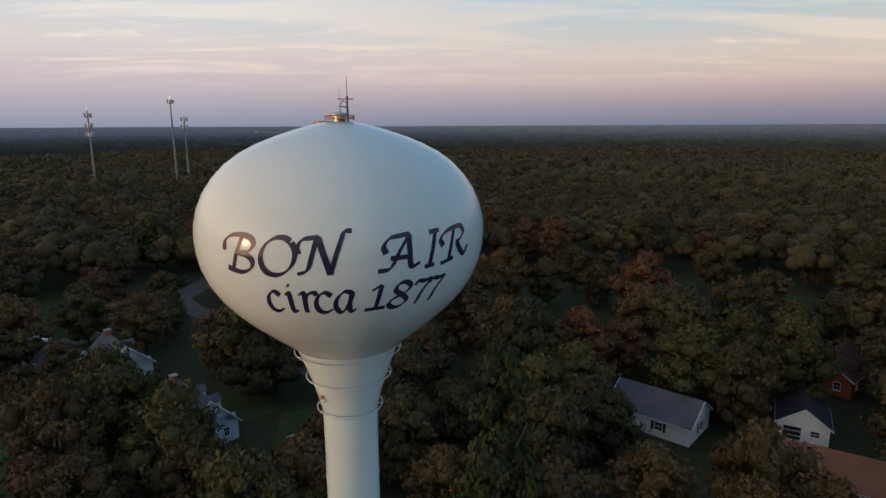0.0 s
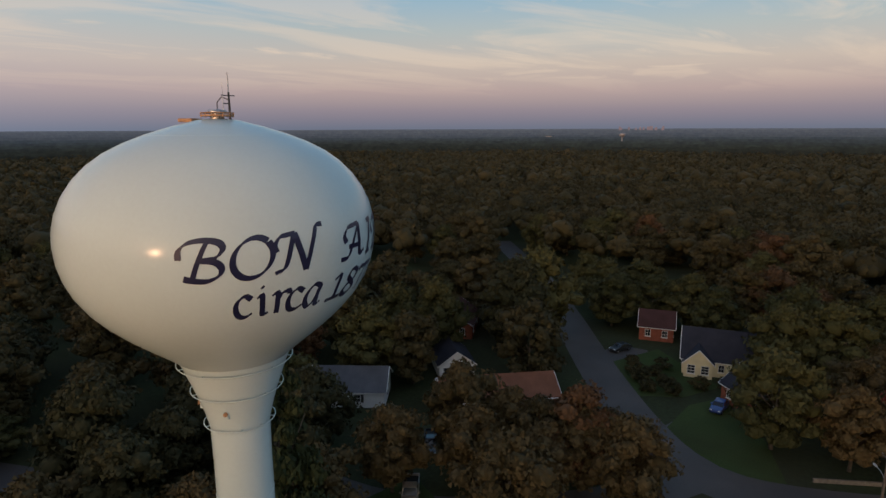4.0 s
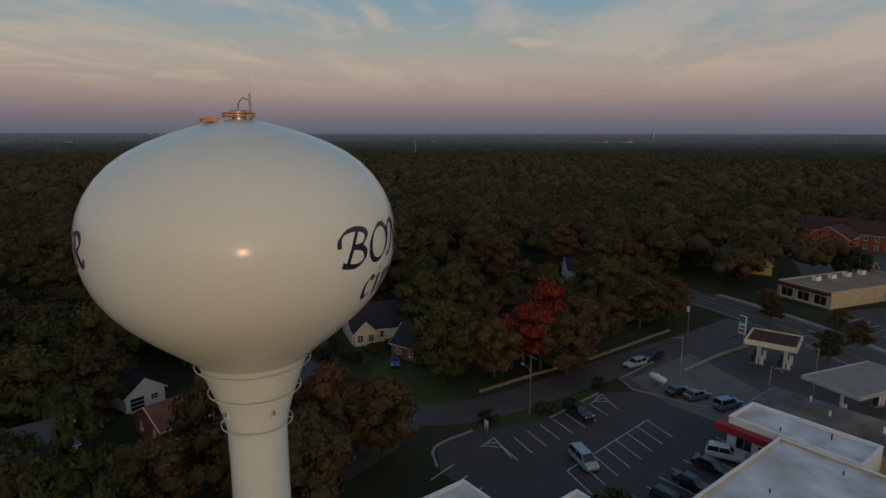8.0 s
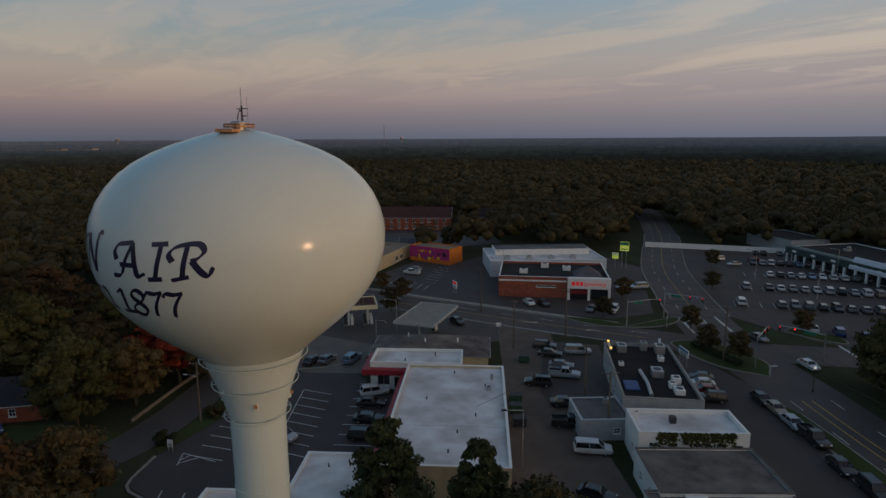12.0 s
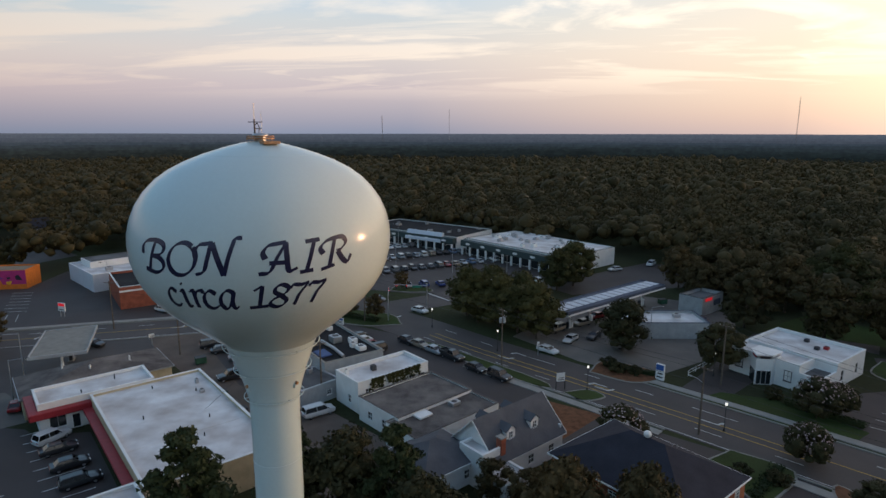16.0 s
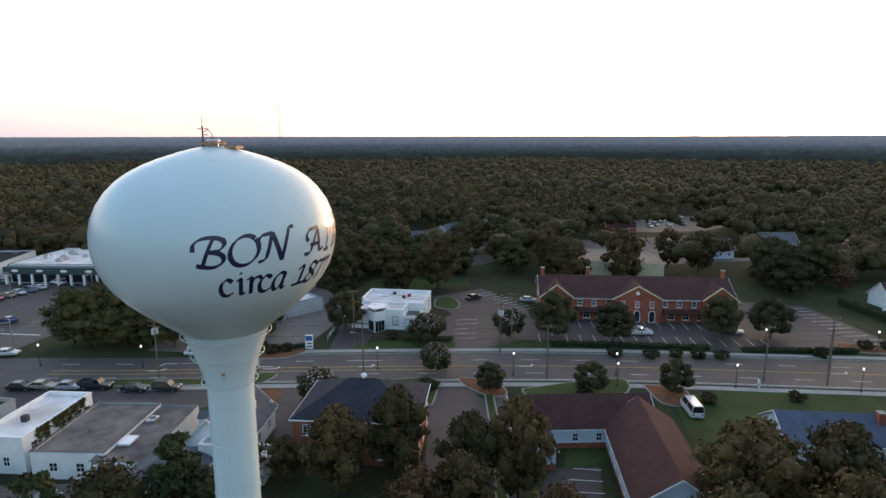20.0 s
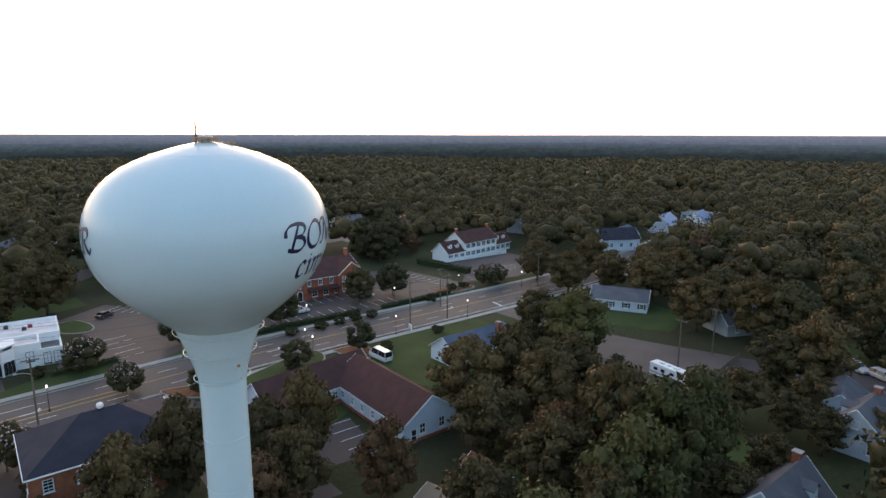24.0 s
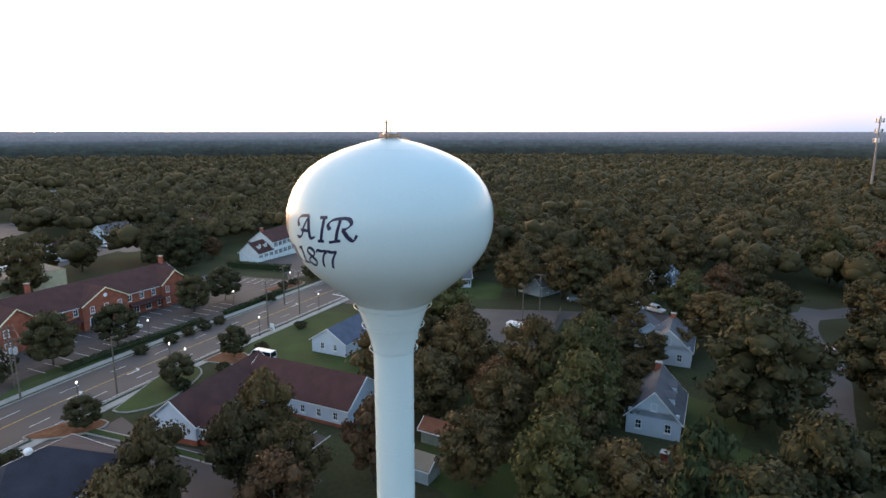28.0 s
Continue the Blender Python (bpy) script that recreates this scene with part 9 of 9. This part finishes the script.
def lattice_mast(x, y, top, width, label):
    ob = thing("lattice_mast", x, y, 0, 0, label, "radio mast")
    for k in range(3):
        a = 2 * math.pi * k / 3
        c, s = width * math.cos(a), width * math.sin(a)
        part("leg", rod([(c, s, 0), (c, s, top)], width * 0.22, 5), MASTGREY, ob)
    bm = bmesh.new()
    n = int(top / (width * 3)) + 1
    for i in range(n):
        for k in range(3):
            a, b = 2 * math.pi * k / 3, 2 * math.pi * (k + 1) / 3
            tube(bm, [(width * math.cos(a), width * math.sin(a), i * top / n), (width * math.cos(b), width * math.sin(b), (i + 1) * top / n)], width * 0.12, 3)
    part("bracing", bm, MASTGREY, ob)


for x, y, top, width in ((866, 155, 33, 0.7), (1629, -1113, 88, 1.0), (422, -1930, 98, 1.2), (259, -2464, 142, 1.0), (-1004, -2259, 172, 1.2)):
    lattice_mast(x, y, top, width, "tall slim lattice radio mast far off")
far_tank = thing("water_tower", 1234, 805, 0, 0, "small white water tower far over the woods", "water tower")
part("bowl", lathe([(0.0, 31), (4, 30.4), (7, 28.5), (7.6, 26.5), (6.5, 24.5), (3.5, 23), (0, 22.6)], 24), FARWHITE, far_tank, smooth=True)
part("stem", rod([(0, 0, -1), (0, 0, 24)], 1.6, 10), FARWHITE, far_tank)
for x, y, top in ((3180, -640, 43), (2900, -2100, 45)):
    t = thing("water_tower", x, y, 0, 0, "tiny pale water tower on the horizon", "water tower")
    part("bowl", lathe([(0.0, top + 6), (9, top + 4), (12, top), (9, top - 4), (0, top - 6)], 16), FARWHITE, t, smooth=True)
    part("stem", rod([(0, 0, -1), (0, 0, top)], 2.5, 8), FARWHITE, t)
for k in range(14):
    x, y = 3796 + pick.uniform(-110, 110), 2367 + pick.uniform(-170, 170)
    b = thing("tower_block", x, y, 0, 32, "city tower on the horizon, its pink haze painted as glow", "tower block", "city skyline")
    h = pick.uniform(42, 56)
    part("wall", box(-6, -6, -2, 6, 6, h), FARTOWN, b)
    part("roof", box(-4, -4, h, 4, 4, h + 3), FARTOWN, b)
for x, y, w in ((1500, 1250, 26), (1900, 300, 26), (2000, -240, 34), (2030, -330, 22), (-700, 2400, 40), (900, -2700, 40)):
    b = thing("far_building", x, y, 0, 30, "long pale building among far woods", "building", "far pale buildings")
    h = 18.5 if math.hypot(x, y) < 2300 else 24
    part("wall", box(-w, -10, -2, w, 10, h), FARWHITE, b)
    part("roof", box(-w - 1, -11, h, w + 1, 11, h + 0.9), ROOFG, b)
for k in range(12):
    q = Vector((-262, -118)) + Vector((pick.uniform(-24, 24), pick.uniform(-12, 12)))
    car(pick.choice(("sedan", "suv")), pick.choice(("white", "silver", "dark", "red")), q.x, q.y, 60, far=True, note="in a far car park", group="cars in a far car park")
